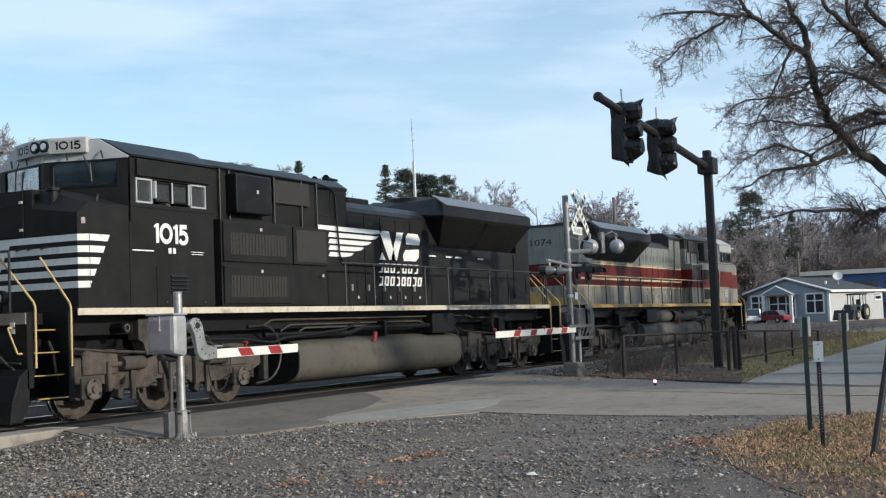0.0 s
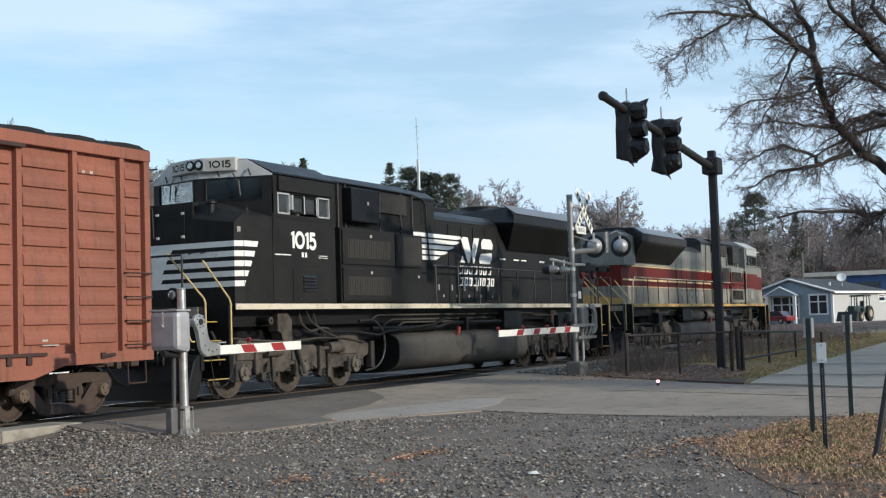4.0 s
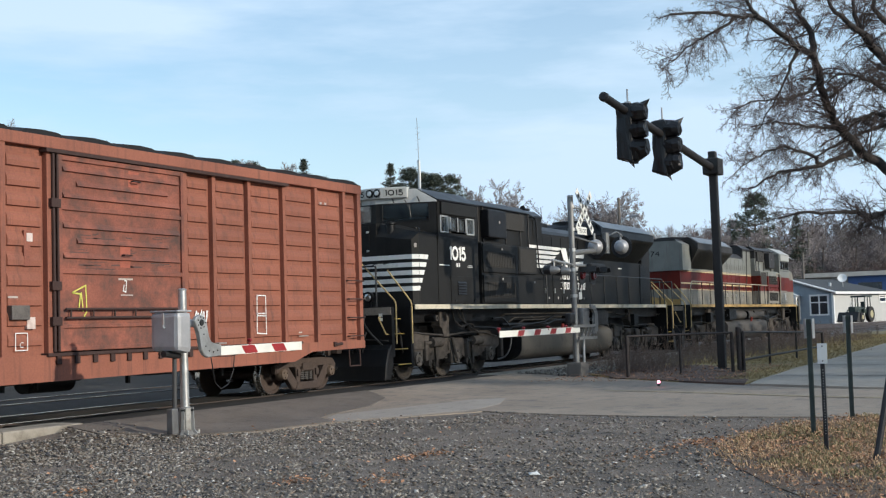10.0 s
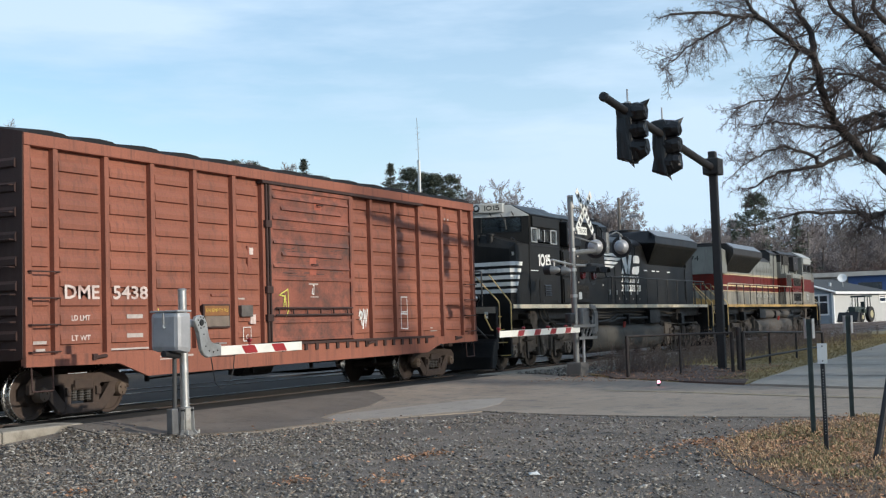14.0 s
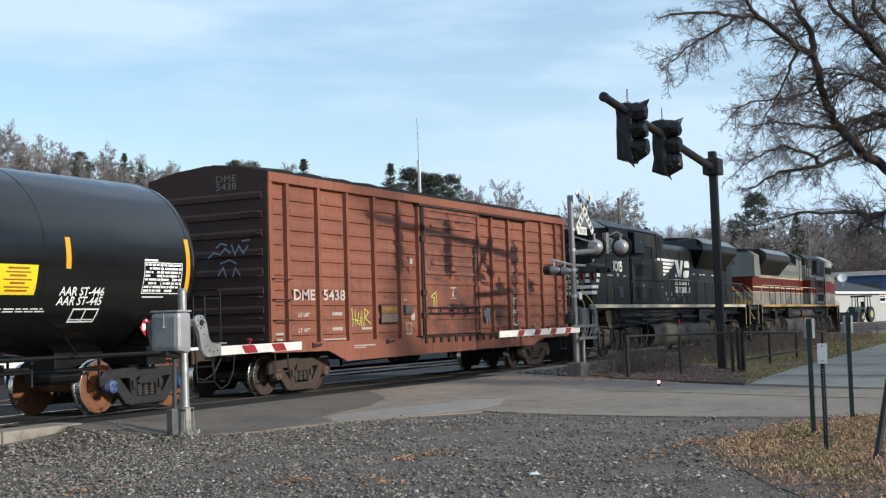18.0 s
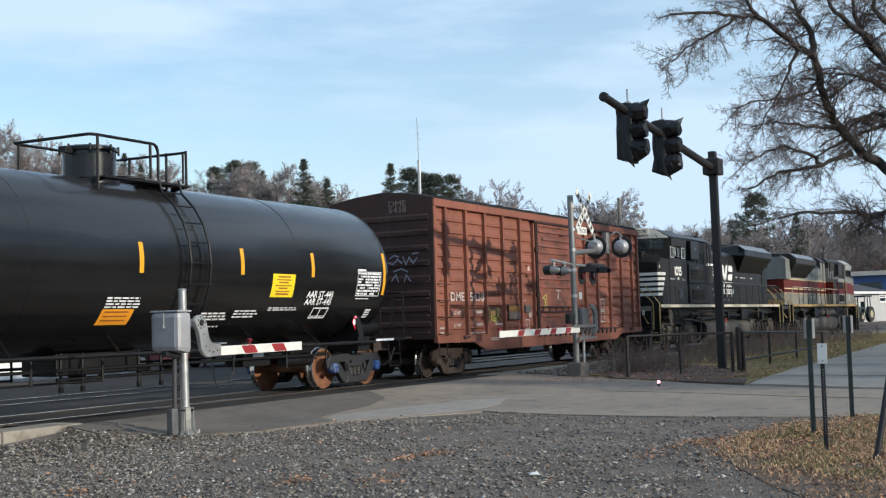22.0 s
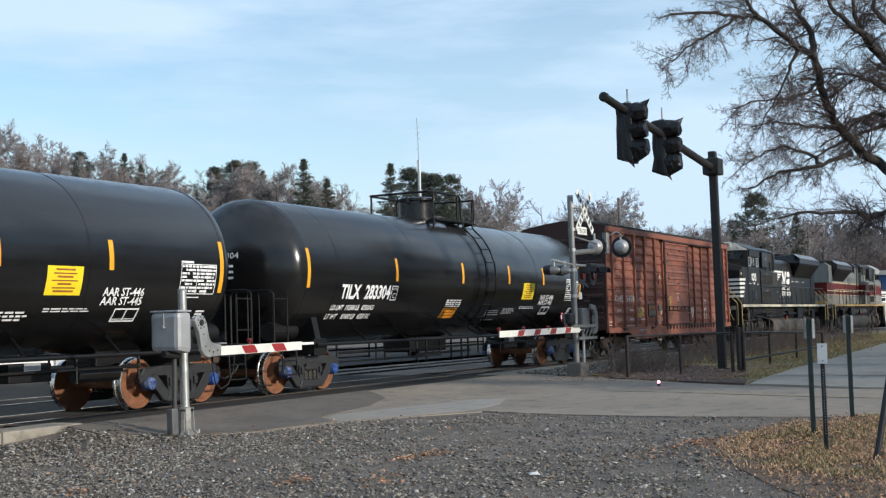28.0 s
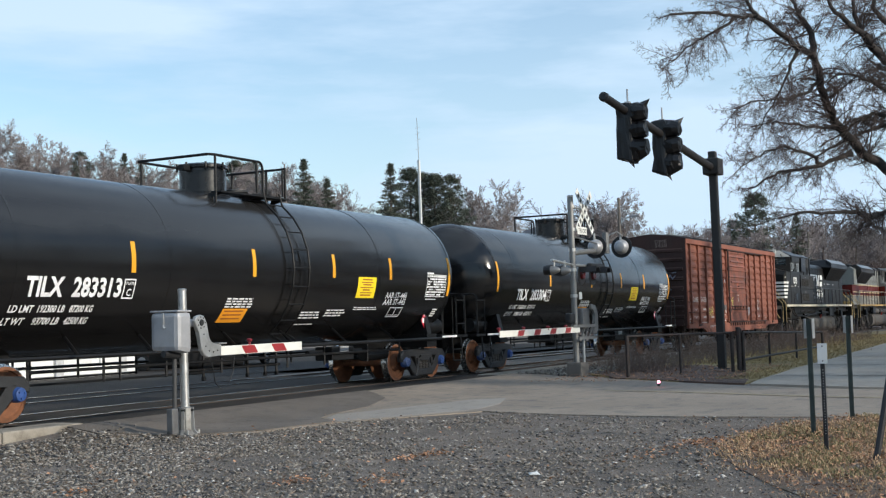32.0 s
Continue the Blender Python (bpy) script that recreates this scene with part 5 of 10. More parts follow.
def sign_posts():
    green = mat("post_green", (0.052, 0.066, 0.058), 0.55, 0.3, 0.25, 9, 60, 0.1)
    plate = mat("sign_alu", (0.48, 0.49, 0.49), 0.4, 0.7, 0.1)
    black = mat("post_black", (0.02, 0.02, 0.022), 0.5, 0.1, 0.2)
    for x, y, top, lab in ((16.05, -12.71, 1.26, "green steel sign post with a sign seen edge-on in dry grass"), (18.36, -12.79, 1.28, "green steel sign post with a sign seen from behind")):
        e = thing("sign_post", lab, "sign post", "sign posts in the grass")
        z = ground_z(x, y)
        bm = bmesh.new()
        prism(bm, [(x - 0.045, y - 0.02), (x - 0.022, y - 0.02), (x - 0.015, y + 0.025), (x + 0.015, y + 0.025), (x + 0.022, y - 0.02), (x + 0.045, y - 0.02), (x + 0.045, y - 0.012), (x + 0.028, y - 0.01), (x + 0.02, y + 0.033), (x - 0.02, y + 0.033), (x - 0.028, y - 0.01), (x - 0.045, y - 0.012)], "z", z - 0.1, top)
        bmesh.ops.rotate(bm, verts=bm.verts, cent=(x, y, 0), matrix=Matrix.Rotation(radians(20), 3, "Z"))
        part("post", bm, green, e)
        for dy, s in ((0.052, 1), (-0.052, -1)):
            bm = bmesh.new()
            box(bm, -0.07, 0.07, -0.004, 0.004, top - 0.24, top + 0.005, 0.002)
            bmesh.ops.rotate(bm, verts=bm.verts, cent=(0, 0, 0), matrix=Matrix.Rotation(radians(22 if s > 0 else 0), 3, "Z"))
            for v in bm.verts:
                v.co += Vector((x, y + dy, 0))
            part("sign_plate", bm, plate, e)
    x, y = 14.13, -13.22
    z = ground_z(x, y)
    e = thing("marker_post", "black perforated steel post with a small pale plate on top", "sign post")
    bm = bmesh.new()
    box(bm, x - 0.022, x + 0.022, y - 0.022, y + 0.022, z - 0.1, 0.80, 0.003)
    part("post", bm, black, e)
    hole = mat("post_hole", (0.35, 0.35, 0.33), 0.7)
    for k in range(24):
        zz = 0.02 + k * 0.03
        q = Vector((-0.86, -0.17, 0)).normalized()
        bm = lathe(bmesh.new(), [(-0.0235, 0.006), (-0.0225, 0.006)], "x", (x, y - 0.004, zz), 6)
        part("hole", bm, hole, e)
    bm = boxed(-0.052, 0.052, -0.003, 0.003, 0.78, 1.0, 0.002)
    bmesh.ops.rotate(bm, verts=bm.verts, cent=(0, 0, 0), matrix=Matrix.Rotation(radians(-78), 3, "Z"))
    for v in bm.verts:
        v.co += Vector((x - 0.03, y - 0.006, 0))
    pp = part("plate", bm, mat("plate_pale", (0.52, 0.55, 0.57), 0.5, 0.1, 0.06), e)
    bm = bmesh.new()
    for zz in (0.81, 0.97):
        tube(bm, (x - 0.034, y - 0.008, zz), (x - 0.042, y - 0.01, zz), 0.008, 8)
    part("rivet", bm, black, pp)
    x, y = 13.49, -13.81
    e = thing("leaning_post", "dark leaning steel post in dry grass", "post")
    part("post", tubed((x, y, ground_z(x, y) - 0.1), (x + 0.25, y - 0.30, 1.4), 0.034, 10), black, e)


def road_lamp():
    e = thing("road_marker_lamp", "small bright red marker lamp on a stub at the road edge", "lamp")
    x, y = 25.37, -7.73
    z = ground_z(x, y) + 0.03
    part("stub", tubed((x, y, z), (x, y, z + 0.06), 0.03, 10), sign_black, e)
    part("bulb", lathe(bmesh.new(), [(z + 0.055, 0.02), (z + 0.07, 0.032), (z + 0.10, 0.032), (z + 0.115, 0.015)], "z", (x, y, 0), 14), mat("lamp_glow_red", (1.0, 0.14, 0.20), 0.4, 0, 0.0, emit=14.0), e)


near_gate()
far_signal()
traffic_signal()
railing()
sign_posts()
road_lamp()
# ---------------- buildings, vehicles and poles beyond ----------------
siding_blue = mat("siding_blue", (0.27, 0.315, 0.35), 0.7, 0, 0.1, 2, 30, 0.05)
siding_white = mat("siding_white", (0.45, 0.45, 0.435), 0.7, 0, 0.06, 2, 30, 0.05)
shingle = mat("roof_shingle", (0.045, 0.049, 0.053), 0.85, 0, 0.2, 3, 40, 0.2)
trim_white = mat("trim_white", (0.75, 0.75, 0.73), 0.6, 0, 0.05)
brick_red = mat("brick_red", (0.24, 0.085, 0.06), 0.85, 0, 0.25, 2, 30, 0.2)
tyre = mat("tyre_rubber", (0.02, 0.02, 0.02), 0.85)


def window_at(parent, M, w, h, panes=2):
    """A framed window in the plane of local x and z at the pose M (outside is -y)."""
    bm = bmesh.new()
    ends = []
    for y in (-0.06, 0.03):
        outer = [bm.verts.new((x, y, z)) for x, z in ((-w / 2 - 0.2, -0.2), (w / 2 + 0.2, -0.2), (w / 2 + 0.2, h + 0.22), (-w / 2 - 0.2, h + 0.22))]
        inner = [bm.verts.new((x, y, z)) for x, z in ((-w / 2, 0), (w / 2, 0), (w / 2, h), (-w / 2, h))]
        ends.append((outer, inner))
    (o0, i0), (o1, i1) = ends
    for k in range(4):
        j = (k + 1) % 4
        for q in ((o0[k], o0[j], i0[j], i0[k]), (o1[j], o1[k], i1[k], i1[j]), (o1[k], o1[j], o0[j], o0[k]), (i0[k], i0[j], i1[j], i1[k])):
            bm.faces.new(q)
    fr = part("window", bm, trim_white, parent)
    part("transom", boxed(-w / 2, w / 2, -0.05, 0.02, h * 0.62, h * 0.62 + 0.14), trim_white, fr)
    for k in range(1, panes):
        x = -w / 2 + w * k / panes
        part("mullion", boxed(x - 0.09, x + 0.09, -0.048, 0.018, 0, h), trim_white, fr)
    fr.matrix_basis = M
    part("pane", boxed(-w / 2, w / 2, -0.012, 0.0, 0, h), glass, fr)


def house():
    e = thing("house", "low blue-grey house with white side wall and dark hipped roof", "house")
    W, L, E, R = 11.2, 18.0, 3.25, 4.85
    # local: corner at 0,0; front along +y (faces -x), side along +x (faces -y)
    part("front_wall", prismed([(0, -1.2), (W, -1.2), (W, E), (W / 2, R), (0, E)], "x", 0, 0.2), siding_blue, e)
    for k in range(16):
        z = -0.1 + k * 0.2
        part("clapboard", boxed(-0.02, 0.0, 0.05, W - 0.05, z, z + 0.17), siding_blue, e)
    part("side_wall", boxed(0.2, L, 0, 0.2, -1.2, E), siding_white, e)
    part("rear_wall", boxed(L - 0.2, L, 0.2, W, -1.2, E), siding_white, e)
    part("far_wall", boxed(0.2, L - 0.2, W - 0.2, W, -1.2, E), siding_blue, e)
    bm = bmesh.new()
    o = 0.5
    ridge_z = R + 0.15
    a = [bm.verts.new(p) for p in ((-o, -o, E - 0.1), (L + o, -o, E - 0.1), (L - 5.0, W / 2, ridge_z), (-o, W / 2, ridge_z), (-o, W + o, E - 0.1), (L + o, W + o, E - 0.1))]
    b = [bm.verts.new(v.co + Vector((0, 0, 0.18))) for v in a]
    for f in ((0, 1, 2, 3), (3, 2, 5, 4), (1, 5, 2)):
        bm.faces.new([b[i] for i in f])
        bm.faces.new([a[i] for i in f[::-1]])
    for i, j in ((0, 1), (1, 5), (5, 4), (4, 3), (3, 0)):
        bm.faces.new((a[i], a[j], b[j], b[i]))
    part("roof", bm, shingle, e)
    bm = bmesh.new()
    tube(bm, (-o - 0.02, -o, E - 0.05), (-o - 0.02, W / 2, ridge_z + 0.05), 0.14, 4)
    tube(bm, (-o - 0.02, W + o, E - 0.05), (-o - 0.02, W / 2, ridge_z + 0.05), 0.14, 4)
    box(bm, -o, L + o, -o - 0.05, -o + 0.05, E - 0.25, E + 0.05)
    part("fascia", bm, trim_white, e)
    part("corner_board", boxed(-0.05, 0.25, -0.05, 0.25, -1.2, E), trim_white, e)
    # entrance porch with its own gable
    py0, py1 = W * 0.40, W * 0.74
    part("porch_gable", prismed([(py0 - 0.3, 2.9), (py1 + 0.3, 2.9), ((py0 + py1) / 2, 3.95)], "x", -1.6, -0.02), siding_blue, e)
    bm = bmesh.new()
    tube(bm, (-1.66, py0 - 0.5, 2.85), (-1.66, (py0 + py1) / 2, 4.05), 0.12, 4)
    tube(bm, (-1.66, py1 + 0.5, 2.85), (-1.66, (py0 + py1) / 2, 4.05), 0.12, 4)
    part("porch_trim", bm, trim_white, e)
    for yy in (py0, py1):
        part("porch_column", boxed(-1.65, -1.35, yy - 0.2, yy + 0.2, -1.2, 2.9), trim_white, e)
    front = lambda y, z: Matrix.Translation((-0.03, y, z)) @ Matrix.Rotation(radians(-90), 4, "Z")
    window_at(e, front((py0 + py1) / 2, 0.0), 3.4, 2.7, 3)
    window_at(e, front(W * 0.17, 0.5), 2.2, 2.3, 2)
    window_at(e, front(W * 0.86, 0.5), 2.0, 2.3, 2)
    side = lambda x, z: Matrix.Translation((x, -0.03, z))
    window_at(e, side(16.2, 2.0), 2.0, 0.7, 1)
    part("door", boxed(5.2, 6.3, -0.05, 0.0, -0.2, 2.0), mat("door_grey", (0.45, 0.46, 0.46), 0.6), e)
    # dish
    bm = lathe(bmesh.new(), [(0.0, 0.04), (0.07, 0.32), (0.15, 0.60), (0.13, 0.61), (0.04, 0.32), (-0.04, 0.04)], "x", (0, 0, 0), 24)
    dish = part("dish", bm, trim_white, e, "white satellite dish on the roof")
    dish.matrix_basis = Matrix.Translation((7.6, 1.9, 5.15)) @ Matrix.Rotation(radians(200), 4, "Z") @ Matrix.Rotation(radians(-25), 4, "Y")
    part("dish_mast", tubed((7.7, 1.9, 3.7), (7.65, 1.9, 5.1), 0.06, 8), galv, e)
    part("vent", boxed(4.0, 4.25, 2.0, 2.25, 3.6, 4.55), trim_white, e)
    e.matrix_basis = pose(164.8, 13.75, 0.7, 0, 0, -13)


def other_buildings():
    e = thing("long_building", "long low building with pale roof edge and blue wall", "building")
    part("wall", boxed(0, 12, -30, 17, -0.5, 6.7), mat("wall_blue", (0.05, 0.10, 0.24), 0.7, 0, 0.15, 1, 20), e)
    part("annex_wall", boxed(0.3, 12, 17, 23, -0.5, 6.7), mat("annex_grey", (0.3, 0.3, 0.29), 0.8, 0, 0.15, 1, 20), e)
    part("roof_edge", boxed(-0.5, 12.5, -30.5, 23.4, 6.7, 7.35), mat("roof_pale", (0.50, 0.47, 0.42), 0.7, 0, 0.2, 1, 20), e)
    for k in range(8):
        part("window_band", boxed(-0.06, 0.0, 12.2 - k * 4.4, 15.6 - k * 4.4, 4.6, 5.7), glass, e)
    e.matrix_basis = pose(196.5, 0, 0, 0, 0, 4)
    e = thing("brick_house", "red brick house with white trim among bare trees", "house")
    part("wall", boxed(0, 9, 0, 8, -3, 6.5), brick_red, e)
    part("roof", prismed([(-0.5, 6.5), (8.5, 6.5), (4, 9.0)], "x", -0.4, 9.4), shingle, e)
    part("eaves_trim", boxed(-0.35, 9.3, -0.4, -0.2, 6.2, 6.5), trim_white, e)
    part("bay", boxed(1.0, 4.0, -1.4, 0, -3, 4.0), trim_white, e)
    for x, z in ((2.5, 1.6), (6.5, 1.4), (2.0, 4.6), (6.5, 4.6)):
        window_at(e, Matrix.Translation((x, -0.02 if z > 4.1 or x > 4 else -1.42, z)), 1.1, 1.5, 2)
    for y, z in ((2, 1.4), (5.5, 1.4), (2, 4.4), (5.5, 4.4)):
        window_at(e, Matrix.Translation((-0.02, y, z)) @ Matrix.Rotation(radians(-90), 4, "Z"), 1.1, 1.5, 2)
    e.matrix_basis = pose(199, 33.5, 2.6, 0, 0, -10)
    for dx, dy, rz in ((24, 22, 10), (44, 30, -14)):
        q = copy_thing(e, pose(199 + dx, 33.5 + dy, 6.5, 0, 0, rz))
    e = thing("white_building", "long white-walled building with pilasters beyond the tracks", "building")
    X0, X1, Y = 6.0, 34.4, 14.3
    part("wall", boxed(X0, X1, Y, Y + 8, -0.3, 4.3), mat("wall_white", (0.82, 0.82, 0.80), 0.7, 0, 0.05, 0.6, 20), e)
    part("roof", boxed(X0 - 0.3, X1 + 0.3, Y - 0.3, Y + 8.3, 4.3, 4.55), shingle, e)
    for k in range(10):
        x = X0 + 0.5 + k * 3.0
        part("pilaster", boxed(x, x + 0.35, Y - 0.12, Y, -0.3, 4.3), mat("pilaster_grey", (0.5, 0.5, 0.5), 0.7), e)
    for x in (31.5, 33.3):
        window_at(e, Matrix.Translation((x, Y - 0.02, 0.6)), 1.0, 1.3, 2)
    part("plinth", boxed(X0, X1, Y - 0.04, Y, -0.3, 0.05), mat("plinth_grey", (0.35, 0.35, 0.34), 0.8), e)


def car(name, label, paint, L=4.5, Wd=1.8, H=1.5, suv=False):
    e = thing(name, label, "car", "cars parked by the house")
    h = L / 2
    low = [(-h, 0.35), (-h, 0.75), (-h + 0.15, 0.92), (h - 1.1, 0.92), (h - 0.1, 0.78), (h, 0.6), (h, 0.35)]
    body = part("body", prismed(low, "y", -Wd / 2, Wd / 2, 0.06), paint, e)
    top = [(-h + (0.1 if suv else 0.5), 0.9), (-h + (0.3 if suv else 1.0), H), (h - 2.2, H), (h - 1.25, 0.9)]
    part("cabin", prismed(top, "y", -Wd / 2 + 0.1, Wd / 2 - 0.1, 0.05), glass, e)
    part("roof_panel", boxed(-h + (0.35 if suv else 1.05), h - 2.25, -Wd / 2 + 0.12, Wd / 2 - 0.12, H - 0.02, H + 0.03, 0.02), paint, e)
    for s in (-1, 1):
        bm = bmesh.new()
        for a, b in ((top[0], top[1]), (top[2], top[3]), ((-0.1, H), (-0.1, 0.9))):
            tube(bm, (a[0], s * (Wd / 2 - 0.1), a[1]), (b[0], s * (Wd / 2 - 0.09), b[1]), 0.05, 6)
        part("pillar", bm, paint, e)
    for x in (-h + 0.85, h - 0.85):
        for s in (-1, 1):
            bm = lathe(bmesh.new(), [(s * (Wd / 2 - 0.2), 0.34), (s * Wd / 2, 0.34), (s * (Wd / 2 + 0.01), 0.28)], "y", (x, 0, 0.34), 18)
            w = part("wheel", bm, tyre, e)
            part("rim", lathe(bmesh.new(), [(s * Wd / 2, 0.2), (s * (Wd / 2 + 0.015), 0.18)], "y", (x, 0, 0.34), 14), silver_like, w)
    for s in (-1, 1):
        part("tail_light", boxed(-h - 0.01, -h + 0.05, min(s * 0.55, s * 0.85), max(s * 0.55, s * 0.85), 0.7, 0.86), mat("tail_red", (0.3, 0.01, 0.01), 0.3), e)
        part("headlight", boxed(h - 0.08, h + 0.01, min(s * 0.5, s * 0.82), max(s * 0.5, s * 0.82), 0.58, 0.72), mat("head_clear", (0.6, 0.6, 0.58), 0.2), e)
    part("bumper", boxed(-h - 0.06, -h + 0.1, -Wd / 2 + 0.05, Wd / 2 - 0.05, 0.4, 0.6, 0.03), paint, e)
    return e


silver_like = mat("rim_silver", (0.5, 0.5, 0.5), 0.35, 0.8, 0.1)


def tractor():
    e = thing("tractor", "dark tractor with cab and front loader by the white wall", "tractor")
    paint = mat("tractor_dark", (0.03, 0.045, 0.04), 0.5)
    part("hood", boxed(0.2, 2.0, -0.4, 0.4, 0.9, 1.6, 0.08), paint, e)
    cab = part("cab", boxed(-1.3, 0.45, -0.75, 0.75, 0.9, 1.35, 0.05), paint, e)
    for xa, xb in ((-1.25, -1.15), (-0.55, -0.5), (0.38, 0.22)):
        for s in (-1, 1):
            part("cab_post", tubed((xa, s * 0.7, 1.3), (xb, s * 0.7, 2.56), 0.05, 6), paint, cab)
    part("seat", box(boxed(-0.9, -0.4, -0.25, 0.25, 1.35, 1.55, 0.04), -0.95, -0.82, -0.25, 0.25, 1.55, 2.1, 0.04), paint, cab)
    part("exhaust", tubed((1.0, 0.2, 1.6), (1.0, 0.2, 2.4), 0.05, 8), paint, e)
    part("cab_roof", boxed(-1.4, 0.4, -0.85, 0.85, 2.55, 2.72, 0.05), paint, e)
    for s in (-1, 1):
        for x, r in ((-0.8, 0.8), (1.5, 0.5)):
            bm = lathe(bmesh.new(), [(s * 0.55, r - 0.05), (s * 0.6, r), (s * 0.98, r), (s * 1.02, r - 0.08)], "y", (x, 0, r), 22)
            w = part("wheel", bm, tyre, e)
            part("rim", lathe(bmesh.new(), [(s * 1.0, r * 0.5), (s * 1.04, r * 0.45)], "y", (x, 0, r), 14), mat("rim_yellow", (0.4, 0.35, 0.2), 0.6), w)
        bm = bmesh.new()
        path(bm, [(-0.1, s * 0.6, 1.5), (1.6, s * 0.6, 1.3), (2.6, s * 0.6, 0.6)], 0.07, 6)
        part("loader_arm", bm, paint, e)
    part("bucket", prismed([(2.5, 0.1), (2.55, 1.0), (2.8, 1.05), (3.3, 0.2), (3.2, 0.05)], "y", -1.15, 1.15, 0.02), mat("bucket_black", (0.02, 0.02, 0.02), 0.7), e)
    e.matrix_basis = pose(150.5, 8.3, 0.15, 0, 0, 165)
    e.scale = (1.05, 1.05, 1.12)
    return e


def poles():
    wood = mat("pole_wood", (0.16, 0.14, 0.12), 0.9, 0, 0.2, 3, 30, 0.2)
    e = thing("antenna_mast", "thin pale antenna mast rising above the trees", "antenna mast")
    x, y = 72.5, 23.2
    part("mast", tubed((x, y, -0.2), (x - 0.1, y, 12.2), 0.10, 8), galv, e)
    part("whip", tubed((x - 0.1, y, 12.2), (x - 0.22, y, 15.0), 0.022, 6), galv, e)
    for z, w in ((12.9, 0.1), (13.5, 0.16), (13.9, 0.1), (14.3, 0.14)):
        part("dipole", tubed((x - 0.14 - w, y + 0.08, z), (x - 0.14 + w, y - 0.08, z + 0.14), 0.014, 5), galv, e)
    e = thing("street_lamp", "street lamp with a curved arm beyond the tracks", "street lamp")
    x, y = 90.2, 15.7
    part("pole", tubed((x, y, -0.2), (x - 0.1, y, 10.5), 0.11, 8), wood, e)
    part("arm", path(bmesh.new(), [(x - 0.1, y, 8.3), (x, y - 0.3, 8.9), (x + 0.1, y - 0.9, 9.05)], 0.05, 6), galv, e)
    part("lamp_head", boxed(x - 0.2, x + 0.3, y - 1.6, y - 0.8, 8.98, 9.14, 0.05), alu, e)
    for x, y, h in ((183.5, 21.1, 10.0), (150, 25.8, 9.4), (214, 26.2, 15.0)):
        e = thing("utility_pole", "weathered wooden utility pole with cross arm", "utility pole", "utility poles by the houses")
        z = ground_z(x, y)
        part("pole", tubed((x, y, z - 0.3), (x, y, z + h), 0.15, 8), wood, e)
        part("cross_arm", boxed(x - 0.08, x + 0.08, y - 1.1, y + 1.1, z + h - 1.0, z + h - 0.85), wood, e)


house()
other_buildings()


def hill_house():
    e = thing("gabled_house", "brown gabled house with white bargeboards among bare trees", "house")
    part("wall", prismed([(-3.6, -3.0), (3.6, -3.0), (3.6, 4.6), (0, 8.2), (-3.6, 4.6)], "x", 0.0, 8.0), mat("siding_brown", (0.30, 0.26, 0.23), 0.8, 0, 0.15, 2, 30, 0.05), e)
    for s in (-1, 1):
        part("bargeboard", prismed([(s * 4.2, 4.05), (s * 4.2, 4.95), (0.0, 8.62), (0.0, 7.72)], "x", -0.62, -0.42), trim_white, e)
        part("roof", prismed([(s * 4.1, 4.25), (0.0, 8.4), (0.0, 8.65), (s * 4.3, 4.35)], "x", -0.4, 8.4), mat("roof_grey", (0.16, 0.15, 0.15), 0.85, 0, 0.2, 3, 40, 0.2), e)
    for yy, zz in ((-1.7, 1.2), (1.7, 1.2), (0.0, 4.6)):
        window_at(e, Matrix.Translation((-0.03, yy, zz)) @ Matrix.Rotation(radians(-90), 4, "Z"), 1.0, 1.5, 2)
    e.matrix_basis = pose(107.1, 28.8, 1.7, 0, 0, 38)


hill_house()
c1 = car("suv", "white sport utility car parked before the house", mat("car_white", (0.75, 0.75, 0.74), 0.3, 0, 0.04, coat=0.5), 4.7, 1.85, 1.7, True)
c1.matrix_basis = pose(150.3, 20.3, 0.15, 0, 0, 20)
c2 = car("sedan", "dark red saloon car parked before the house", mat("car_red", (0.20, 0.02, 0.025), 0.3, 0, 0.05, coat=0.5), 4.6, 1.8, 1.45)
c2.matrix_basis = pose(149.0, 17.7, 0.12, 0, 0, 70)
c3 = car("sedan", "black saloon car parked on the far lot", mat("car_black", (0.02, 0.02, 0.022), 0.3, 0, 0.05, coat=0.5), 4.6, 1.8, 1.45)
c3.matrix_basis = pose(41.5, 15.5, -0.045, 0, 0, 8)
c4 = car("sedan", "maroon saloon car parked on the far lot", mat("car_maroon", (0.13, 0.03, 0.03), 0.35, 0, 0.05, coat=0.5), 4.6, 1.8, 1.45)
c4.matrix_basis = pose(36.9, 17.0, -0.045, 0, 0, 95)
tractor()
poles()
# ---------------- the train ----------------
RUN, WHEELS = [], []          # vehicles, and (wheelset, x on its truck, radius, sense)
rust = mat("rust_wheel", (0.215, 0.088, 0.042), 0.85, 0.1, 0.35, 9, 80, 0.3, (0.10, 0.05, 0.03), 0.35)
old_rust = mat("old_rust", (0.062, 0.043, 0.034), 0.85, 0.1, 0.35, 9, 80, 0.35, (0.05, 0.035, 0.03), 0.5)
loco_dust = mat("truck_dust", (0.078, 0.064, 0.052), 0.9, 0.0, 0.45, 2.5, 70, 0.3, (0.014, 0.012, 0.011), 0.7)
truck_grime = mat("truck_grime", (0.040, 0.034, 0.029), 0.8, 0.0, 0.5, 9, 70, 0.4, (0.010, 0.009, 0.009), 0.55)
hose_rubber = mat("hose_rubber", (0.028, 0.027, 0.026), 0.35, 0, 0.3)
tread = mat("tread_steel", (0.55, 0.54, 0.52), 0.25, 1.0, 0.1, 20)
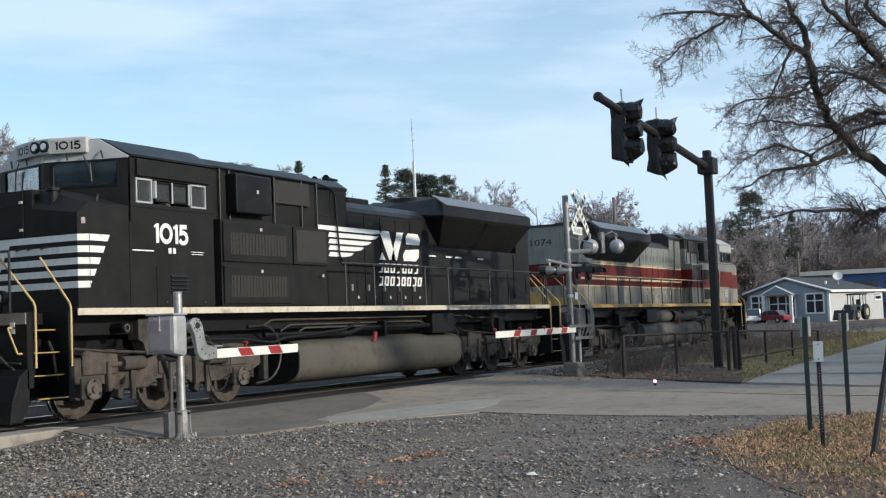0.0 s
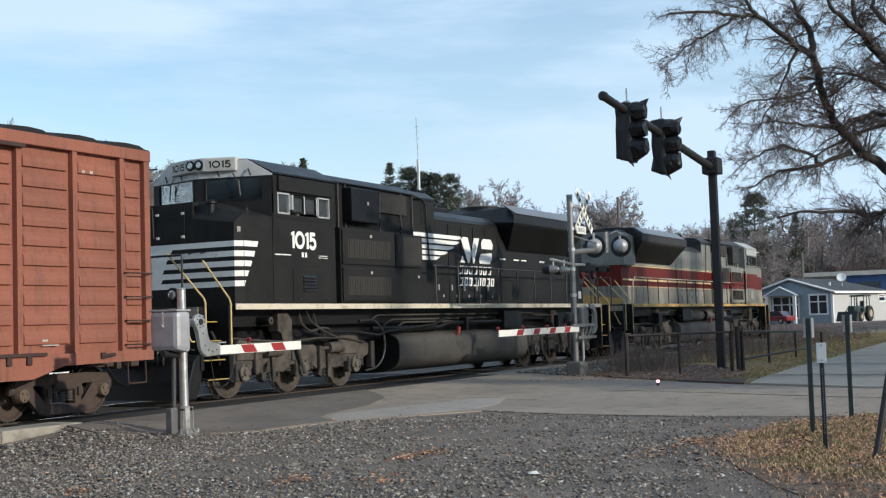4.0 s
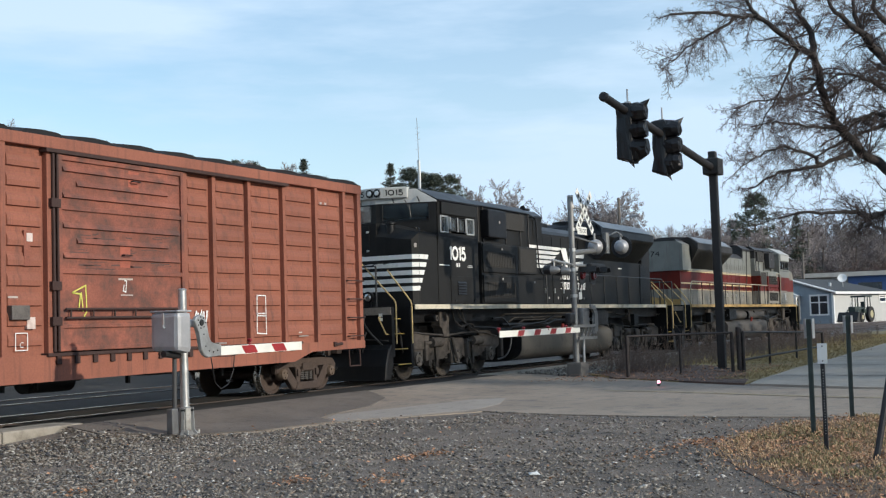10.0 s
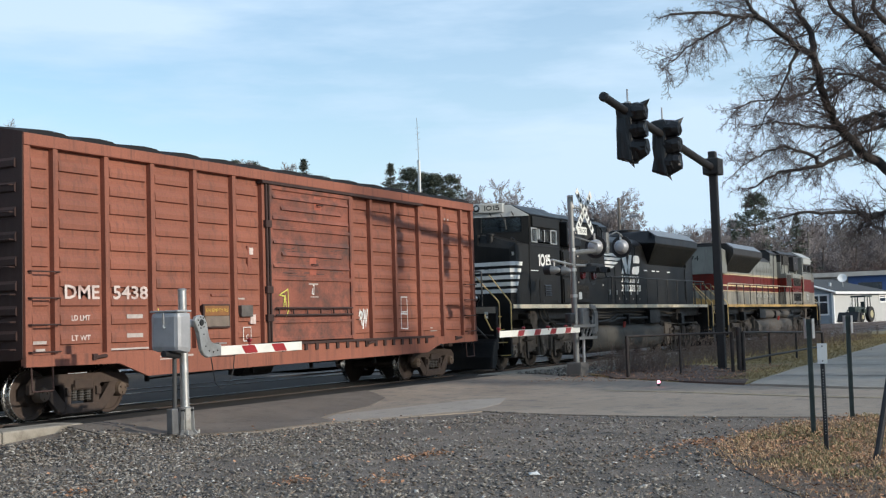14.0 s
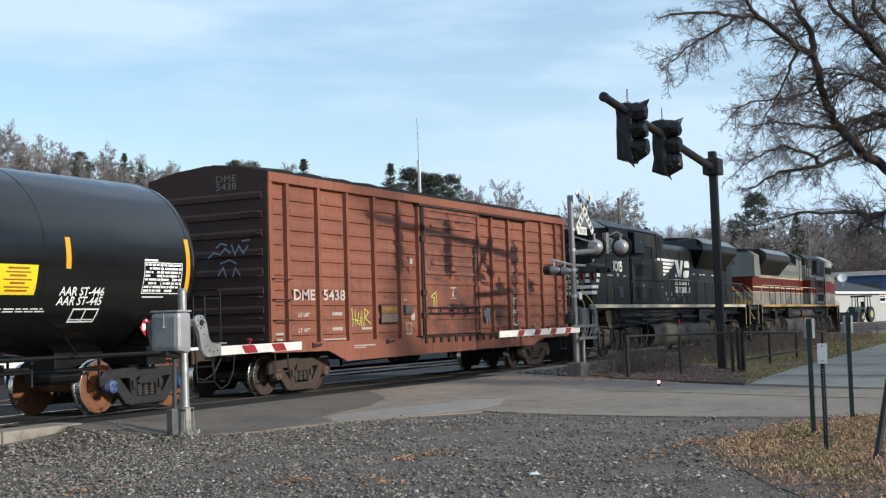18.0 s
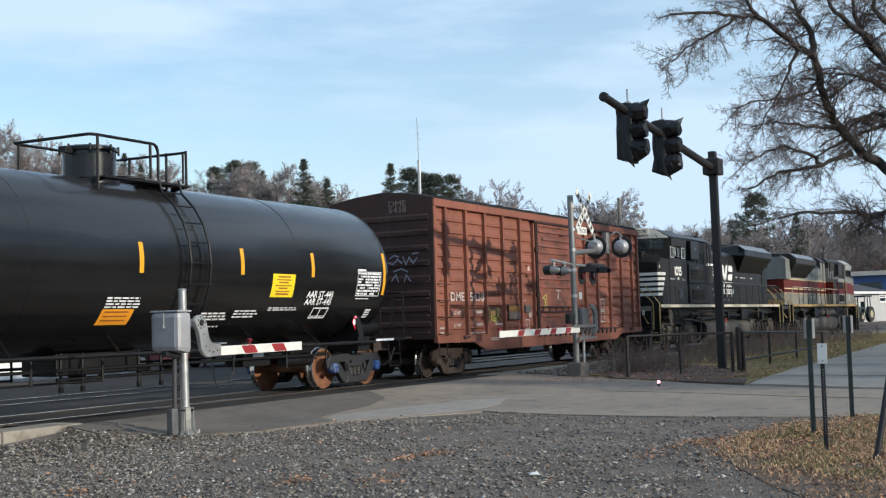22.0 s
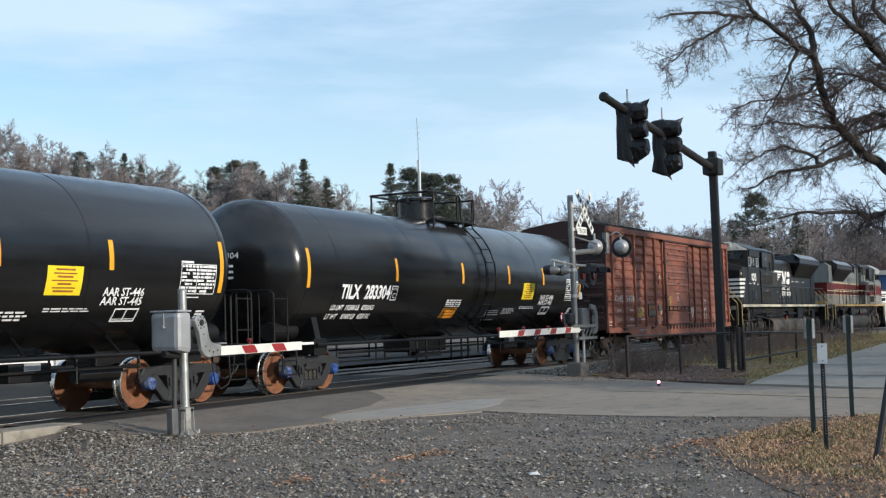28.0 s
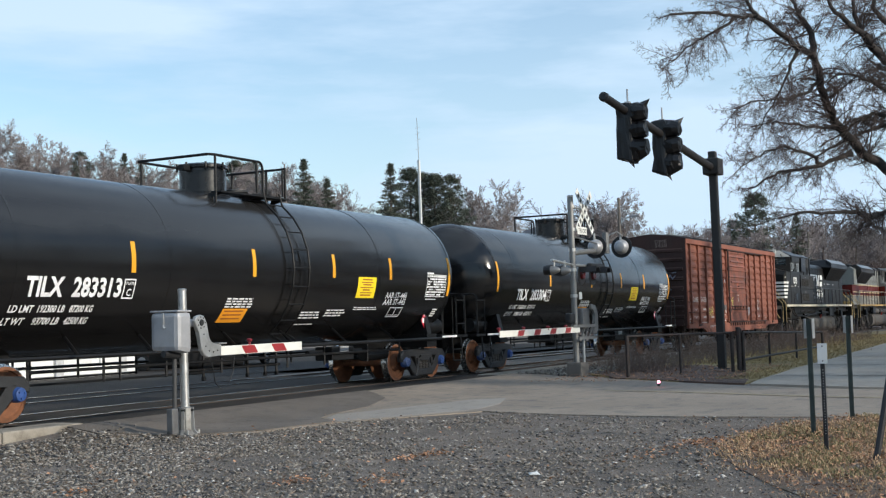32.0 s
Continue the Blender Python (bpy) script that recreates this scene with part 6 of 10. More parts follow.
black_iron = mat("black_iron", (0.0065, 0.0065, 0.007), 0.5, 0.0, 0.35, 8, 60, 0.2, (0.022, 0.018, 0.015), 0.25, spec=0.3)
cap_blue = mat("cap_blue", (0.03, 0.075, 0.24), 0.4, 0.0, 0.4, 12, 60, 0.1, (0.2, 0.22, 0.25), 0.35)
cap_brown = mat("cap_brown", (0.10, 0.07, 0.05), 0.7)
white_paint = mat("white_paint", (0.78, 0.77, 0.73), 0.55, 0, 0.08, 10, 80, 0.05, (0.4, 0.36, 0.3), 0.12)


def wheelset(r, plate):
    """Axle with two flanged wheels, round the y axis through its own origin."""
    bm = bmesh.new()
    for s in (-1, 1):
        prof = [(s * 0.655, 0.10), (s * 0.675, r * 0.80), (s * 0.68, r + 0.028), (s * 0.715, r + 0.025), (s * 0.722, r), (s * 0.82, r - 0.006),
                (s * 0.825, r - 0.02), (s * 0.825, r * 0.84), (s * 0.80, r * 0.80), (s * 0.765, r * 0.45), (s * 0.80, 0.17), (s * 0.87, 0.15), (s * 0.88, 0.08)]
        start = len(bm.faces)
        lathe(bm, prof, "y", (0, 0, 0), 28)
        bm.faces.ensure_lookup_table()
        for f in list(bm.faces)[start:]:
            c = f.calc_center_median()
            d = math.hypot(c.x, c.z)
            f.material_index = 1 if d > r * 0.93 else 0
    tube(bm, (0, -0.9, 0), (0, 0.9, 0), 0.085, 12)
    me = bpy.data.meshes.new("wheelset")
    bmesh.ops.recalc_face_normals(bm, faces=bm.faces)
    bm.to_mesh(me)
    bm.free()
    me.materials.append(plate)
    me.materials.append(tread)
    for p in me.polygons:
        p.use_smooth = True
    me.set_sharp_from_angle(angle=radians(40))
    return me


WS_TANK, WS_BOX, WS_LOCO = wheelset(0.457, rust), wheelset(0.42, old_rust), wheelset(0.508, loco_dust)


def set_wheel(truck, mesh, x, r, sense):
    w = new("wheelset", mesh)
    w.parent = truck
    w.location = (x, 0, r)
    WHEELS.append((w, x, r, sense))


def freight_truck(parent, x0, frame_mat, cap_mat, mesh, r):
    bm = bmesh.new()
    box(bm, -0.21, 0.21, -1.15, 1.15, 0.47, 0.62, 0.02)
    box(bm, -0.3, 0.3, -0.5, 0.5, 0.55, 0.78, 0.02)
    t = part("truck", bm, frame_mat, parent, "two-axle cast steel freight truck")
    t.location = (x0, 0, 0)
    k = r - 0.457
    for s in (-1, 1):
        bm = bmesh.new()
        lo, hi = min(s * 0.97, s * 1.11), max(s * 0.97, s * 1.11)
        top = [(-1.13, 0.47 + k), (-1.13, 0.62 + k), (-1.02, 0.73 + k), (-0.55, 0.76 + k), (0.55, 0.76 + k), (1.02, 0.73 + k), (1.13, 0.62 + k), (1.13, 0.47 + k),
               (1.03, 0.47 + k), (0.98, 0.58 + k), (0.80, 0.58 + k), (0.72, 0.62 + k), (-0.72, 0.62 + k), (-0.80, 0.58 + k), (-0.98, 0.58 + k), (-1.03, 0.47 + k)]
        prism(bm, top, "y", lo, hi, 0.03)
        for q in (-1, 1):
            prism(bm, [(q * 1.00, 0.60 + k), (q * 0.72, 0.66 + k), (q * 0.46, 0.34 + k), (q * 0.26, 0.20 + k), (q * 0.34, 0.10 + k), (q * 0.52, 0.14 + k), (q * 0.78, 0.44 + k)], "y", lo + 0.01, hi - 0.01, 0.02)
            prism(bm, [(q * 0.43, 0.66 + k), (q * 0.25, 0.66 + k), (q * 0.25, 0.24 + k), (q * 0.38, 0.20 + k)], "y", lo + 0.005, hi - 0.005, 0.012)
            prism(bm, [(q * 0.62, 0.66 + k), (q * 0.40, 0.66 + k), (q * 0.40, 0.56 + k)], "y", lo + 0.012, hi - 0.012, 0.01)
        prism(bm, [(-0.44, 0.11 + k), (0.44, 0.11 + k), (0.36, 0.27 + k), (-0.36, 0.27 + k)], "y", lo - 0.02, hi + 0.02, 0.02)
        prism(bm, [(-0.24, 0.49 + k), (0.24, 0.49 + k), (0.20, 0.60 + k), (-0.20, 0.60 + k)], "y", lo - 0.03, hi + 0.03, 0.02)
        for q in (-1, 1):
            box(bm, q * 0.34 - 0.05, q * 0.34 + 0.05, hi - 0.02 if s > 0 else lo - 0.035, hi + 0.035 if s > 0 else lo + 0.02, 0.40 + k, 0.54 + k, 0.01)
        part("side_frame", bm, frame_mat, t)
    for s in (-1, 1):
        for sx in (-0.16, 0, 0.16):
            bm = lathe(bmesh.new(), [(0.275 + k * 0.04 + a, b) for k in range(5) for a, b in ((0.0, 0.05), (0.015, 0.066), (0.03, 0.05))], "z", (sx, s * 1.06, 0), 10)
            part("coil_spring", bm, mat("spring_steel", (0.075, 0.068, 0.062), 0.65, 0.2), t)
    for q in (-1, 1):
        for s in (-1, 1):
            bm = bmesh.new()
            y = s * 1.06
            lathe(bm, [(s * 1.00, 0.125), (s * 1.10, 0.125), (s * 1.12, 0.115), (s * 1.16, 0.105), (s * 1.175, 0.05)], "y", (q * 0.889, 0, r), 18)
            for k in range(3):
                an = 2.1 * k + 0.4
                tube(bm, (q * 0.889 + 0.06 * math.cos(an), s * 1.15, r + 0.06 * math.sin(an)), (q * 0.889 + 0.06 * math.cos(an), s * 1.19, r + 0.06 * math.sin(an)), 0.02, 6)
            part("bearing_cap", bm, cap_mat, t, smooth=True)
        bm = bmesh.new()
        for s in (-1, 1):
            prism(bm, [(q * 0.40, r - 0.17), (q * 0.45, r - 0.2), (q * 0.47, r + 0.12), (q * 0.43, r + 0.14)], "y", min(s * 0.70, s * 0.82), max(s * 0.70, s * 0.82))
        box(bm, min(q * 0.36, q * 0.42), max(q * 0.36, q * 0.42), -0.8, 0.8, r - 0.09, r - 0.02)
        part("brake_beam", bm, frame_mat, t)
        set_wheel(t, mesh, q * 0.889, r, 1)
    return t


def coupler(parent, x, s, z=0.85):
    bm = bmesh.new()
    box(bm, min(x, x - s * 0.75), max(x, x - s * 0.75), -0.09, 0.09, z - 0.1, z + 0.1, 0.02)
    prism(bm, [(x - s * 0.05, -0.17), (x - s * 0.05, 0.2), (x + s * 0.14, 0.19), (x + s * 0.16, 0.02), (x + s * 0.05, 0.0), (x + s * 0.10, -0.14)], "z", z - 0.15, z + 0.15, 0.02)
    part("coupler", bm, old_rust, parent)
    bm = bmesh.new()
    path(bm, [(x - s * 0.55, -0.35, z - 0.05), (x - s * 0.3, -0.36, z - 0.35), (x, -0.33, z - 0.47), (x + s * 0.1, -0.3, z - 0.42)], 0.025, 8)
    part("air_hose", bm, black_iron, parent)


# ---- boxcar ----
box_red = mat("boxcar_paint", (0.246, 0.085, 0.052), 0.72, 0, 0.24, 0.8, 30, 0.08, (0.110, 0.049, 0.036), 0.42, streak=True)
box_door = mat("boxcar_door_paint", (0.23, 0.075, 0.048), 0.72, 0, 0.4, 1.2, 40, 0.12, (0.07, 0.04, 0.033), 0.75)
box_white = mat("boxcar_lettering", (0.60, 0.50, 0.46), 0.7, 0, 0.15, 9, 60, 0.05, (0.235, 0.095, 0.065), 0.55)
# end walls' paint darkened for the shade on them; fittings share it
box_end = mat("boxcar_end_shaded", (0.040, 0.018, 0.0145), 0.8, 0, 0.3, 1.5, 40, 0.15, (0.05, 0.03, 0.025), 0.5, streak=True)
box_roof = mat("boxcar_roof", (0.013, 0.012, 0.0125), 0.75, 0.0, 0.35, 2, 40, 0.15, (0.05, 0.032, 0.025), 0.25, spec=0.25)
tag_yellow = mat("tag_yellow", (0.62, 0.60, 0.12), 0.6)
tag_white = mat("tag_white", (0.72, 0.72, 0.70), 0.6)


def ribbon(name, strokes, width, put, material, parent):
    """Flat painted strokes: each polyline of (x, z) becomes one mitred strip, laid on a surface by put(x, z)."""
    for st in strokes:
        p = [Vector(q) for q in st]
        n = len(p)
        ring = (p[0] - p[-1]).length < 1e-5
        vs = []
        for i in range(n):
            before = p[i] - p[i - 1] if i else (p[0] - p[-2] if ring else p[1] - p[0])
            after = p[i + 1] - p[i] if i < n - 1 else (p[1] - p[0] if ring else p[-1] - p[-2])
            before, after = before.normalized(), after.normalized()
            m = Vector((-before.y - after.y, before.x + after.x))
            m = m.normalized() if m.length > 1e-6 else Vector((-after.y, after.x))
            m *= width / 2 / max(0.55, m.dot(Vector((-after.y, after.x))))
            push = Vector((0, 0)) if ring else (-after * width * 0.2 if i == 0 else before * width * 0.2 if i == n - 1 else Vector((0, 0)))
            vs += [put(*(p[i] + push + m)), put(*(p[i] + push - m))]
        mesh_of(name, vs, [(2 * i, 2 * i + 1, 2 * i + 3, 2 * i + 2) for i in range(n - 1)], material, parent)


def round_digits(text, height, width, thick, put, material, parent):
    """Bold round numerals drawn as thick strokes, each digit of its own pieces."""
    def arc(cx, cz, rx, rz, a, b, n=14):
        return [(cx + rx * math.cos(radians(a + (b - a) * i / n)), cz + rz * math.sin(radians(a + (b - a) * i / n))) for i in range(n + 1)]
    forms = {"1": ([], 0.16), "0": ([arc(0.40, 0.5, 0.40, 0.42, 90, 450, 22)], 0.80),
             "5": ([[(0.50, 0.91), (0.10, 0.91), (0.075, 0.57)] + arc(0.25, 0.33, 0.30, 0.27, 88, -150)], 0.56)}
    gap, x = 0.26, 0.0
    total = sum(forms[c][1] for c in text) + gap * (len(text) - 1)
    k = width / total
    for c in text:
        strokes, w = forms[c]
        if c == "1":
            a, b, t = (x + 0.16) * k, height, thick / 2
            out = [(a - t, 0), (a + t, 0), (a + t, b), (a - t * 0.2, b), (a - t * 2.3, b * 0.88), (a - t * 2.3, b * 0.75), (a - t, b * 0.80)]
            mesh_of("numeral", [put(*q) for q in out], [tuple(range(7))], material, parent)
        ribbon("numeral", [[((x + a) * k, b * height) for a, b in st] for st in strokes], thick, put, material, parent)
        x += w + gap


def ribbed(a, b, ia, ib, y, s, ribs, z0, z1):
    """One pressed sheet: raised ribs with a sharp lower edge, inset from both sides."""
    rows = [(z0, 0.0)]
    for z in ribs:
        rows += [(z - 0.006, 0.0), (z + 0.010, 0.044), (z + 0.09, 0.048), (z + 0.16, 0.034), (z + 0.22, 0.0)]
    rows.append((z1, 0.0))
    bm = bmesh.new()
    cols = [(a, 0), (ia, 0), (ia + 0.02, 1), (ib - 0.02, 1), (ib, 0), (b, 0)]
    grid = [[bm.verts.new((x, y + s * o * k, z)) for x, k in cols] for z, o in rows]
    for r0, r1 in zip(grid, grid[1:]):
        for i in range(len(cols) - 1):
            bm.faces.new((r0[i], r0[i + 1], r1[i + 1], r1[i]))
    back = [bm.verts.new((x, y - s * 0.05, z)) for x, z in ((a, z0), (b, z0), (b, z1), (a, z1))]
    bm.faces.new(back)
    lo, hi = grid[0], grid[-1]
    bm.faces.new([*lo, back[1], back[0]])
    bm.faces.new([*hi, back[2], back[3]])
    bm.faces.new([r[0] for r in grid] + [back[3], back[0]])
    bm.faces.new([r[-1] for r in grid] + [back[2], back[1]])
    return bm


def build_boxcar():
    e = thing("boxcar", "weathered red-brown steel boxcar with outside posts and sprayed tags", "boxcar")
    H = 7.80
    part("underframe", box(boxed(-H + 0.1, H - 0.1, -0.35, 0.35, 0.72, 1.05), -H, H, -1.38, 1.38, 0.98, 1.1), box_end, e)
    posts_l = [-7.72, -7.13, -5.98, -4.84, -3.68, -2.52, -1.58]
    posts_r = [1.72, 2.55, 3.65, 4.82, 6.0, 7.1, 7.72]
    rng = random.Random(4)
    for s in (-1, 1):
        y = s * 1.42
        for row in (posts_l, posts_r):
            for a, b in zip(row, row[1:]):
                bm = ribbed(a, b, a + 0.11, b - 0.11, y, s, [1.20 + k * 0.305 for k in range(10)], 1.02, 4.32)
                part("side_panel", bm, box_red, e)
            for a in row:
                bm = bmesh.new()
                w = 0.055 if abs(a) < 7.6 else 0.075
                prism(bm, [(a - w, y), (a - w * 0.92, y + s * 0.095), (a + w * 0.92, y + s * 0.095), (a + w, y)], "z", 1.0 if abs(a) < 7.5 else 0.9, 4.30)
                part("post", bm, box_red, e)
        bm = boxed(-H, H, min(y - s * 0.03, y + s * 0.115), max(y - s * 0.03, y + s * 0.115), 4.28, 4.47, 0.012)
        part("top_chord", bm, box_red, e)
        sill = [(-H, 0.88), (-H, 1.05), (H, 1.05), (H, 0.88), (5.7, 0.86), (5.05, 0.68), (-5.05, 0.62), (-5.75, 0.86)]
        part("side_sill", prismed(sill, "y", min(y + s * 0.06, y + s * 0.115), max(y + s * 0.06, y + s * 0.115)), box_red, e)
        # routing board and lock box beside the door
        k = 1 if s < 0 else -1
        X = lambda p, q: (min(k * p, k * q), max(k * p, k * q))
        rb = part("routing_board", boxed(*X(-3.50, -2.70), min(y, y + s * 0.085), max(y, y + s * 0.085), 1.40, 1.84, 0.008), box_end, e, "dark steel frame with a grey wooden board")
        part("wooden_board", boxed(*X(-3.46, -2.74), min(y + s * 0.085, y + s * 0.093), max(y + s * 0.085, y + s * 0.093), 1.43, 1.62), mat("grey_wood", (0.17, 0.135, 0.11), 0.9, 0, 0.3, 6, 60, 0.2), rb)
        part("rusty_plate", boxed(*X(-3.46, -2.74), min(y + s * 0.085, y + s * 0.090), max(y + s * 0.085, y + s * 0.090), 1.63, 1.81), mat("board_rust", (0.23, 0.10, 0.035), 0.85, 0, 0.3, 6, 60, 0.2), rb)
        part("lock_box", boxed(*X(-2.38, -2.02), min(y, y + s * 0.12), max(y, y + s * 0.12), 1.60, 1.82, 0.015), mat("box_steel", (0.13, 0.115, 0.105), 0.6, 0.3, 0.3, 8), e)
        # door
        d = y + s * 0.03
        bm = bmesh.new()
        box(bm, -1.40, 1.62, min(d, d + s * 0.06), max(d, d + s * 0.06), 1.10, 4.20)
        door = part("door", bm, box_door, e, "sliding door with pressed ribs and dark scuffs")
        for za, zb in ((1.10, 1.17), (1.46, 1.52), (2.32, 2.40), (3.33, 3.40), (4.12, 4.20)):
            part("door_rail", boxed(-1.41, 1.63, min(d + s * 0.05, d + s * 0.095), max(d + s * 0.05, d + s * 0.095), za, zb, 0.01), box_door, door)
        for xa in (-1.41, 1.56):
            part("door_stile", boxed(xa, xa + 0.07, min(d + s * 0.05, d + s * 0.10), max(d + s * 0.05, d + s * 0.10), 1.10, 4.20), box_door, door)
        for z in (2.56, 2.80, 3.04, 3.52, 3.72, 3.94):
            ia = -1.30 if z not in (2.80, 3.72) else -1.0
            part("door_rib", prismed([(d + s * 0.055, z), (d + s * 0.105, z + 0.012), (d + s * 0.09, z + 0.05), (d + s * 0.055, z + 0.11)], "x", ia, -ia + 0.22), box_door, door)
        bm = bmesh.new()
        for xx in (-1.2, -0.7, -0.2, 0.3, 0.8, 1.35):
            tube(bm, (xx, d + s * 0.12, 1.62), (xx, d + s * 0.12, 1.76), 0.018, 6)
        tube(bm, (-1.32, d + s * 0.13, 1.76), (1.55, d + s * 0.13, 1.76), 0.02, 8)
        tube(bm, (-1.32, d + s * 0.13, 1.62), (1.55, d + s * 0.13, 1.62), 0.02, 8)
        part("door_bar", bm, box_end, door)
        bm = bmesh.new()
        tube(bm, (-1.52, d + s * 0.09, 1.1), (-1.52, d + s * 0.09, 4.2), 0.028, 8)
        tube(bm, (-1.44, d + s * 0.10, 1.1), (-1.44, d + s * 0.10, 4.2), 0.022, 8)
        for z in (1.5, 2.05, 3.35):
            box(bm, -1.60, -1.40, min(d, d + s * 0.14), max(d, d + s * 0.14), z, z + 0.14, 0.01)
        part("lock_bar", bm, box_end, door)
        bm = bmesh.new()
        box(bm, -1.7, 5.3, min(y, y + s * 0.16), max(y, y + s * 0.16), 1.03, 1.08)
        for k in range(17):
            xx = -1.5 + k * 0.40
            box(bm, xx, xx + 0.10, min(y + s * 0.11, y + s * 0.15), max(y + s * 0.11, y + s * 0.15), 0.90, 1.05, 0.008)
        part("door_track", bm, box_end, e)
        part("upper_door_track", boxed(-1.7, 4.9, min(y, y + s * 0.17), max(y, y + s * 0.17), 4.21, 4.27, 0.008), box_end, e)
        # ladders and fittings
        for xa, xb, zs in ((-7.76, -7.10, (1.10, 1.52, 1.93, 2.34)), (7.08, 7.76, (1.15, 1.55, 1.95, 2.35))):
            for z in zs:
                bm = bmesh.new()
                path(bm, [(xa + 0.03, y + s * 0.08, z), (xa + 0.03, y + s * 0.17, z), (xb - 0.03, y + s * 0.17, z), (xb - 0.03, y + s * 0.08, z)], 0.014, 6)
                part("ladder_rung", bm, box_end, e)
            bm = bmesh.new()
            m = (xa + xb) / 2
            path(bm, [(m - 0.22, y + s * 0.06, 0.92), (m - 0.22, y + s * 0.08, 0.50), (m + 0.22, y + s * 0.08, 0.50), (m + 0.22, y + s * 0.06, 0.92)], 0.016, 6)
            part("stirrup_step", bm, box_end, e)
        for xx, w, h, z in ((-2.0, 0.13, 0.55, 2.42), (-2.95, 0.5, 0.05, 1.98), (-2.95, 0.5, 0.30, 1.60)):
            bm = boxed(xx - w / 2, xx + w / 2, min(y, y + s * 0.05), max(y, y + s * 0.05), z, z + h, 0.01)
            part("placard_board", bm, box_door, e)
        bm = boxed(-2.02, -1.90, min(y, y + s * 0.057), max(y, y + s * 0.062), 2.80, 2.93)
        part("paper_card", bm, box_white, e)
        part("car_tag", boxed(-2.03, -1.86, min(y, y + s * 0.058), max(y, y + s * 0.058), 1.46, 1.64), box_white, e)
        for xx in (-6.35, -3.3, 2.2, 6.55):
            bm = bmesh.new()
            tube(bm, (xx, y + s * 0.13, 0.98), (xx + 0.25, y + s * 0.15, 1.0), 0.03, 6)
            box(bm, xx - 0.05, xx + 0.05, min(y + s * .1, y + s * .15), max(y + s * .1, y + s * .15), 0.94, 1.04)
            part("pull_ring", bm, box_end, e)
        # lettering
        if s < 0:
            put = lambda x0, z0, q=0.006: (lambda x, z: (x0 + x, y - q, z0 + z))
        else:
            put = lambda x0, z0, q=0.006: (lambda x, z: (-x0 - x, y + q, z0 + z))
        lettering("lettering", "DME", 0.31, 0.78, put(-6.92, 1.93, 0.053), box_white, e, bold=0.02)
        lettering("lettering", "5438", 0.31, 0.86, put(-5.82, 1.93, 0.053), box_white, e, bold=0.02)
        for xx, zz, t in ((-6.78, 1.58, "LD LMT"), (-6.78, 1.26, "LT WT")):
            lettering("lettering", t, 0.12, 0.42, put(xx, zz, 0.053), box_white, e, bold=0.02)
        bars = [(-5.5, 1.60, .4, .07), (-5.5, 1.28, .4, .07), (-4.3, 1.28, .45, .05), (-6.0 + .1, 1.08, .95, .03), (-4.75, .92, .9, .03), (-4.75, .88, .5, .02), (-7.6, 1.22, .28, .05), (-7.55, 1.1, .2, .05),
                (5.3, 1.18, .35, .02), (5.3, 1.25, .12, .03), (-0.05, 2.24, .35, .03), (0.0, 1.98, .3, .02), (6.2, 3.95, .07, .05), (6.38, 3.95, .07, .05), (-2.4, 1.93, .2, .03)]
        for xx, zz, w, h in bars:
            dd = 0.10 if -1.4 < xx < 1.5 else (0.12 if zz < 1.0 else 0.053)
            p = put(xx, zz, dd)
            mesh_of("stencil_line", [p(0, 0), p(w, 0), p(w, h), p(0, h)], [(0, 1, 2, 3)], mat("stencil_dim", (0.42, 0.36, 0.33), 0.7), e)
        if s < 0:
            T = lambda n, st, w, x0, z0, m, q=0.0545: ribbon(n, st, w, put(x0, z0, q), m, e)
            T("sprayed_tag", [[(0.02, 0.40), (0.06, 0.05), (0.02, 0.0)], [(0.14, 0.34), (0.17, 0.02)], [(0.0, 0.16), (0.3, 0.12)], [(0.30, 0.3), (0.24, 0.06), (0.34, 0.02), (0.38, 0.22)],
                              [(0.40, 0.0), (0.42, 0.34), (0.50, 0.0)], [(0.55, 0.02), (0.56, 0.38), (0.72, 0.30), (0.58, 0.18), (0.80, 0.04)]], 0.022, -4.72, 1.36, tag_yellow)
            T("sprayed_tag", [[(0.0, 0.02), (0.02, 0.75), (0.30, 0.75), (0.31, 0.0), (0.0, 0.02)], [(0.0, 0.36), (0.31, 0.35)], [(0.04, 0.40), (0.27, 0.40)]], 0.022, 3.87, 1.26, tag_white)
            T("sprayed_tag", [[(0.0, 0.28), (0.05, 0.40), (0.10, 0.30), (0.04, 0.20)], [(0.12, 0.08), (0.10, 0.38)], [(0.12, 0.25), (0.20, 0.42), (0.22, 0.26), (0.16, 0.0)], [(0.26, 0.4), (0.28, 0.05), (0.34, 0.3), (0.36, 0.42)]], 0.042, 1.98, 1.30, tag_white)
            T("sprayed_tag", [[(0.0, 0.30), (0.30, 0.42), (0.32, 0.0), (0.22, -0.12)], [(0.0, 0.30), (0.18, 0.28), (0.14, 0.02)], [(0.2, 0.3), (0.24, 0.0)]], 0.022, -1.12, 1.72, tag_yellow, 0.104)
            T("sprayed_tag", [[(0.02, 0.1), (0.0, 0.0), (0.06, -0.02), (0.08, 0.16), (0.03, 0.18)]], 0.02, 0.06, 2.06, tag_white, 0.104)
            grime = mat("door_scuff", (0.085, 0.05, 0.045), 0.8, 0, 0.3, 6, 40, 0.1)
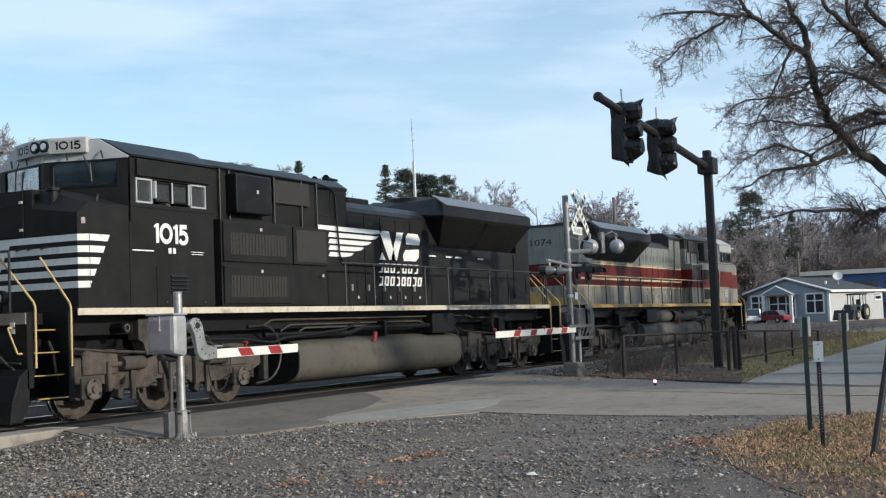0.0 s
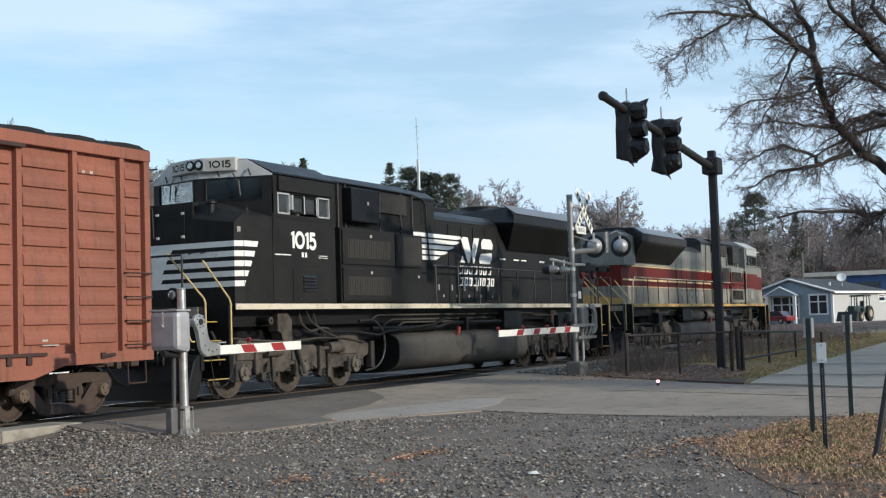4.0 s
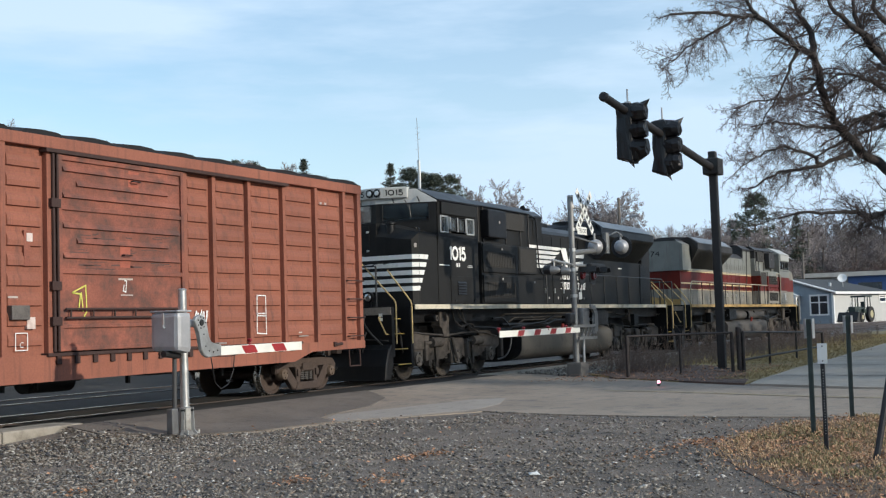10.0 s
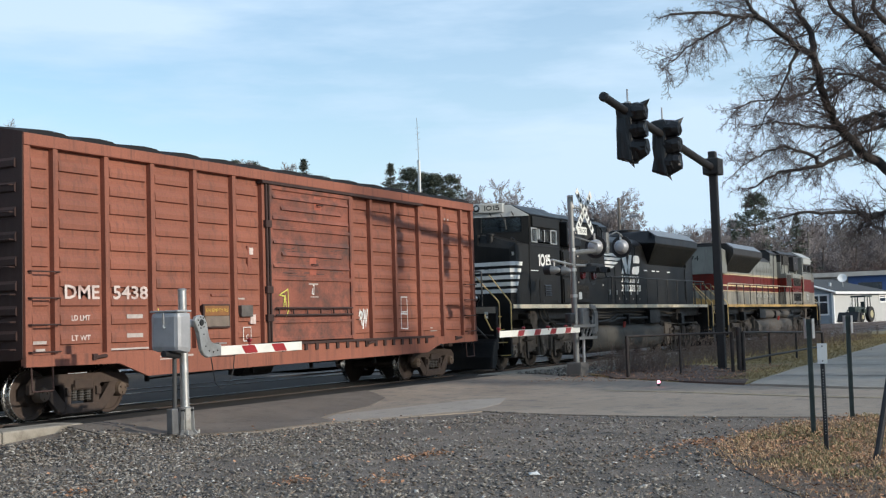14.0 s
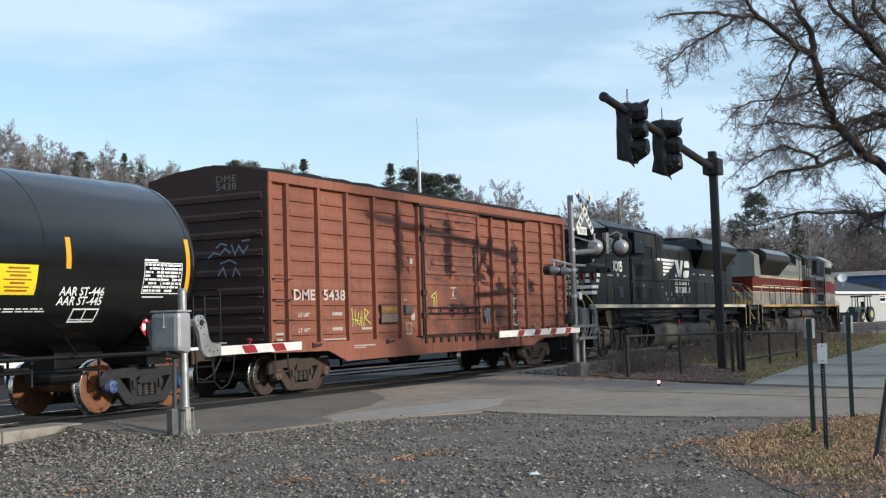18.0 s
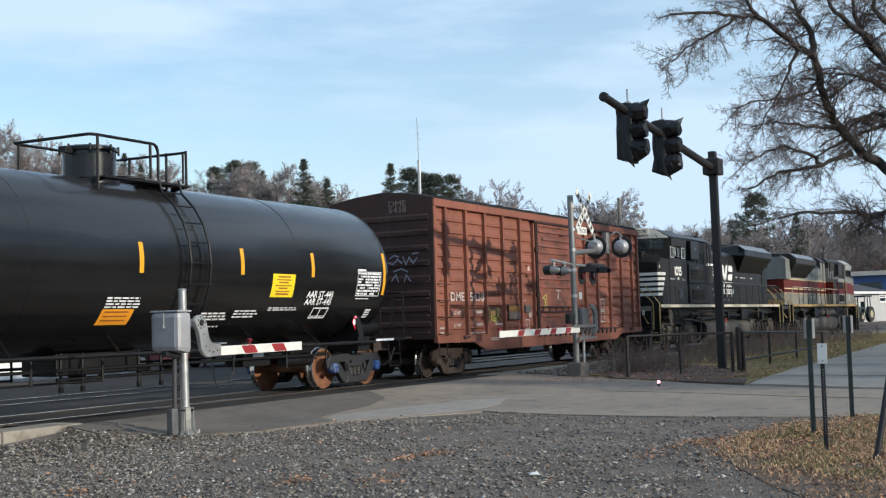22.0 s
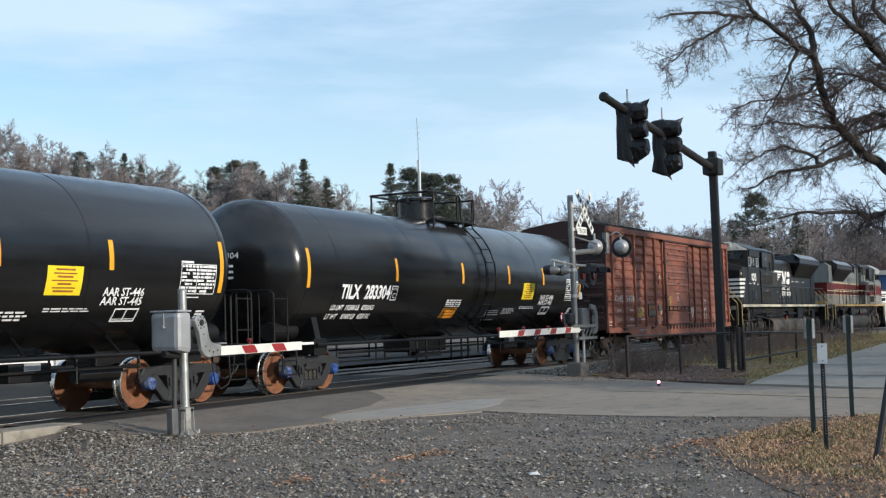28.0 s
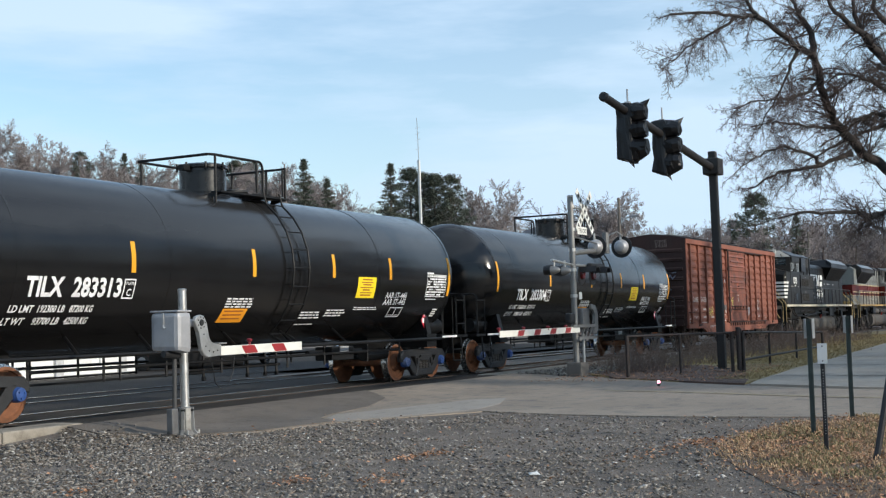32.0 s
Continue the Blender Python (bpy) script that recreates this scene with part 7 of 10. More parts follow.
            for q in range(26):
                xa, za, w = rng.uniform(-1.28, 1.0), rng.choice((2.42, 2.50, 2.66, 2.72, 2.90, 2.96, 2.44, 2.68, 3.44)), rng.uniform(0.12, 0.55)
                T("scuff", [[(0.0, 0.0), (w * 0.5, rng.gauss(0, 0.006)), (min(w, 1.5 - xa), rng.gauss(0, 0.008))]], rng.uniform(0.008, 0.03), xa, za + rng.uniform(-0.02, 0.05), grime, 0.0918)
            patch_red = mat("patch_red", (0.34, 0.095, 0.06), 0.7, 0, 0.3, 5)
            for xa, za, h in ((0.12, 2.50, 0.34), (0.36, 3.80, 0.24)):
                T("paint_patch", [[(0.0, 0.0), (0.01, h)]], 0.25, xa, za, patch_red, 0.0985 if za < 3 else 0.0915)
                part("door_grab", path(bmesh.new(), [(xa - 0.09, d - 0.09, za + h * 0.45), (xa - 0.09, d - 0.15, za + h * 0.45), (xa + 0.09, d - 0.15, za + h * 0.45), (xa + 0.09, d - 0.09, za + h * 0.45)], 0.014, 6), box_end, door)
            lettering("lettering", "EN EMPTY RE", 0.085, 0.66, put(-3.43, 1.70, 0.0935), mat("board_yellow", (0.5, 0.36, 0.06), 0.7), e)
            T("stencil_frame", [[(0.0, 0.0), (0.24, 0.0), (0.24, 0.26), (0.0, 0.26), (0.0, 0.0)]], 0.014, -2.26, 1.14, tag_white)
            lettering("lettering", "C", 0.12, 0.075, put(-2.18, 1.18, 0.0545), tag_white, e)
    # roof of pressed panels
    n = 14
    L = (2 * H) / n
    prof = [(-1.53, 4.44), (-1.50, 4.48), (-0.75, 4.60), (0, 4.68), (0.75, 4.60), (1.50, 4.48), (1.53, 4.44)]
    vs, fs = [], []
    for i, sx in enumerate((0.0, 0.10, 0.22, 0.5, 0.78, 0.90, 1.0)):
        up = (0, 0.02, 0.065, 0.08, 0.065, 0.02, 0)[i]
        for y, z in prof:
            vs.append((sx * L, y, z + (up if 4.45 < z else 0)))
    for i in range(6):
        for j in range(6):
            a = i * 7 + j
            fs.append((a, a + 1, a + 8, a + 7))
    fs.append(tuple(range(6, -1, -1)))
    fs.append(tuple(range(42, 49)))
    rm = bpy.data.meshes.new("roof_panel")
    rm.from_pydata(vs, [], fs)
    rm.materials.append(box_roof)
    for k in range(n):
        q = new("roof_panel", rm)
        q.parent, q.location = e, (-H + k * L, 0, 0)
    # ends
    for s in (-1, 1):
        x = s * (H - 0.03)
        bm = bmesh.new()
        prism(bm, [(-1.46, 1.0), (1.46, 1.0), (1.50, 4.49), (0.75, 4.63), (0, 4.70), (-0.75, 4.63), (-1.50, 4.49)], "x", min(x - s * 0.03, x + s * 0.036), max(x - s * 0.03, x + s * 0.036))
        ew = part("end_wall", bm, box_end, e, "corrugated end wall darkened for shade, with faded sprayed writing")
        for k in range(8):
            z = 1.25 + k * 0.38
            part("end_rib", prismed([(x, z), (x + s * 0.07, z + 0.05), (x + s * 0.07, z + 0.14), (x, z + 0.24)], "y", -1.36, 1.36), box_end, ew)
        for k in range(7):
            bm = bmesh.new()
            z = 1.15 + k * 0.42
            path(bm, [(x, -1.32, z), (x + s * 0.14, -1.32, z), (x + s * 0.14, -0.92, z), (x, -0.92, z)], 0.014, 6)
            part("ladder_rung", bm, box_end, e)
        bm = boxed(min(x, x + s * 0.35), max(x, x + s * 0.35), -0.8, 0.8, 1.02, 1.06)
        part("end_platform", bm, box_end, e)
        bm = bmesh.new()
        lathe(bm, [(x + s * 0.16, 0.27), (x + s * 0.19, 0.29), (x + s * 0.2, 0.27)], "x", (0, 0.7, 2.2), 20)
        tube(bm, (x, 0.7, 2.2), (x + s * 0.2, 0.7, 2.2), 0.03)
        part("brake_wheel", bm, box_end, e)
        coupler(e, s * 8.45, s)
    lettering("lettering", "DME", 0.2, 0.5, lambda x, z: (-H - 0.010, -0.25 - x, 4.33 + z), mat("faded_mark", (0.22, 0.17, 0.15), 0.8), e)
    lettering("lettering", "5438", 0.2, 0.5, lambda x, z: (-H - 0.010, -0.25 - x, 4.17 + z), mat("faded_mark", (0.22, 0.17, 0.15), 0.8), e)
    tag_blue = mat("tag_blue", (0.20, 0.23, 0.31), 0.6, 0, 0.3, 6)
    ribbon("sprayed_tag", [[(0.0, 0.06), (0.14, 0.16), (0.30, 0.12), (0.42, 0.24), (0.55, 0.14)], [(0.20, 0.26), (0.32, 0.34), (0.46, 0.30)], [(0.58, 0.30), (0.66, 0.10), (0.76, 0.28), (0.86, 0.12), (0.98, 0.26)],
                           [(0.30, -0.06), (0.52, 0.0), (0.70, -0.08)], [(0.24, -0.30), (0.36, -0.14), (0.44, -0.34)], [(0.60, -0.34), (0.66, -0.16), (0.78, -0.32)], [(0.84, 0.36), (1.02, 0.38)]],
           0.035, lambda x, z: (-H - 0.115, -0.1 - x, 2.75 + z), tag_blue, e)
    # underside gear
    bm = bmesh.new()
    tube(bm, (-1.2, -0.5, 0.62), (-0.2, -0.5, 0.62), 0.2, 14)
    part("air_reservoir", bm, black_iron, e, smooth=True)
    bm = bmesh.new()
    tube(bm, (-5.0, -0.9, 0.68), (5.0, -0.9, 0.64), 0.022, 6)
    tube(bm, (-4.6, -1.1, 0.55), (-1.5, -1.1, 0.63), 0.018, 6)
    for xx in (-4.6, -2.2, -1.5, 0.6, 3.2):
        box(bm, xx, xx + 0.05, -1.12, -1.05, 0.5, 0.85)
    part("brake_rod", bm, black_iron, e)
    for xx in (-2.6, -0.9, 1.5, 2.8):
        part("cross_bearer", prismed([(xx, 0.75), (xx + 0.2, 0.58), (xx + 0.9, 0.58), (xx + 1.1, 0.75)], "y", -0.6, 0.6), black_iron, e)
    for x0 in (-6.17, 6.12):
        freight_truck(e, x0, old_rust, cap_brown, WS_BOX, 0.42)
    return e


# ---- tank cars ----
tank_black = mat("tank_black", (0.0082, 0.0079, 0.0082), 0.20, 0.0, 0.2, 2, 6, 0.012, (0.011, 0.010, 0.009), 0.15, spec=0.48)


def sky_sheen(m, low, high, tint, amount):
    """Lighter tone painted on the upper part of a body for its sky sheen, with an uneven lower edge."""
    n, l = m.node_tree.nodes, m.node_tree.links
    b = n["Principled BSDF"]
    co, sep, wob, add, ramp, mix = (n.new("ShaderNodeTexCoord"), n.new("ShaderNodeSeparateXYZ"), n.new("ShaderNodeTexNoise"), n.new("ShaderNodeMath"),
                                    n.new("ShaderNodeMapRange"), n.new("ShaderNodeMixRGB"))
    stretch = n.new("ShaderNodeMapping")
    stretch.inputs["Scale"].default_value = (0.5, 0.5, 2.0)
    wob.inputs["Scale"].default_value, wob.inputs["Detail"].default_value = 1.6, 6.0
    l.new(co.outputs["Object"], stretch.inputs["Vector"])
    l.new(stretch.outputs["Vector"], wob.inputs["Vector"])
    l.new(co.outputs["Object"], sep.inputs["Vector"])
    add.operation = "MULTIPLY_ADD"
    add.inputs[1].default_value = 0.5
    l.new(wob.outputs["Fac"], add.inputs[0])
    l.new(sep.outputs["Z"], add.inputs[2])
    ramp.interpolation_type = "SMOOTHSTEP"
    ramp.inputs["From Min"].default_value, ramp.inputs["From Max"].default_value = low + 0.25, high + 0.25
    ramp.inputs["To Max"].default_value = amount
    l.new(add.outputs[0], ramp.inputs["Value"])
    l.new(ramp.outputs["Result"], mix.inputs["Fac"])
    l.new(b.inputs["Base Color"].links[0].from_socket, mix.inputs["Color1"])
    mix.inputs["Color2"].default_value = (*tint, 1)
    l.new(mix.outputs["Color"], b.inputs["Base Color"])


# sky sheen on the tank's upper half, painted into its colour
sky_sheen(tank_black, 2.82, 3.2, (0.050, 0.051, 0.053), 0.40)
tank_text = mat("tank_text", (0.8, 0.8, 0.8), 0.5)
amber = mat("reflector_amber", (0.85, 0.38, 0.02), 0.4, 0, 0.08)
placard_yellow = mat("placard_yellow", (0.86, 0.66, 0.02), 0.5, 0, 0.06)
placard_orange = mat("placard_orange", (0.86, 0.34, 0.02), 0.5, 0, 0.06)
truck_black = mat("truck_black", (0.020, 0.0205, 0.022), 0.55, 0, 0.4, 9, 60, 0.25)
TR, TZ, TL = 1.55, 2.57, 7.72


def on_tank(x, z, off=0.011):
    dz = max(-TR * 0.98, min(TR * 0.98, z - TZ))
    r = TR + off
    return (x, -math.sqrt(max(0.01, r * r - dz * dz)), z)


def tank_patch(name, x0, x1, z0, z1, material, parent, off=0.005, lean=0.0, side=-1):
    vs, fs = [], []
    for i in range(9):
        z = z0 + (z1 - z0) * i / 8
        for x in (x0, x1):
            p = on_tank(x + lean * (z - z0), z, off)
            vs.append(p if side < 0 else (-p[0], -p[1], p[2]))
    for i in range(8):
        fs.append((2 * i, 2 * i + 1, 2 * i + 3, 2 * i + 2))
    return mesh_of(name, vs, fs, material, parent)


def build_tank_car(number, weights):
    e = thing("tank_car", "glossy black tank car with amber markers and white stencils", "tank car", "tank cars of the train")
    prof = []
    for k in range(11):
        a = math.pi / 2 * k / 10
        prof.append((-TL - 0.80 * math.cos(a) ** 1.0, max(0.02, TR * math.sin(a))))
    ends = [(-x, r) for x, r in prof[::-1]]
    bm = lathe(bmesh.new(), prof + ends, "x", (0, 0, TZ), 96)
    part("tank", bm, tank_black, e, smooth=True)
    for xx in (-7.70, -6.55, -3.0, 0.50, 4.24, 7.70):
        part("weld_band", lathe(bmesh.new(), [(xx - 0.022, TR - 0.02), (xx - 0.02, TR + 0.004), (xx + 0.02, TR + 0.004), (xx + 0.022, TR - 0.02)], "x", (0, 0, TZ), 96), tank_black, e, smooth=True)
    # saddles, sills and side rail
    for s in (-1, 1):
        bm = bmesh.new()
        box(bm, s * 7.0 - 0.25, s * 7.0 + 0.25, -1.35, 1.35, 0.80, 1.12)
        prism(bm, [(-1.3, 1.1), (1.3, 1.1), (1.15, 1.75), (0.7, 1.25), (-0.7, 1.25), (-1.15, 1.75)], "x", s * 7.0 - 0.1, s * 7.0 + 0.1)
        part("saddle", bm, black_iron, e)
        bm = boxed(min(s * 5.6, s * 8.75), max(s * 5.6, s * 8.75), -0.35, 0.35, 0.72, 1.08, 0.02)
        part("stub_sill", bm, black_iron, e)
        bm = bmesh.new()
        box(bm, min(s * 8.3, s * 8.85), max(s * 8.3, s * 8.85), -1.42, 1.42, 1.00, 1.06)
        part("end_platform", bm, black_iron, e)
        for y in (-1.4, 1.4):
            bm = bmesh.new()
            path(bm, [(s * 8.75, y, 1.05), (s * 8.75, y, 2.05), (s * 8.75, y * 0.93, 2.12), (s * 8.75, y * 0.32, 2.12), (s * 8.75, y * 0.25, 2.05), (s * 8.75, y * 0.25, 1.05)], 0.022, 6)
            for k in (0.55, 0.75):
                tube(bm, (s * 8.75, y * k, 1.05), (s * 8.75, y * k, 2.12), 0.016, 6)
            part("end_railing", bm, black_iron, e)
            bm = bmesh.new()
            path(bm, [(s * 8.0, y, 1.0), (s * 8.0, y * 1.02, 0.42), (s * 8.5, y * 1.02, 0.42), (s * 8.5, y, 1.0)], 0.018, 6)
            tube(bm, (s * 8.0, y * 1.01, 0.7), (s * 8.5, y * 1.01, 0.7), 0.016, 6)
            part("step_ladder", bm, black_iron, e)
            bm = bmesh.new()
            for h in (1.35, 1.95):
                tube(bm, (s * 8.28, y, h), (s * 8.75, y, h), 0.015, 6)
            path(bm, [(s * 8.28, y, 1.06), (s * 8.28, y, 2.0)], 0.018, 6)
            part("grab_iron", bm, black_iron, e)
        coupler(e, s * 8.98, s)
        bm = tubed((s * 7.35, -0.85, 1.30), (s * 8.2, -0.85, 1.30), 0.19, 16)
        part("brake_cylinder", bm, black_iron, e, smooth=True)
        part("sill_marker", boxed(min(s * 7.4, s * 8.2), max(s * 7.4, s * 8.2), -1.445, -1.425, 1.01, 1.06), tank_text, e)
    for y in (-1.46, 1.46):
        bm = bmesh.new()
        tube(bm, (-7.3, y, 1.00), (7.3, y, 1.00), 0.038, 8)
        part("side_rail", bm, black_iron, e)
        for xx in (-5.2, -3.4, -1.0, 0.9, 2.9, 5.0):
            part("rail_bracket", tubed((xx, y, 1.0), (xx + 0.25, y * 0.62, 1.32), 0.028, 6), black_iron, e)
        bm = bmesh.new()
        tube(bm, (-5.9, y * 0.72, 0.78), (5.9, y * 0.72, 0.78), 0.028, 6)
        tube(bm, (-5.9, y * 0.72, 0.58), (-1.0, y * 0.72, 0.58), 0.02, 6)
        for xx in (-5.9, -4.2, -3.8, -2.6, -1.0, 1.2, 2.6, 4.4, 5.9):
            tube(bm, (xx, y * 0.72, 0.55), (xx, y * 0.72, 0.98), 0.024, 6)
        part("lower_rail", bm, black_iron, e)
    bm = bmesh.new()
    box(bm, -1.4, 0.6, -0.4, 0.4, 0.66, 1.04, 0.03)
    tube(bm, (-0.5, 0, 0.5), (-0.5, 0, 1.1), 0.16, 12)
    for xx in (-1.6, -1.1, 0.3, 0.9, 1.3):
        tube(bm, (xx, -0.7, 0.42), (xx, -0.7, 1.05), 0.03, 6)
        box(bm, xx - 0.03, xx + 0.03, -0.73, -0.67, 0.40, 0.48)
    tube(bm, (-1.7, -0.7, 0.62), (1.4, -0.7, 0.62), 0.03, 6)
    part("bottom_outlet", bm, black_iron, e)
    bm = bmesh.new()
    box(bm, 3.0, 3.9, -1.0, -0.55, 0.62, 0.92, 0.02)
    tube(bm, (2.4, -0.75, 0.80), (4.6, -0.75, 0.80), 0.06, 8)
    tube(bm, (4.6, -0.8, 0.68), (5.6, -0.8, 0.68), 0.13, 12)
    part("brake_valve", bm, black_iron, e)
    part("valve_tag", boxed(3.3, 3.65, -1.02, -1.005, 0.75, 0.93), mat("grey_tag", (0.3, 0.3, 0.3), 0.6), e)
    # dome and walkway
    bm = lathe(bmesh.new(), [(3.95, 0.53), (4.10, 0.53), (4.11, 0.56), (4.15, 0.56), (4.16, 0.47), (4.60, 0.47), (4.62, 0.50), (4.68, 0.50), (4.71, 0.43)], "z", (-0.12, 0, 0), 32)
    dome = part("dome", bm, mat("dome_black", (0.007, 0.007, 0.008), 0.25, 0, 0.2, 4, 20, 0.02, (0.02, 0.018, 0.016), 0.2), e, "black valve dome with bolted lid", smooth=True)
    for k in range(8):
        a = k * math.pi / 4
        part("lid_clamp", tubed((-0.12 + 0.51 * math.cos(a), 0.51 * math.sin(a), 4.56), (-0.12 + 0.51 * math.cos(a), 0.51 * math.sin(a), 4.72), 0.022, 6), black_iron, dome)
    part("lid_hinge", boxed(-0.80, -0.6, -0.07, 0.07, 4.55, 4.66), black_iron, dome)
    part("lid_latch", boxed(0.36, 0.50, -0.07, 0.07, 4.58, 4.68), black_iron, dome)
    bm = bmesh.new()
    for ya, yb in ((-0.98, -0.72), (0.72, 0.98)):
        box(bm, -0.8, 1.5, ya, yb, 4.04, 4.07)
    box(bm, 0.60, 1.5, -0.72, 0.72, 4.10, 4.13)
    for xx in (-0.7, 0.4, 1.4):
        for s in (-1, 1):
            prism(bm, [(s * 0.6, 3.95), (s * 0.96, 4.03), (s * 0.6, 4.05)], "x", xx - 0.02, xx + 0.02)
    part("walkway", bm, black_iron, e)
    bm = lathe(bmesh.new(), [(4.0, 0.3), (4.22, 0.3), (4.23, 0.33), (4.27, 0.33), (4.29, 0.22)], "z", (1.0, 0.1, 0), 20)
    part("manway", bm, truck_black, e, smooth=True)
    zt = 4.76
    for y in (-0.92, 0.92):
        bm = bmesh.new()
        path(bm, [(0.66, y, 4.15), (0.66, y, zt - 0.14), (0.62, y, zt - 0.04), (0.54, y, zt), (-0.95, y, zt), (-1.05, y * 0.93, zt)], 0.028, 8)
        for xx in (-0.90, 0.45):
            tube(bm, (xx, y, 3.82 if xx < 0 else 4.12), (xx, y, zt), 0.026, 8)
        part("dome_railing", bm, black_iron, e)
    bm = bmesh.new()
    tube(bm, (-1.05, -0.86, zt), (-1.05, 0.86, zt), 0.028, 8)
    part("dome_railing_end", bm, black_iron, e)
    bm = bmesh.new()
    tube(bm, (1.45, -0.92, zt - 0.06), (1.45, 0.92, zt - 0.06), 0.026, 8)
    for y in (-0.92, -0.45, 0.45, 0.92):
        tube(bm, (1.45, y, 4.02), (1.45, y, zt - 0.03), 0.026, 8)
    tube(bm, (1.36, -0.92, 4.1), (1.36, -0.92, zt - 0.08), 0.022, 8)
    part("end_handrail", bm, black_iron, e)
    # ladder on the near side and far side
    for s in (-1, 1):
        pts = []
        for k in range(9):
            a = radians(-52 + k * 13)
            pts.append(((TR + 0.12) * math.cos(a), TZ + (TR + 0.12) * math.sin(a)))
        for xx in (0.62, 1.18):
            part("ladder_stile", path(bmesh.new(), [(xx, s * 1.46, 1.0)] + [(xx, s * p, q) for p, q in pts] + [(xx, s * 0.95, 4.15)], 0.022, 6), black_iron, e)
        for p, q in pts:
            part("ladder_rung", tubed((0.62, s * p, q), (1.18, s * p, q), 0.014, 6), black_iron, e)
    # markings
    for s in (-1, 1):
        mp = (lambda f: f) if s < 0 else (lambda f: (lambda x, z: (-f(x, z)[0], -f(x, z)[1], f(x, z)[2])))
        put = lambda x0, z0: mp(lambda x, z: on_tank(x0 + x, z0 + z))
        for xx, za, zb in ((-7.66, 2.18, 3.0), (-3.98, 2.37, 2.90), (-0.55, 2.37, 2.90), (2.30, 2.40, 2.90), (4.72, 2.40, 2.90), (7.66, 2.05, 3.0)):
            tank_patch("amber_marker", xx - 0.055, xx + 0.055, za, zb, amber, e, side=s)
        lettering("lettering", "TILX", 0.42, 0.80, put(-6.34, 1.97), tank_text, e, bold=0.034)
        lettering("lettering", number, 0.42, 1.12, put(-5.34, 1.97), tank_text, e, bold=0.034)
        for k, (ta, tb, tc) in enumerate(weights):
            z0 = 1.72 - 0.19 * k
            lettering("lettering", ta, 0.15, 0.50 - 0.05 * k, put(-6.55 - 0.03 * k, z0), tank_text, e, bold=0.03)
            lettering("lettering", tb, 0.15, 0.57, put(-5.95, z0), tank_text, e, bold=0.03)
            lettering("lettering", tc, 0.15, 0.52, put(-5.27, z0), tank_text, e, bold=0.03)
        for a, b, c, d in ((-4.17, -3.89, 1.93, 1.955), (-4.17, -3.89, 2.24, 2.265), (-4.17, -4.145, 1.93, 2.265), (-3.915, -3.89, 1.93, 2.265)):
            tank_patch("plate_mark", a, b, c, d, tank_text, e, side=s)
        lettering("lettering", "PLATE", 0.07, 0.19, put(-4.125, 2.165), tank_text, e, bold=0.02)
        lettering("lettering", "C", 0.17, 0.11, put(-4.085, 1.98), tank_text, e, bold=0.02)
        tank_patch("placard", 3.30, 4.08, 1.98, 2.44, placard_yellow, e, side=s)
        for k in range(7):
            ww = (0.42, 0.5, 0.34, 0.56, 0.3, 0.5, 0.44)[k]
            tank_patch("print_line", 3.69 - ww / 2, 3.69 + ww / 2, 2.37 - k * 0.057, 2.40 - k * 0.057 - 0.008 * (k % 2), mat("print_red", (0.35, 0.10, 0.02), 0.6), e, 0.0075, side=s)
        tank_patch("placard", -1.28, -0.50, 1.50, 1.76, placard_orange, e, side=s)
        for k in range(3):
            tank_patch("print_line", -1.2, -0.62, 1.56 + k * 0.07, 1.585 + k * 0.07, mat("print_red", (0.35, 0.10, 0.02), 0.6), e, 0.0075, side=s)
        rng = random.Random(7)
        def block(x0, x1, z0, n, h, gap):
            for k in range(n):
                x = x0
                while x < x1 - 0.05:
                    w = rng.uniform(0.08, 0.22)
                    tank_patch("stencil_line", x, min(x1 + rng.uniform(-0.1, 0.05), x + w), z0 - k * gap, z0 - k * gap + h, tank_text, e, side=s)
                    x += w + 0.035
        block(-1.26, -0.36, 1.93, 4, 0.028, 0.05)
        block(1.35, 2.15, 1.66, 3, 0.03, 0.055)
        block(2.35, 3.1, 1.70, 3, 0.03, 0.055)
        block(3.4, 4.4, 1.76, 2, 0.02, 0.04)
        block(1.4, 2.2, 1.42, 1, 0.022, 0.05)
        lettering("lettering", "AAR ST-446", 0.19, 1.0, put(4.60, 1.98), tank_text, e, bold=0.02)
        lettering("lettering", "AAR ST-445", 0.19, 1.0, put(4.60, 1.83), tank_text, e, bold=0.02)
        for a, b, c, d in ((5.02, 5.62, 1.55, 1.575), (5.02, 5.62, 1.75, 1.775), (5.02, 5.05, 1.55, 1.775), (5.59, 5.62, 1.55, 1.775), (5.30, 5.33, 1.58, 1.775), (5.05, 5.6, 1.59, 1.605)):
            tank_patch("plate_mark", a, b, c, d, tank_text, e, side=s)
        tank_patch("data_panel", 6.50, 6.85, 2.575, 2.61, tank_text, e, side=s)
        # inspection panel: a ruled frame with rows of small print
        for a, b, c, d in ((6.50, 7.50, 2.02, 2.036), (6.50, 7.50, 2.545, 2.56), (6.50, 6.515, 2.036, 2.545), (7.485, 7.50, 2.036, 2.545), (6.95, 6.962, 2.036, 2.545), (7.24, 7.252, 2.036, 2.545)):
            tank_patch("panel_rule", a, b, c, d, tank_text, e, side=s)
        for k in range(8):
            z = 2.055 + k * 0.063
            x = 6.53
            while x < 7.44:
                w = rng.choice((0.05, 0.08, 0.13, 0.2))
                if rng.random() < 0.86:
                    tank_patch("print_line", x, min(7.475, x + w), z, z + 0.038, tank_text, e, side=s)
                x += w + 0.022
        tank_patch("stencil_line", 6.55, 7.1, 1.955, 1.975, tank_text, e, side=s)
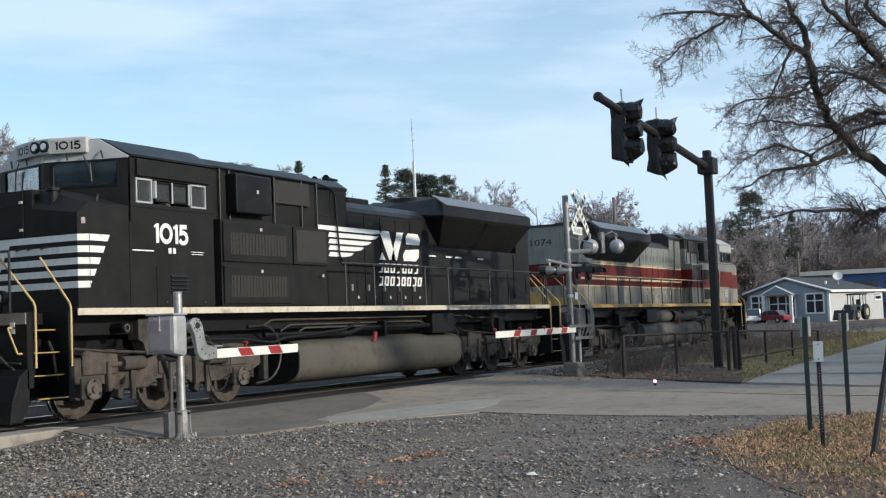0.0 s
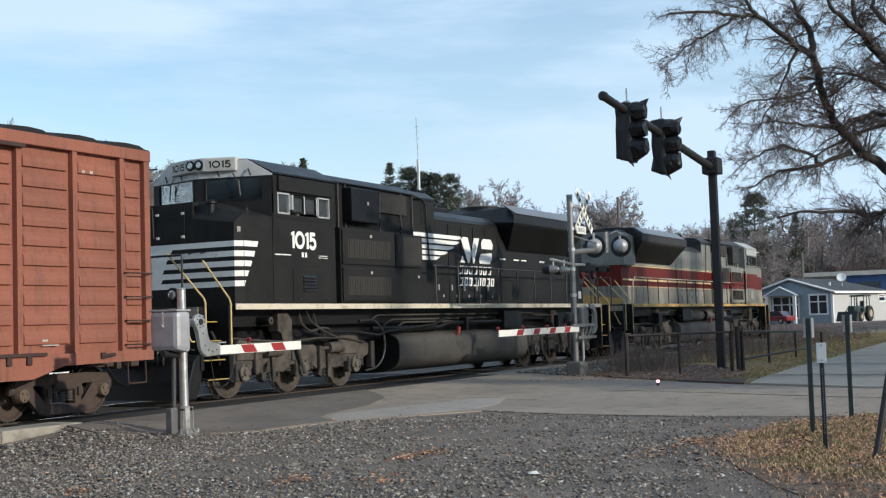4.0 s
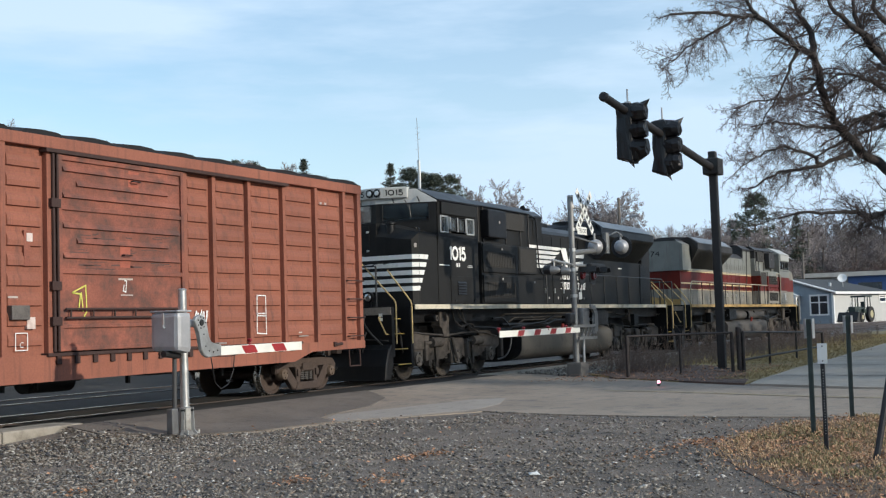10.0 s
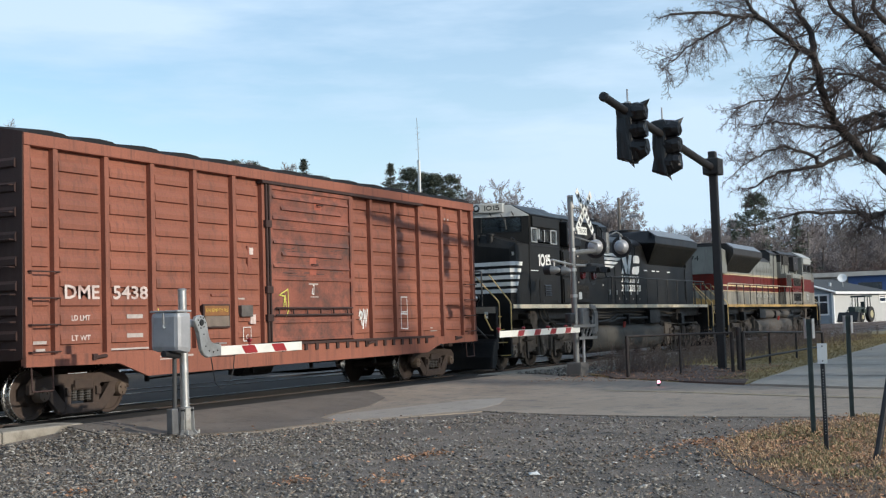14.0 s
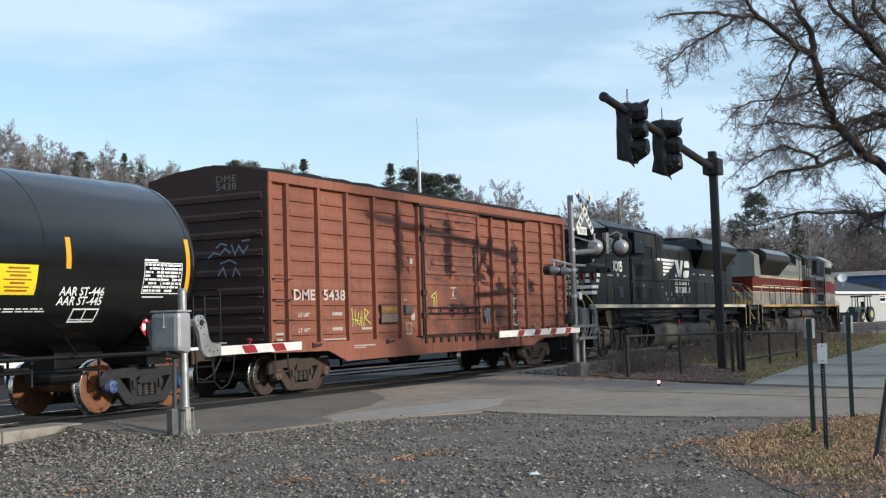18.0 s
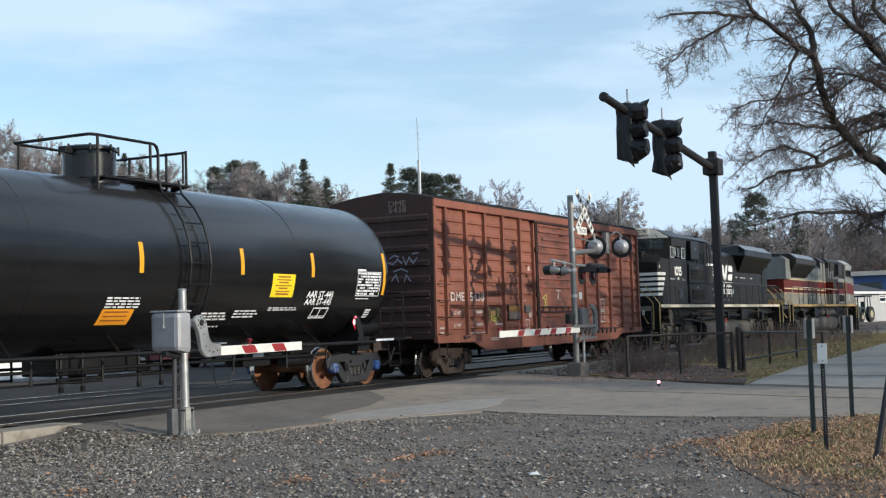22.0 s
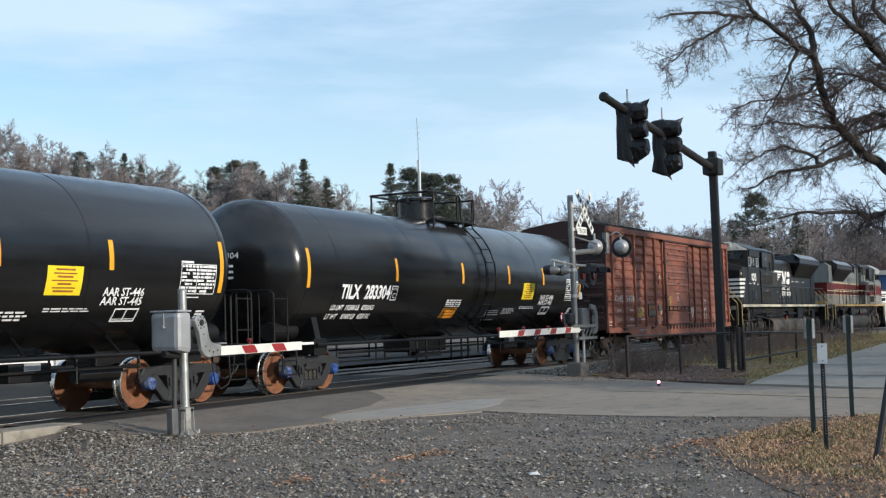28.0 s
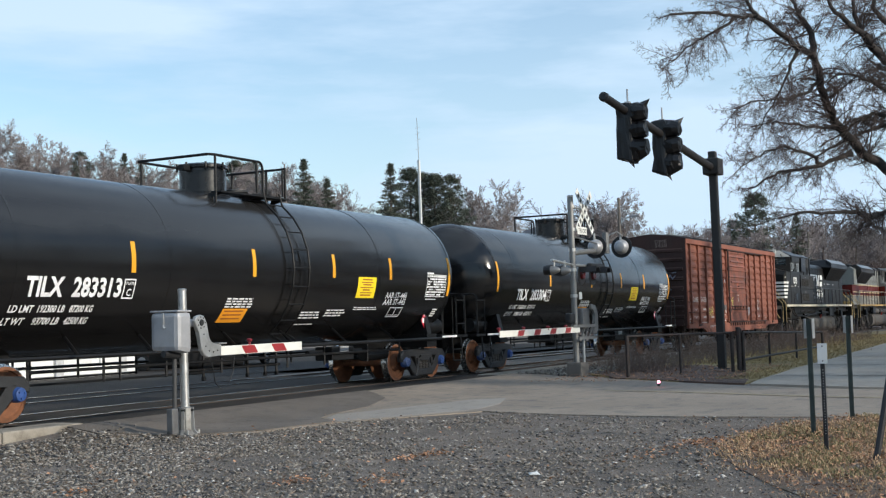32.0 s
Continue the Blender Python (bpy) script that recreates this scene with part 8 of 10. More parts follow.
        for k in range(4):
            tank_patch("stencil_line", 7.18, 7.42 - 0.03 * (k % 2), 1.70 - k * 0.05, 1.732 - k * 0.05, tank_text, e, side=s)
        # diamond placard
        dm = mp(lambda x, z: (6.92 + x, -1.20 - 0.10 * 0, 1.45 + z))
        mesh_of("hazard_placard", [dm(0, -0.2), dm(0.16, 0), dm(0, 0.2), dm(-0.16, 0)], [(0, 1, 2, 3)], mat("placard_red", (0.55, 0.02, 0.05), 0.4), e)
        dn = mp(lambda x, z: (6.92 + x, -1.205, 1.45 + z))
        mesh_of("placard_field", [dn(-0.11, -0.055), dn(0.11, -0.055), dn(0.11, 0.06), dn(-0.11, 0.06)], [(0, 1, 2, 3)], tank_text, e)
        mesh_of("placard_mark", [dn(-0.03, 0.1), dn(0.03, 0.1), dn(0.0, 0.16)], [(0, 1, 2)], tank_text, e)
    # number on the rear head
    hd = lambda x, z: (-TL - 0.80 * math.sqrt(max(0, 1 - ((0.15 - x) ** 2 + (z + 0.25) ** 2) / TR**2)) - 0.006, 0.15 - x, TZ + 0.25 + z)
    lettering("lettering", number, 0.18, 0.62, lambda x, z: hd(x - 0.1, z), tank_text, e)
    for k in range(3):
        p = lambda x, z: hd(x, z - 0.18 - 0.12 * k)
        mesh_of("stencil_line", [p(0, 0), p(0.4, 0), p(0.4, 0.05), p(0, 0.05)], [(0, 1, 2, 3)], tank_text, e)
    for x0 in (-7.02, 7.02):
        freight_truck(e, x0, truck_black, cap_blue, WS_TANK, 0.457)
    return e
# ---- locomotives ----
yellow_rail = mat("yellow_rail", (0.56, 0.40, 0.17), 0.5, 0, 0.2, 9, 60, 0.05, (0.2, 0.13, 0.05), 0.2)
rail_cream = mat("rail_cream", (0.40, 0.35, 0.26), 0.6, 0, 0.2, 8, 50, 0.05, (0.2, 0.16, 0.11), 0.4)
grille = mat("grille_mesh", (0.027, 0.0245, 0.0215), 0.8, 0.0, 0.4, 30, 200, 0.5)
silver = mat("silver_frame", (0.62, 0.62, 0.60), 0.4, 0.6, 0.12)
cab_seat = mat("cab_inside", (0.05, 0.05, 0.05), 0.9)
card_dim = mat("card_worn", (0.42, 0.38, 0.34), 0.7, 0, 0.2, 14, 60, 0.05, (0.2, 0.12, 0.1), 0.5)

STYLE_BLACK = dict(
    low=mat("loco_black", (0.0200, 0.0196, 0.0190), 0.42, 0, 0.3, 2, 40, 0.04, (0.028, 0.025, 0.022), 0.25, spec=0.10, streak=True), band=None, high=None,
    roof=mat("loco_roof_black", (0.009, 0.009, 0.0105), 0.40, 0, 0.25, 2, 40, 0.04, (0.035, 0.032, 0.03), 0.25, spec=0.28),
    strip=mat("loco_strip_cream", (0.60, 0.54, 0.42), 0.6, 0, 0.2, 3, 50, 0.05, (0.20, 0.14, 0.09), 0.5),
    tank=mat("fuel_tank_dust", (0.082, 0.073, 0.061), 0.85, 0, 0.25, 0.8, 60, 0.12, (0.035, 0.031, 0.027), 0.35),
    rail=mat("black_rail", (0.025, 0.025, 0.026), 0.5), number="1015", stripes=True, visor=mat("visor_grey", (0.46, 0.46, 0.44), 0.6, 0, 0.15, 3, 50, 0.05, (0.25, 0.24, 0.22), 0.3), under=black_iron)
STYLE_RED = dict(
    low=mat("loco_grey", (0.25, 0.232, 0.192), 0.55, 0, 0.25, 2, 40, 0.06, (0.06, 0.052, 0.045), 0.62, streak=True),
    band=mat("loco_maroon", (0.120, 0.0155, 0.0105), 0.5, 0, 0.2, 2, 40, 0.06, (0.05, 0.02, 0.015), 0.3, spec=0.15, streak=True),
    high=mat("loco_grey_upper", (0.185, 0.19, 0.172), 0.5, 0, 0.2, 2, 40, 0.06, (0.12, 0.10, 0.09), 0.35, streak=True),
    roof=mat("loco_roof_sooty", (0.022, 0.020, 0.020), 0.6, 0, 0.3, 2, 40, 0.08),
    strip=mat("loco_strip_yellow", (0.50, 0.31, 0.10), 0.6, 0, 0.25, 3, 50, 0.05, (0.13, 0.09, 0.05), 0.6),
    tank=mat("fuel_tank_grey", (0.085, 0.076, 0.068), 0.85, 0, 0.3, 3, 60, 0.2, (0.06, 0.055, 0.05), 0.4, streak=True),
    rail=mat("black_rail", (0.025, 0.025, 0.026), 0.5), number="1074", stripes=False, visor=mat("visor_pale", (0.36, 0.365, 0.345), 0.55, 0, 0.15, 3, 50, 0.05, (0.25, 0.24, 0.22), 0.35), under=black_iron)


def loco_truck(parent, x0, sense, flip):
    bm = bmesh.new()
    for s in (-1, 1):
        lo, hi = min(s * 0.98, s * 1.16), max(s * 0.98, s * 1.16)
        out = [(-2.75, 0.72), (-2.75, 0.95), (-2.35, 1.02), (-1.3, 0.98), (-1.05, 0.86), (-0.75, 0.86), (-0.5, 0.98), (0.5, 1.0), (0.75, 0.88), (1.05, 0.88), (1.3, 1.0), (2.35, 1.03), (2.75, 0.95), (2.75, 0.72),
               (2.45, 0.60), (1.7, 0.60), (1.45, 0.46), (0.6, 0.46), (0.38, 0.62), (-0.38, 0.62), (-0.6, 0.46), (-1.45, 0.46), (-1.7, 0.60), (-2.45, 0.60)]
        prism(bm, out, "y", lo, hi, 0.02)
    fr = part("truck", bm, loco_dust, parent, "dusty cast six-wheel truck frame")
    fr.location = (x0, 0, 0)
    bm = bmesh.new()
    box(bm, -0.6, 0.6, -0.95, 0.95, 0.6, 0.95, 0.03)
    box(bm, -2.3, 2.3, -0.55, 0.55, 0.40, 0.85, 0.05)
    part("motor_block", bm, black_iron, fr)
    for q in (-1, 0, 1):
        for s in (-1, 1):
            bm = bmesh.new()
            xx = q * 2.05
            box(bm, xx - 0.24, xx + 0.24, min(s * 1.0, s * 1.2), max(s * 1.0, s * 1.2), 0.34, 0.70, 0.04)
            jb = part("journal_box", bm, truck_grime, fr)
            part("bearing_cap", lathe(bmesh.new(), [(s * 1.19, 0.175), (s * 1.255, 0.175), (s * 1.265, 0.15), (s * 1.245, 0.12), (s * 1.245, 0.07), (s * 1.285, 0.06), (s * 1.29, 0.02)], "y", (xx, 0, 0.508), 16), mat("cap_dust", (0.115, 0.10, 0.085), 0.85, 0.1, 0.35, 9, 70, 0.3, (0.03, 0.026, 0.022), 0.5), jb)
            for q_ in range(3):
                a_ = radians(90 + 120 * q_)
                part("cap_bolt", tubed((xx + 0.145 * math.cos(a_), s * 1.25, 0.508 + 0.145 * math.sin(a_)), (xx + 0.145 * math.cos(a_), s * 1.285, 0.508 + 0.145 * math.sin(a_)), 0.022, 6), truck_grime, jb)
            for dx in (-0.42, 0.42):
                bm = bmesh.new()
                for k in range(5):
                    lathe(bm, [(0.46 + k * 0.055, 0.075), (0.485 + k * 0.055, 0.095), (0.51 + k * 0.055, 0.075)], "z", (xx + dx, s * 1.08, 0), 10)
                part("coil_spring", bm, truck_grime, fr)
        set_wheel(fr, WS_LOCO, q * 2.05, 0.508, sense)
    for q in (-1.15, 1.15):
        for s in (-1, 1):
            bm = bmesh.new()
            tube(bm, (q - 0.32, s * 1.22, 0.90), (q + 0.22, s * 1.22, 0.90), 0.12, 12)
            tube(bm, (q + 0.22, s * 1.22, 0.90), (q + 0.5, s * 1.22, 0.88), 0.04, 8)
            box(bm, q + 0.46, q + 0.56, min(s * 1.15, s * 1.25), max(s * 1.15, s * 1.25), 0.45, 0.95, 0.02)
            part("brake_cylinder", bm, loco_dust, fr, smooth=True)
    for s in (-1, 1):
        bm = bmesh.new()
        path(bm, [(-2.5, s * 1.2, 0.98), (-1.6, s * 1.24, 1.10), (-0.6, s * 1.22, 1.12), (0.5, s * 1.24, 1.06), (1.7, s * 1.22, 1.12), (2.6, s * 1.15, 1.2)], 0.026, 6)
        path(bm, [(2.9, s * 1.1, 1.32), (2.95, s * 1.24, 1.15), (2.9, s * 1.26, 0.75), (2.6, s * 1.2, 0.4), (2.2, s * 1.1, 0.34)], 0.026, 6)
        path(bm, [(2.72, s * 1.25, 1.05), (2.78, s * 1.28, 0.7), (2.65, s * 1.2, 0.45)], 0.02, 6)
        box(bm, -2.95, -2.8, min(s * 1.05, s * 1.2), max(s * 1.05, s * 1.2), 0.4, 1.0, 0.02)
        part("sand_piping", bm, truck_grime, fr)
        bm = bmesh.new()
        path(bm, [(-2.3, s * 1.2, 1.46)] + [(-2.72 - 0.50 * math.cos(radians(h_)), s * (1.22 + 0.1 * math.cos(radians(h_))), 0.92 + 0.56 * math.sin(radians(h_))) for h_ in range(85, -86, -17)] + [(-2.5, s * 1.2, 0.34)], 0.026, 8)
        part("sand_hose", bm, hose_rubber, fr)
        for xx in (-1.0, 1.05):
            part("hanger", prismed([(xx - 0.07, 0.95), (xx + 0.07, 0.95), (xx + 0.05, 0.28), (xx - 0.05, 0.28)], "y", min(s * 1.17, s * 1.22), max(s * 1.17, s * 1.22), 0.008), loco_dust, fr)
            part("brake_shoe", prismed([(xx + 0.12, 0.72), (xx + 0.30, 0.62), (xx + 0.34, 0.34), (xx + 0.22, 0.28), (xx + 0.2, 0.5)], "y", min(s * 1.0, s * 1.16), max(s * 1.0, s * 1.16), 0.01), truck_grime, fr)
        part("shock_absorber", tubed((0.05, s * 1.26, 0.40), (0.30, s * 1.26, 1.0), 0.045, 10), truck_grime, fr)
        for xa, xb in ((-2.25, -1.42), (1.42, 2.25)):
            part("frame_casting", prismed([(xa, 0.74), (xa, 1.08), (xa + 0.08, 1.15), (xb - 0.08, 1.15), (xb, 1.08), (xb, 0.74)], "y", min(s * 1.12, s * 1.2), max(s * 1.12, s * 1.2), 0.012), loco_dust, fr)
        part("frame_tread", boxed(-0.36, 0.36, min(s * 1.16, s * 1.19), max(s * 1.16, s * 1.19), 0.68, 0.92, 0.01), loco_dust, fr)
    return fr


def build_loco(st, name, label, sense):
    e = thing(name, label, "locomotive", "locomotives of the train")
    B, RF = st["low"], st["roof"]
    Z1, Z2 = 2.50, 3.24      # band heights of the painted stripe

    def layered(nm, outline_y, x0, x1, z0, z1, label="", extra=None):
        """A hood section as a stack of colour layers, butt on butt."""
        cuts = [z0, z1]
        mats = [B]
        if st["band"]:
            cuts = [z0] + [z for z in (Z1, Z2, 4.10) if z0 < z < z1] + [z1]
            mats = [B if c < Z1 - 1e-6 else st["band"] if c < Z2 - 1e-6 else st["high"] if c < 4.09 else RF for c in cuts[:-1]]
        first = None
        for (a, b), m in zip(zip(cuts, cuts[1:]), mats):
            ob = part(nm, boxed(x0, x1, -outline_y, outline_y, a, b), m, e if first is None else first)
            first = first or ob
        return first

    # frame, pilots, couplers
    part("underframe", boxed(-9.78, 9.78, -1.15, 1.15, 1.40, 1.83), st["under"], e)
    part("walkway_plate", boxed(-9.80, 9.80, -1.49, 1.49, 1.80, 1.832), st["under"], e)
    part("centre_sill", boxed(-10.8, 10.8, -0.9, 0.9, 1.02, 1.42), st["under"], e)
    for s in (-1, 1):
        y = s * 1.5
        for k in range(7):
            xa = -9.84 + k * (19.67 / 7)
            part("sill_strip", boxed(xa, xa + 19.67 / 7 - 0.008, min(y, y + s * 0.025), max(y, y + s * 0.025), 1.725, 1.837), st["strip"], e)
    for f in (1, -1):
        bm = bmesh.new()
        box(bm, min(f * 9.9, f * 10.85), max(f * 9.9, f * 10.85), -0.95, 0.95, 1.60, 1.78)
        box(bm, min(f * 10.72, f * 10.85), max(f * 10.72, f * 10.85), -1.45, 1.45, 0.62, 1.78)
        part("pilot", bm, st["under"], e)
        part("end_sill_strip", boxed(min(f * 10.851, f * 10.868), max(f * 10.851, f * 10.868), -1.44, 1.44, 1.60, 1.775), mat("end_strip_tan", (0.30, 0.25, 0.20), 0.75, 0, 0.35, 4, 50, 0.1, (0.08, 0.06, 0.05), 0.5), e)
        for s in (-1, 1) if f > 0 else ():
            dl = part("ditch_light", lathe(bmesh.new(), [(f * 10.66, 0.05), (f * 10.70, 0.125), (f * 10.80, 0.135), (f * 10.81, 0.10)], "x", (0, s * 0.80, 2.02), 16), black_iron, e)
            part("lens", lathe(bmesh.new(), [(f * 10.805, 0.098), (f * 10.83, 0.05)], "x", (0, s * 0.80, 2.02), 14), mat("lamp_glass", (0.6, 0.6, 0.58), 0.1, 0.7, 0.05), dl)
            part("light_bracket", boxed(min(f * 10.68, f * 10.76), max(f * 10.68, f * 10.76), s * 0.80 - 0.04, s * 0.80 + 0.04, 1.78, 1.92), black_iron, dl)
        prof = [(f * 10.8, 0.95), (f * 11.0, 0.80), (f * 11.15, 0.42), (f * 11.2, 0.10), (f * 10.95, 0.10), (f * 10.8, 0.4)]
        part("snow_plow", prismed(prof, "y", -1.45, 1.45, 0.02), st["under"], e)
        coupler(e, f * 11.1, f, 0.88)
        for s in (-1, 1):
            bm = bmesh.new()
            prism(bm, [(f * 9.90, 0.38), (f * 10.02, 0.38), (f * 10.02, 1.8), (f * 9.90, 1.8)], "y", min(s * 0.8, s * 1.49), max(s * 0.8, s * 1.49))
            box(bm, min(f * 10.02, f * 10.72), max(f * 10.02, f * 10.72), min(s * 0.78, s * 0.84), max(s * 0.78, s * 0.84), 0.42, 1.8)
            part("step_well", bm, st["under"], e)
            for k in range(4):
                z, yo = 0.42 + k * 0.355, 1.49 - 0.085 * k
                tread = part("step", boxed(min(f * 10.03, f * 10.70), max(f * 10.03, f * 10.70), min(s * 0.85, s * yo), max(s * 0.85, s * yo), z, z + 0.03), st["under"], e)
                part("step_edge", boxed(min(f * 10.05, f * 10.68), max(f * 10.05, f * 10.68), min(s * yo, s * (yo + 0.012)), max(s * yo, s * (yo + 0.012)), z + 0.012, z + 0.03), mat("worn_yellow", (0.42, 0.29, 0.07), 0.7, 0, 0.35, 12, 60, 0.1, (0.04, 0.035, 0.03), 0.5), tread)
            for x0, x1 in ((10.72, 10.45), (9.96, 9.80)):
                bm = bmesh.new()
                top = (f * x0, s * (0.62 if x0 > 10.3 else 0.86), 2.80 if x0 > 10.3 else 2.68)
                path(bm, [(f * x0, s * 1.5, 0.92), (f * x0, s * 1.5, 1.84), (f * x0, s * 1.47, 1.93), top], 0.018, 8)
                part("step_handrail", bm, yellow_rail, e)
            # end hand rails
            bm = bmesh.new()
            path(bm, [(f * 10.75, s * 0.25, 1.8), (f * 10.75, s * 0.25, 2.75), (f * 10.75, s * 1.0, 2.75), (f * 10.75, s * 1.0, 1.8)], 0.022, 8)
            part("end_railing", bm, st["rail"], e)
            for k in range(3):
                bm = bmesh.new()
                path(bm, [(f * 10.86, s * (0.5 + k * 0.13), 1.2), (f * 11.05, s * (0.5 + k * 0.13), 0.95), (f * 11.0, s * (0.48 + k * 0.13), 0.62)], 0.022, 6)
                part("air_hose", bm, hose_rubber, e)
            part("grab_iron", path(bmesh.new(), [(f * 10.86, s * 1.35, 1.15), (f * 10.95, s * 1.35, 1.15), (f * 10.95, s * 1.15, 1.55), (f * 10.86, s * 1.15, 1.55)], 0.016, 6), yellow_rail, e)
            part("jumper_cable", path(bmesh.new(), [(f * 10.86, s * 0.75, 1.62), (f * 11.02, s * 0.78, 1.45), (f * 11.06, s * 0.98, 1.2), (f * 10.98, s * 1.15, 1.0), (f * 10.88, s * 1.2, 0.9)], 0.024, 8), hose_rubber, e)
        part("uncoupling_rod", path(bmesh.new(), [(f * 10.95, -1.4, 1.0), (f * 10.98, -0.5, 1.05), (f * 10.98, 0.5, 1.05), (f * 10.95, 1.4, 1.0)], 0.018, 6), truck_grime, e)
        for za in (1.46, 1.56):
            part("end_card", boxed(min(f * 10.869, f * 10.876), max(f * 10.869, f * 10.876), 1.12, 1.22, za, za + 0.075), white_paint, e)

    # nose: flat side, bevelled corner, front, and a top that slopes down from the middle
    XC, XE = 8.97, 8.55      # cab front: prow at the middle, corner at the side
    YB, YF = 0.39, -0.88      # the raised door housing across the nose
    bm = bmesh.new()
    V = {k: bm.verts.new(p) for k, p in dict(
        n0=(8.5, 1.49, 1.84), n1=(9.50, 1.49, 1.84), n2=(9.65, 1.37, 1.84), t0=(8.5, 1.49, 3.57), t1=(9.50, 1.49, 3.57), t2=(9.65, 1.37, 3.40),
        b2=(9.65, YB, 1.84), f2=(9.65, YB, 3.53), g2=(9.45, YB, 3.862), h2=(9.65, YB, 3.85), k2=(8.5, YB, 3.92),
        b3=(9.65, YF, 1.84), f3=(9.65, YF, 3.53), g3=(9.45, YF, 3.862), h3=(9.65, YF, 3.85), k3=(8.5, YF, 3.92),
        p0=(8.5, -1.49, 1.84), p1=(9.42, -1.49, 1.84), p2=(9.42, -1.49, 3.40), q1=(9.25, -1.49, 3.57), q0=(8.5, -1.49, 3.57)).items()}
    for f in ("n0 n1 t1 t0", "n1 n2 t2 t1", "n2 b2 f2 t2", "t2 f2 g2 t1", "t1 g2 k2 t0", "f2 h2 g2", "b2 b3 f3 h3 h2 f2", "h2 h3 g3 k3 k2 g2",
              "b3 p1 p2 f3", "f3 h3 g3", "p2 f3 g3 q1", "q1 g3 k3 q0", "p0 p1 p2 q1 q0", "p0 n0 t0 k2 k3 q0"):
        bm.faces.new([V[k] for k in f.split()])
    nose = part("nose", bm, B if not st["band"] else st["low"], e)
    if st["band"]:
        part("nose_band", boxed(8.50, 9.41, -1.497, 1.497, Z1, 3.12), st["band"], nose)
    if st["stripes"]:
        for k in range(5):
            z = 2.94 - k * 0.192
            def band(pts, za, zb):
                """A painted strip along pts of (x, y) between two heights."""
                n = len(pts)
                mesh_of("nose_stripe", [(x, y, za) for x, y in pts] + [(x, y, zb) for x, y in pts], [(i, i + 1, n + i + 1, n + i) for i in range(n - 1)], white_paint, nose)
            xe = 9.03 + 0.108 * k
            mesh_of("nose_stripe", [(xe, 1.496, z + 0.11), (9.498, 1.496, z + 0.11), (9.498, 1.496, z), (xe + 0.05, 1.496, z)], [(0, 1, 2, 3)], white_paint, nose)
            mesh_of("nose_stripe", [(xe, -1.496, z + 0.11), (9.42, -1.496, z + 0.11), (9.42, -1.496, z), (xe + 0.05, -1.496, z)], [(0, 1, 2, 3)], white_paint, nose)
            band([(9.508, 1.493), (9.655, 1.374), (9.656, YF), (9.43, -1.492)], z, z + 0.11)
            if k < 4:      # between the bars the far half of the front is painted through
                yb = (-0.12, -0.24, -0.33, -0.37)[k]
                mesh_of("nose_stripe", [(9.656, yb, z), (9.656, YF, z), (9.43, -1.492, z), (9.656, yb - 0.05, z - 0.082), (9.656, YF, z - 0.082), (9.43, -1.492, z - 0.082)], [(0, 1, 4, 3), (1, 2, 5, 4)], white_paint, nose)
    door = part("nose_door", boxed(9.652, 9.668, -0.50, 0.20, 3.08, 3.80, 0.004), B, nose)
    for yy in (-0.46, 0.17):
        for zz in (3.16, 3.62):
            part("door_hinge", boxed(9.668, 9.70, yy - 0.035, yy + 0.035, zz, zz + 0.05, 0.008), silver, door)
    part("door_crease", boxed(9.668, 9.674, -0.43, 0.14, 3.60, 3.612), black_iron, door)
    part("nose_grab_iron", path(bmesh.new(), [(9.66, -0.76, 3.79), (9.71, -0.76, 3.79), (9.71, -0.56, 3.79), (9.71, -0.54, 3.20), (9.66, -0.54, 3.18)], 0.014, 6), st["rail"], nose)
    part("nose_post", path(bmesh.new(), [(9.66, -0.84, 3.86), (9.74, -0.84, 3.84), (9.74, -0.84, 2.98), (9.66, -0.84, 2.96)], 0.026, 8), st["rail"], nose)
    for yy in (0.05, 0.60, 0.30):
        part("nose_rung", path(bmesh.new(), [(9.655, yy, 2.84), (9.70, yy, 2.84), (9.70, yy + 0.14, 2.86), (9.655, yy + 0.14, 2.86)], 0.010, 6), st["rail"], nose)
    part("sand_cap", lathe(lathe(bmesh.new(), [(3.58, 0.10), (3.80, 0.10), (3.81, 0.13), (3.86, 0.13), (3.875, 0.06)], "z", (9.50, 0.72, 0), 16), [(3.86, 0.02), (3.89, 0.02)], "z", (9.50, 0.72, 0), 8), st["under"], nose)
    mesh_of("card", [(9.553, 1.457, 3.22), (9.603, 1.417, 3.22), (9.603, 1.417, 3.32), (9.553, 1.457, 3.32)], [(0, 1, 2, 3)], card_dim, nose)
    part("nose_grab", path(bmesh.new(), [(9.10, 1.30, 3.62), (9.10, 1.30, 3.70), (8.80, 1.05, 3.79), (8.80, 1.05, 3.72)], 0.014, 6), st["rail"], nose)
    if st["stripes"]:
        part("draped_cable", path(bmesh.new(), [(10.72, -0.62, 2.78), (10.62, -0.45, 2.80), (10.55, -0.30, 2.60), (10.40, -0.35, 2.30), (10.30, -0.62, 2.16), (10.38, -0.85, 2.26), (10.30, -0.90, 2.05), (10.15, -0.70, 1.98)], 0.055, 8), hose_rubber, nose, "black jumper cable hung over the end rail")

    # cab: walls with real window openings
    for s in (-1, 1):
        y0, y1 = min(s * 1.44, s * 1.50), max(s * 1.44, s * 1.50)
        low = part("cab_wall", boxed(6.25, XE, y0, y1, 1.84, 3.64 if not st["band"] else Z1), B, e)
        if st["band"]:
            part("cab_wall_band", boxed(6.25, XE, y0, y1, Z1, Z2), st["band"], low)
            part("cab_wall_upper", boxed(6.25, XE, y0, y1, Z2, 3.64), st["high"], low)
        up = st["high"] or B
        part("cab_wall_upper", boxed(6.25, XE, y0, y1, 4.07, 4.42), up, low)
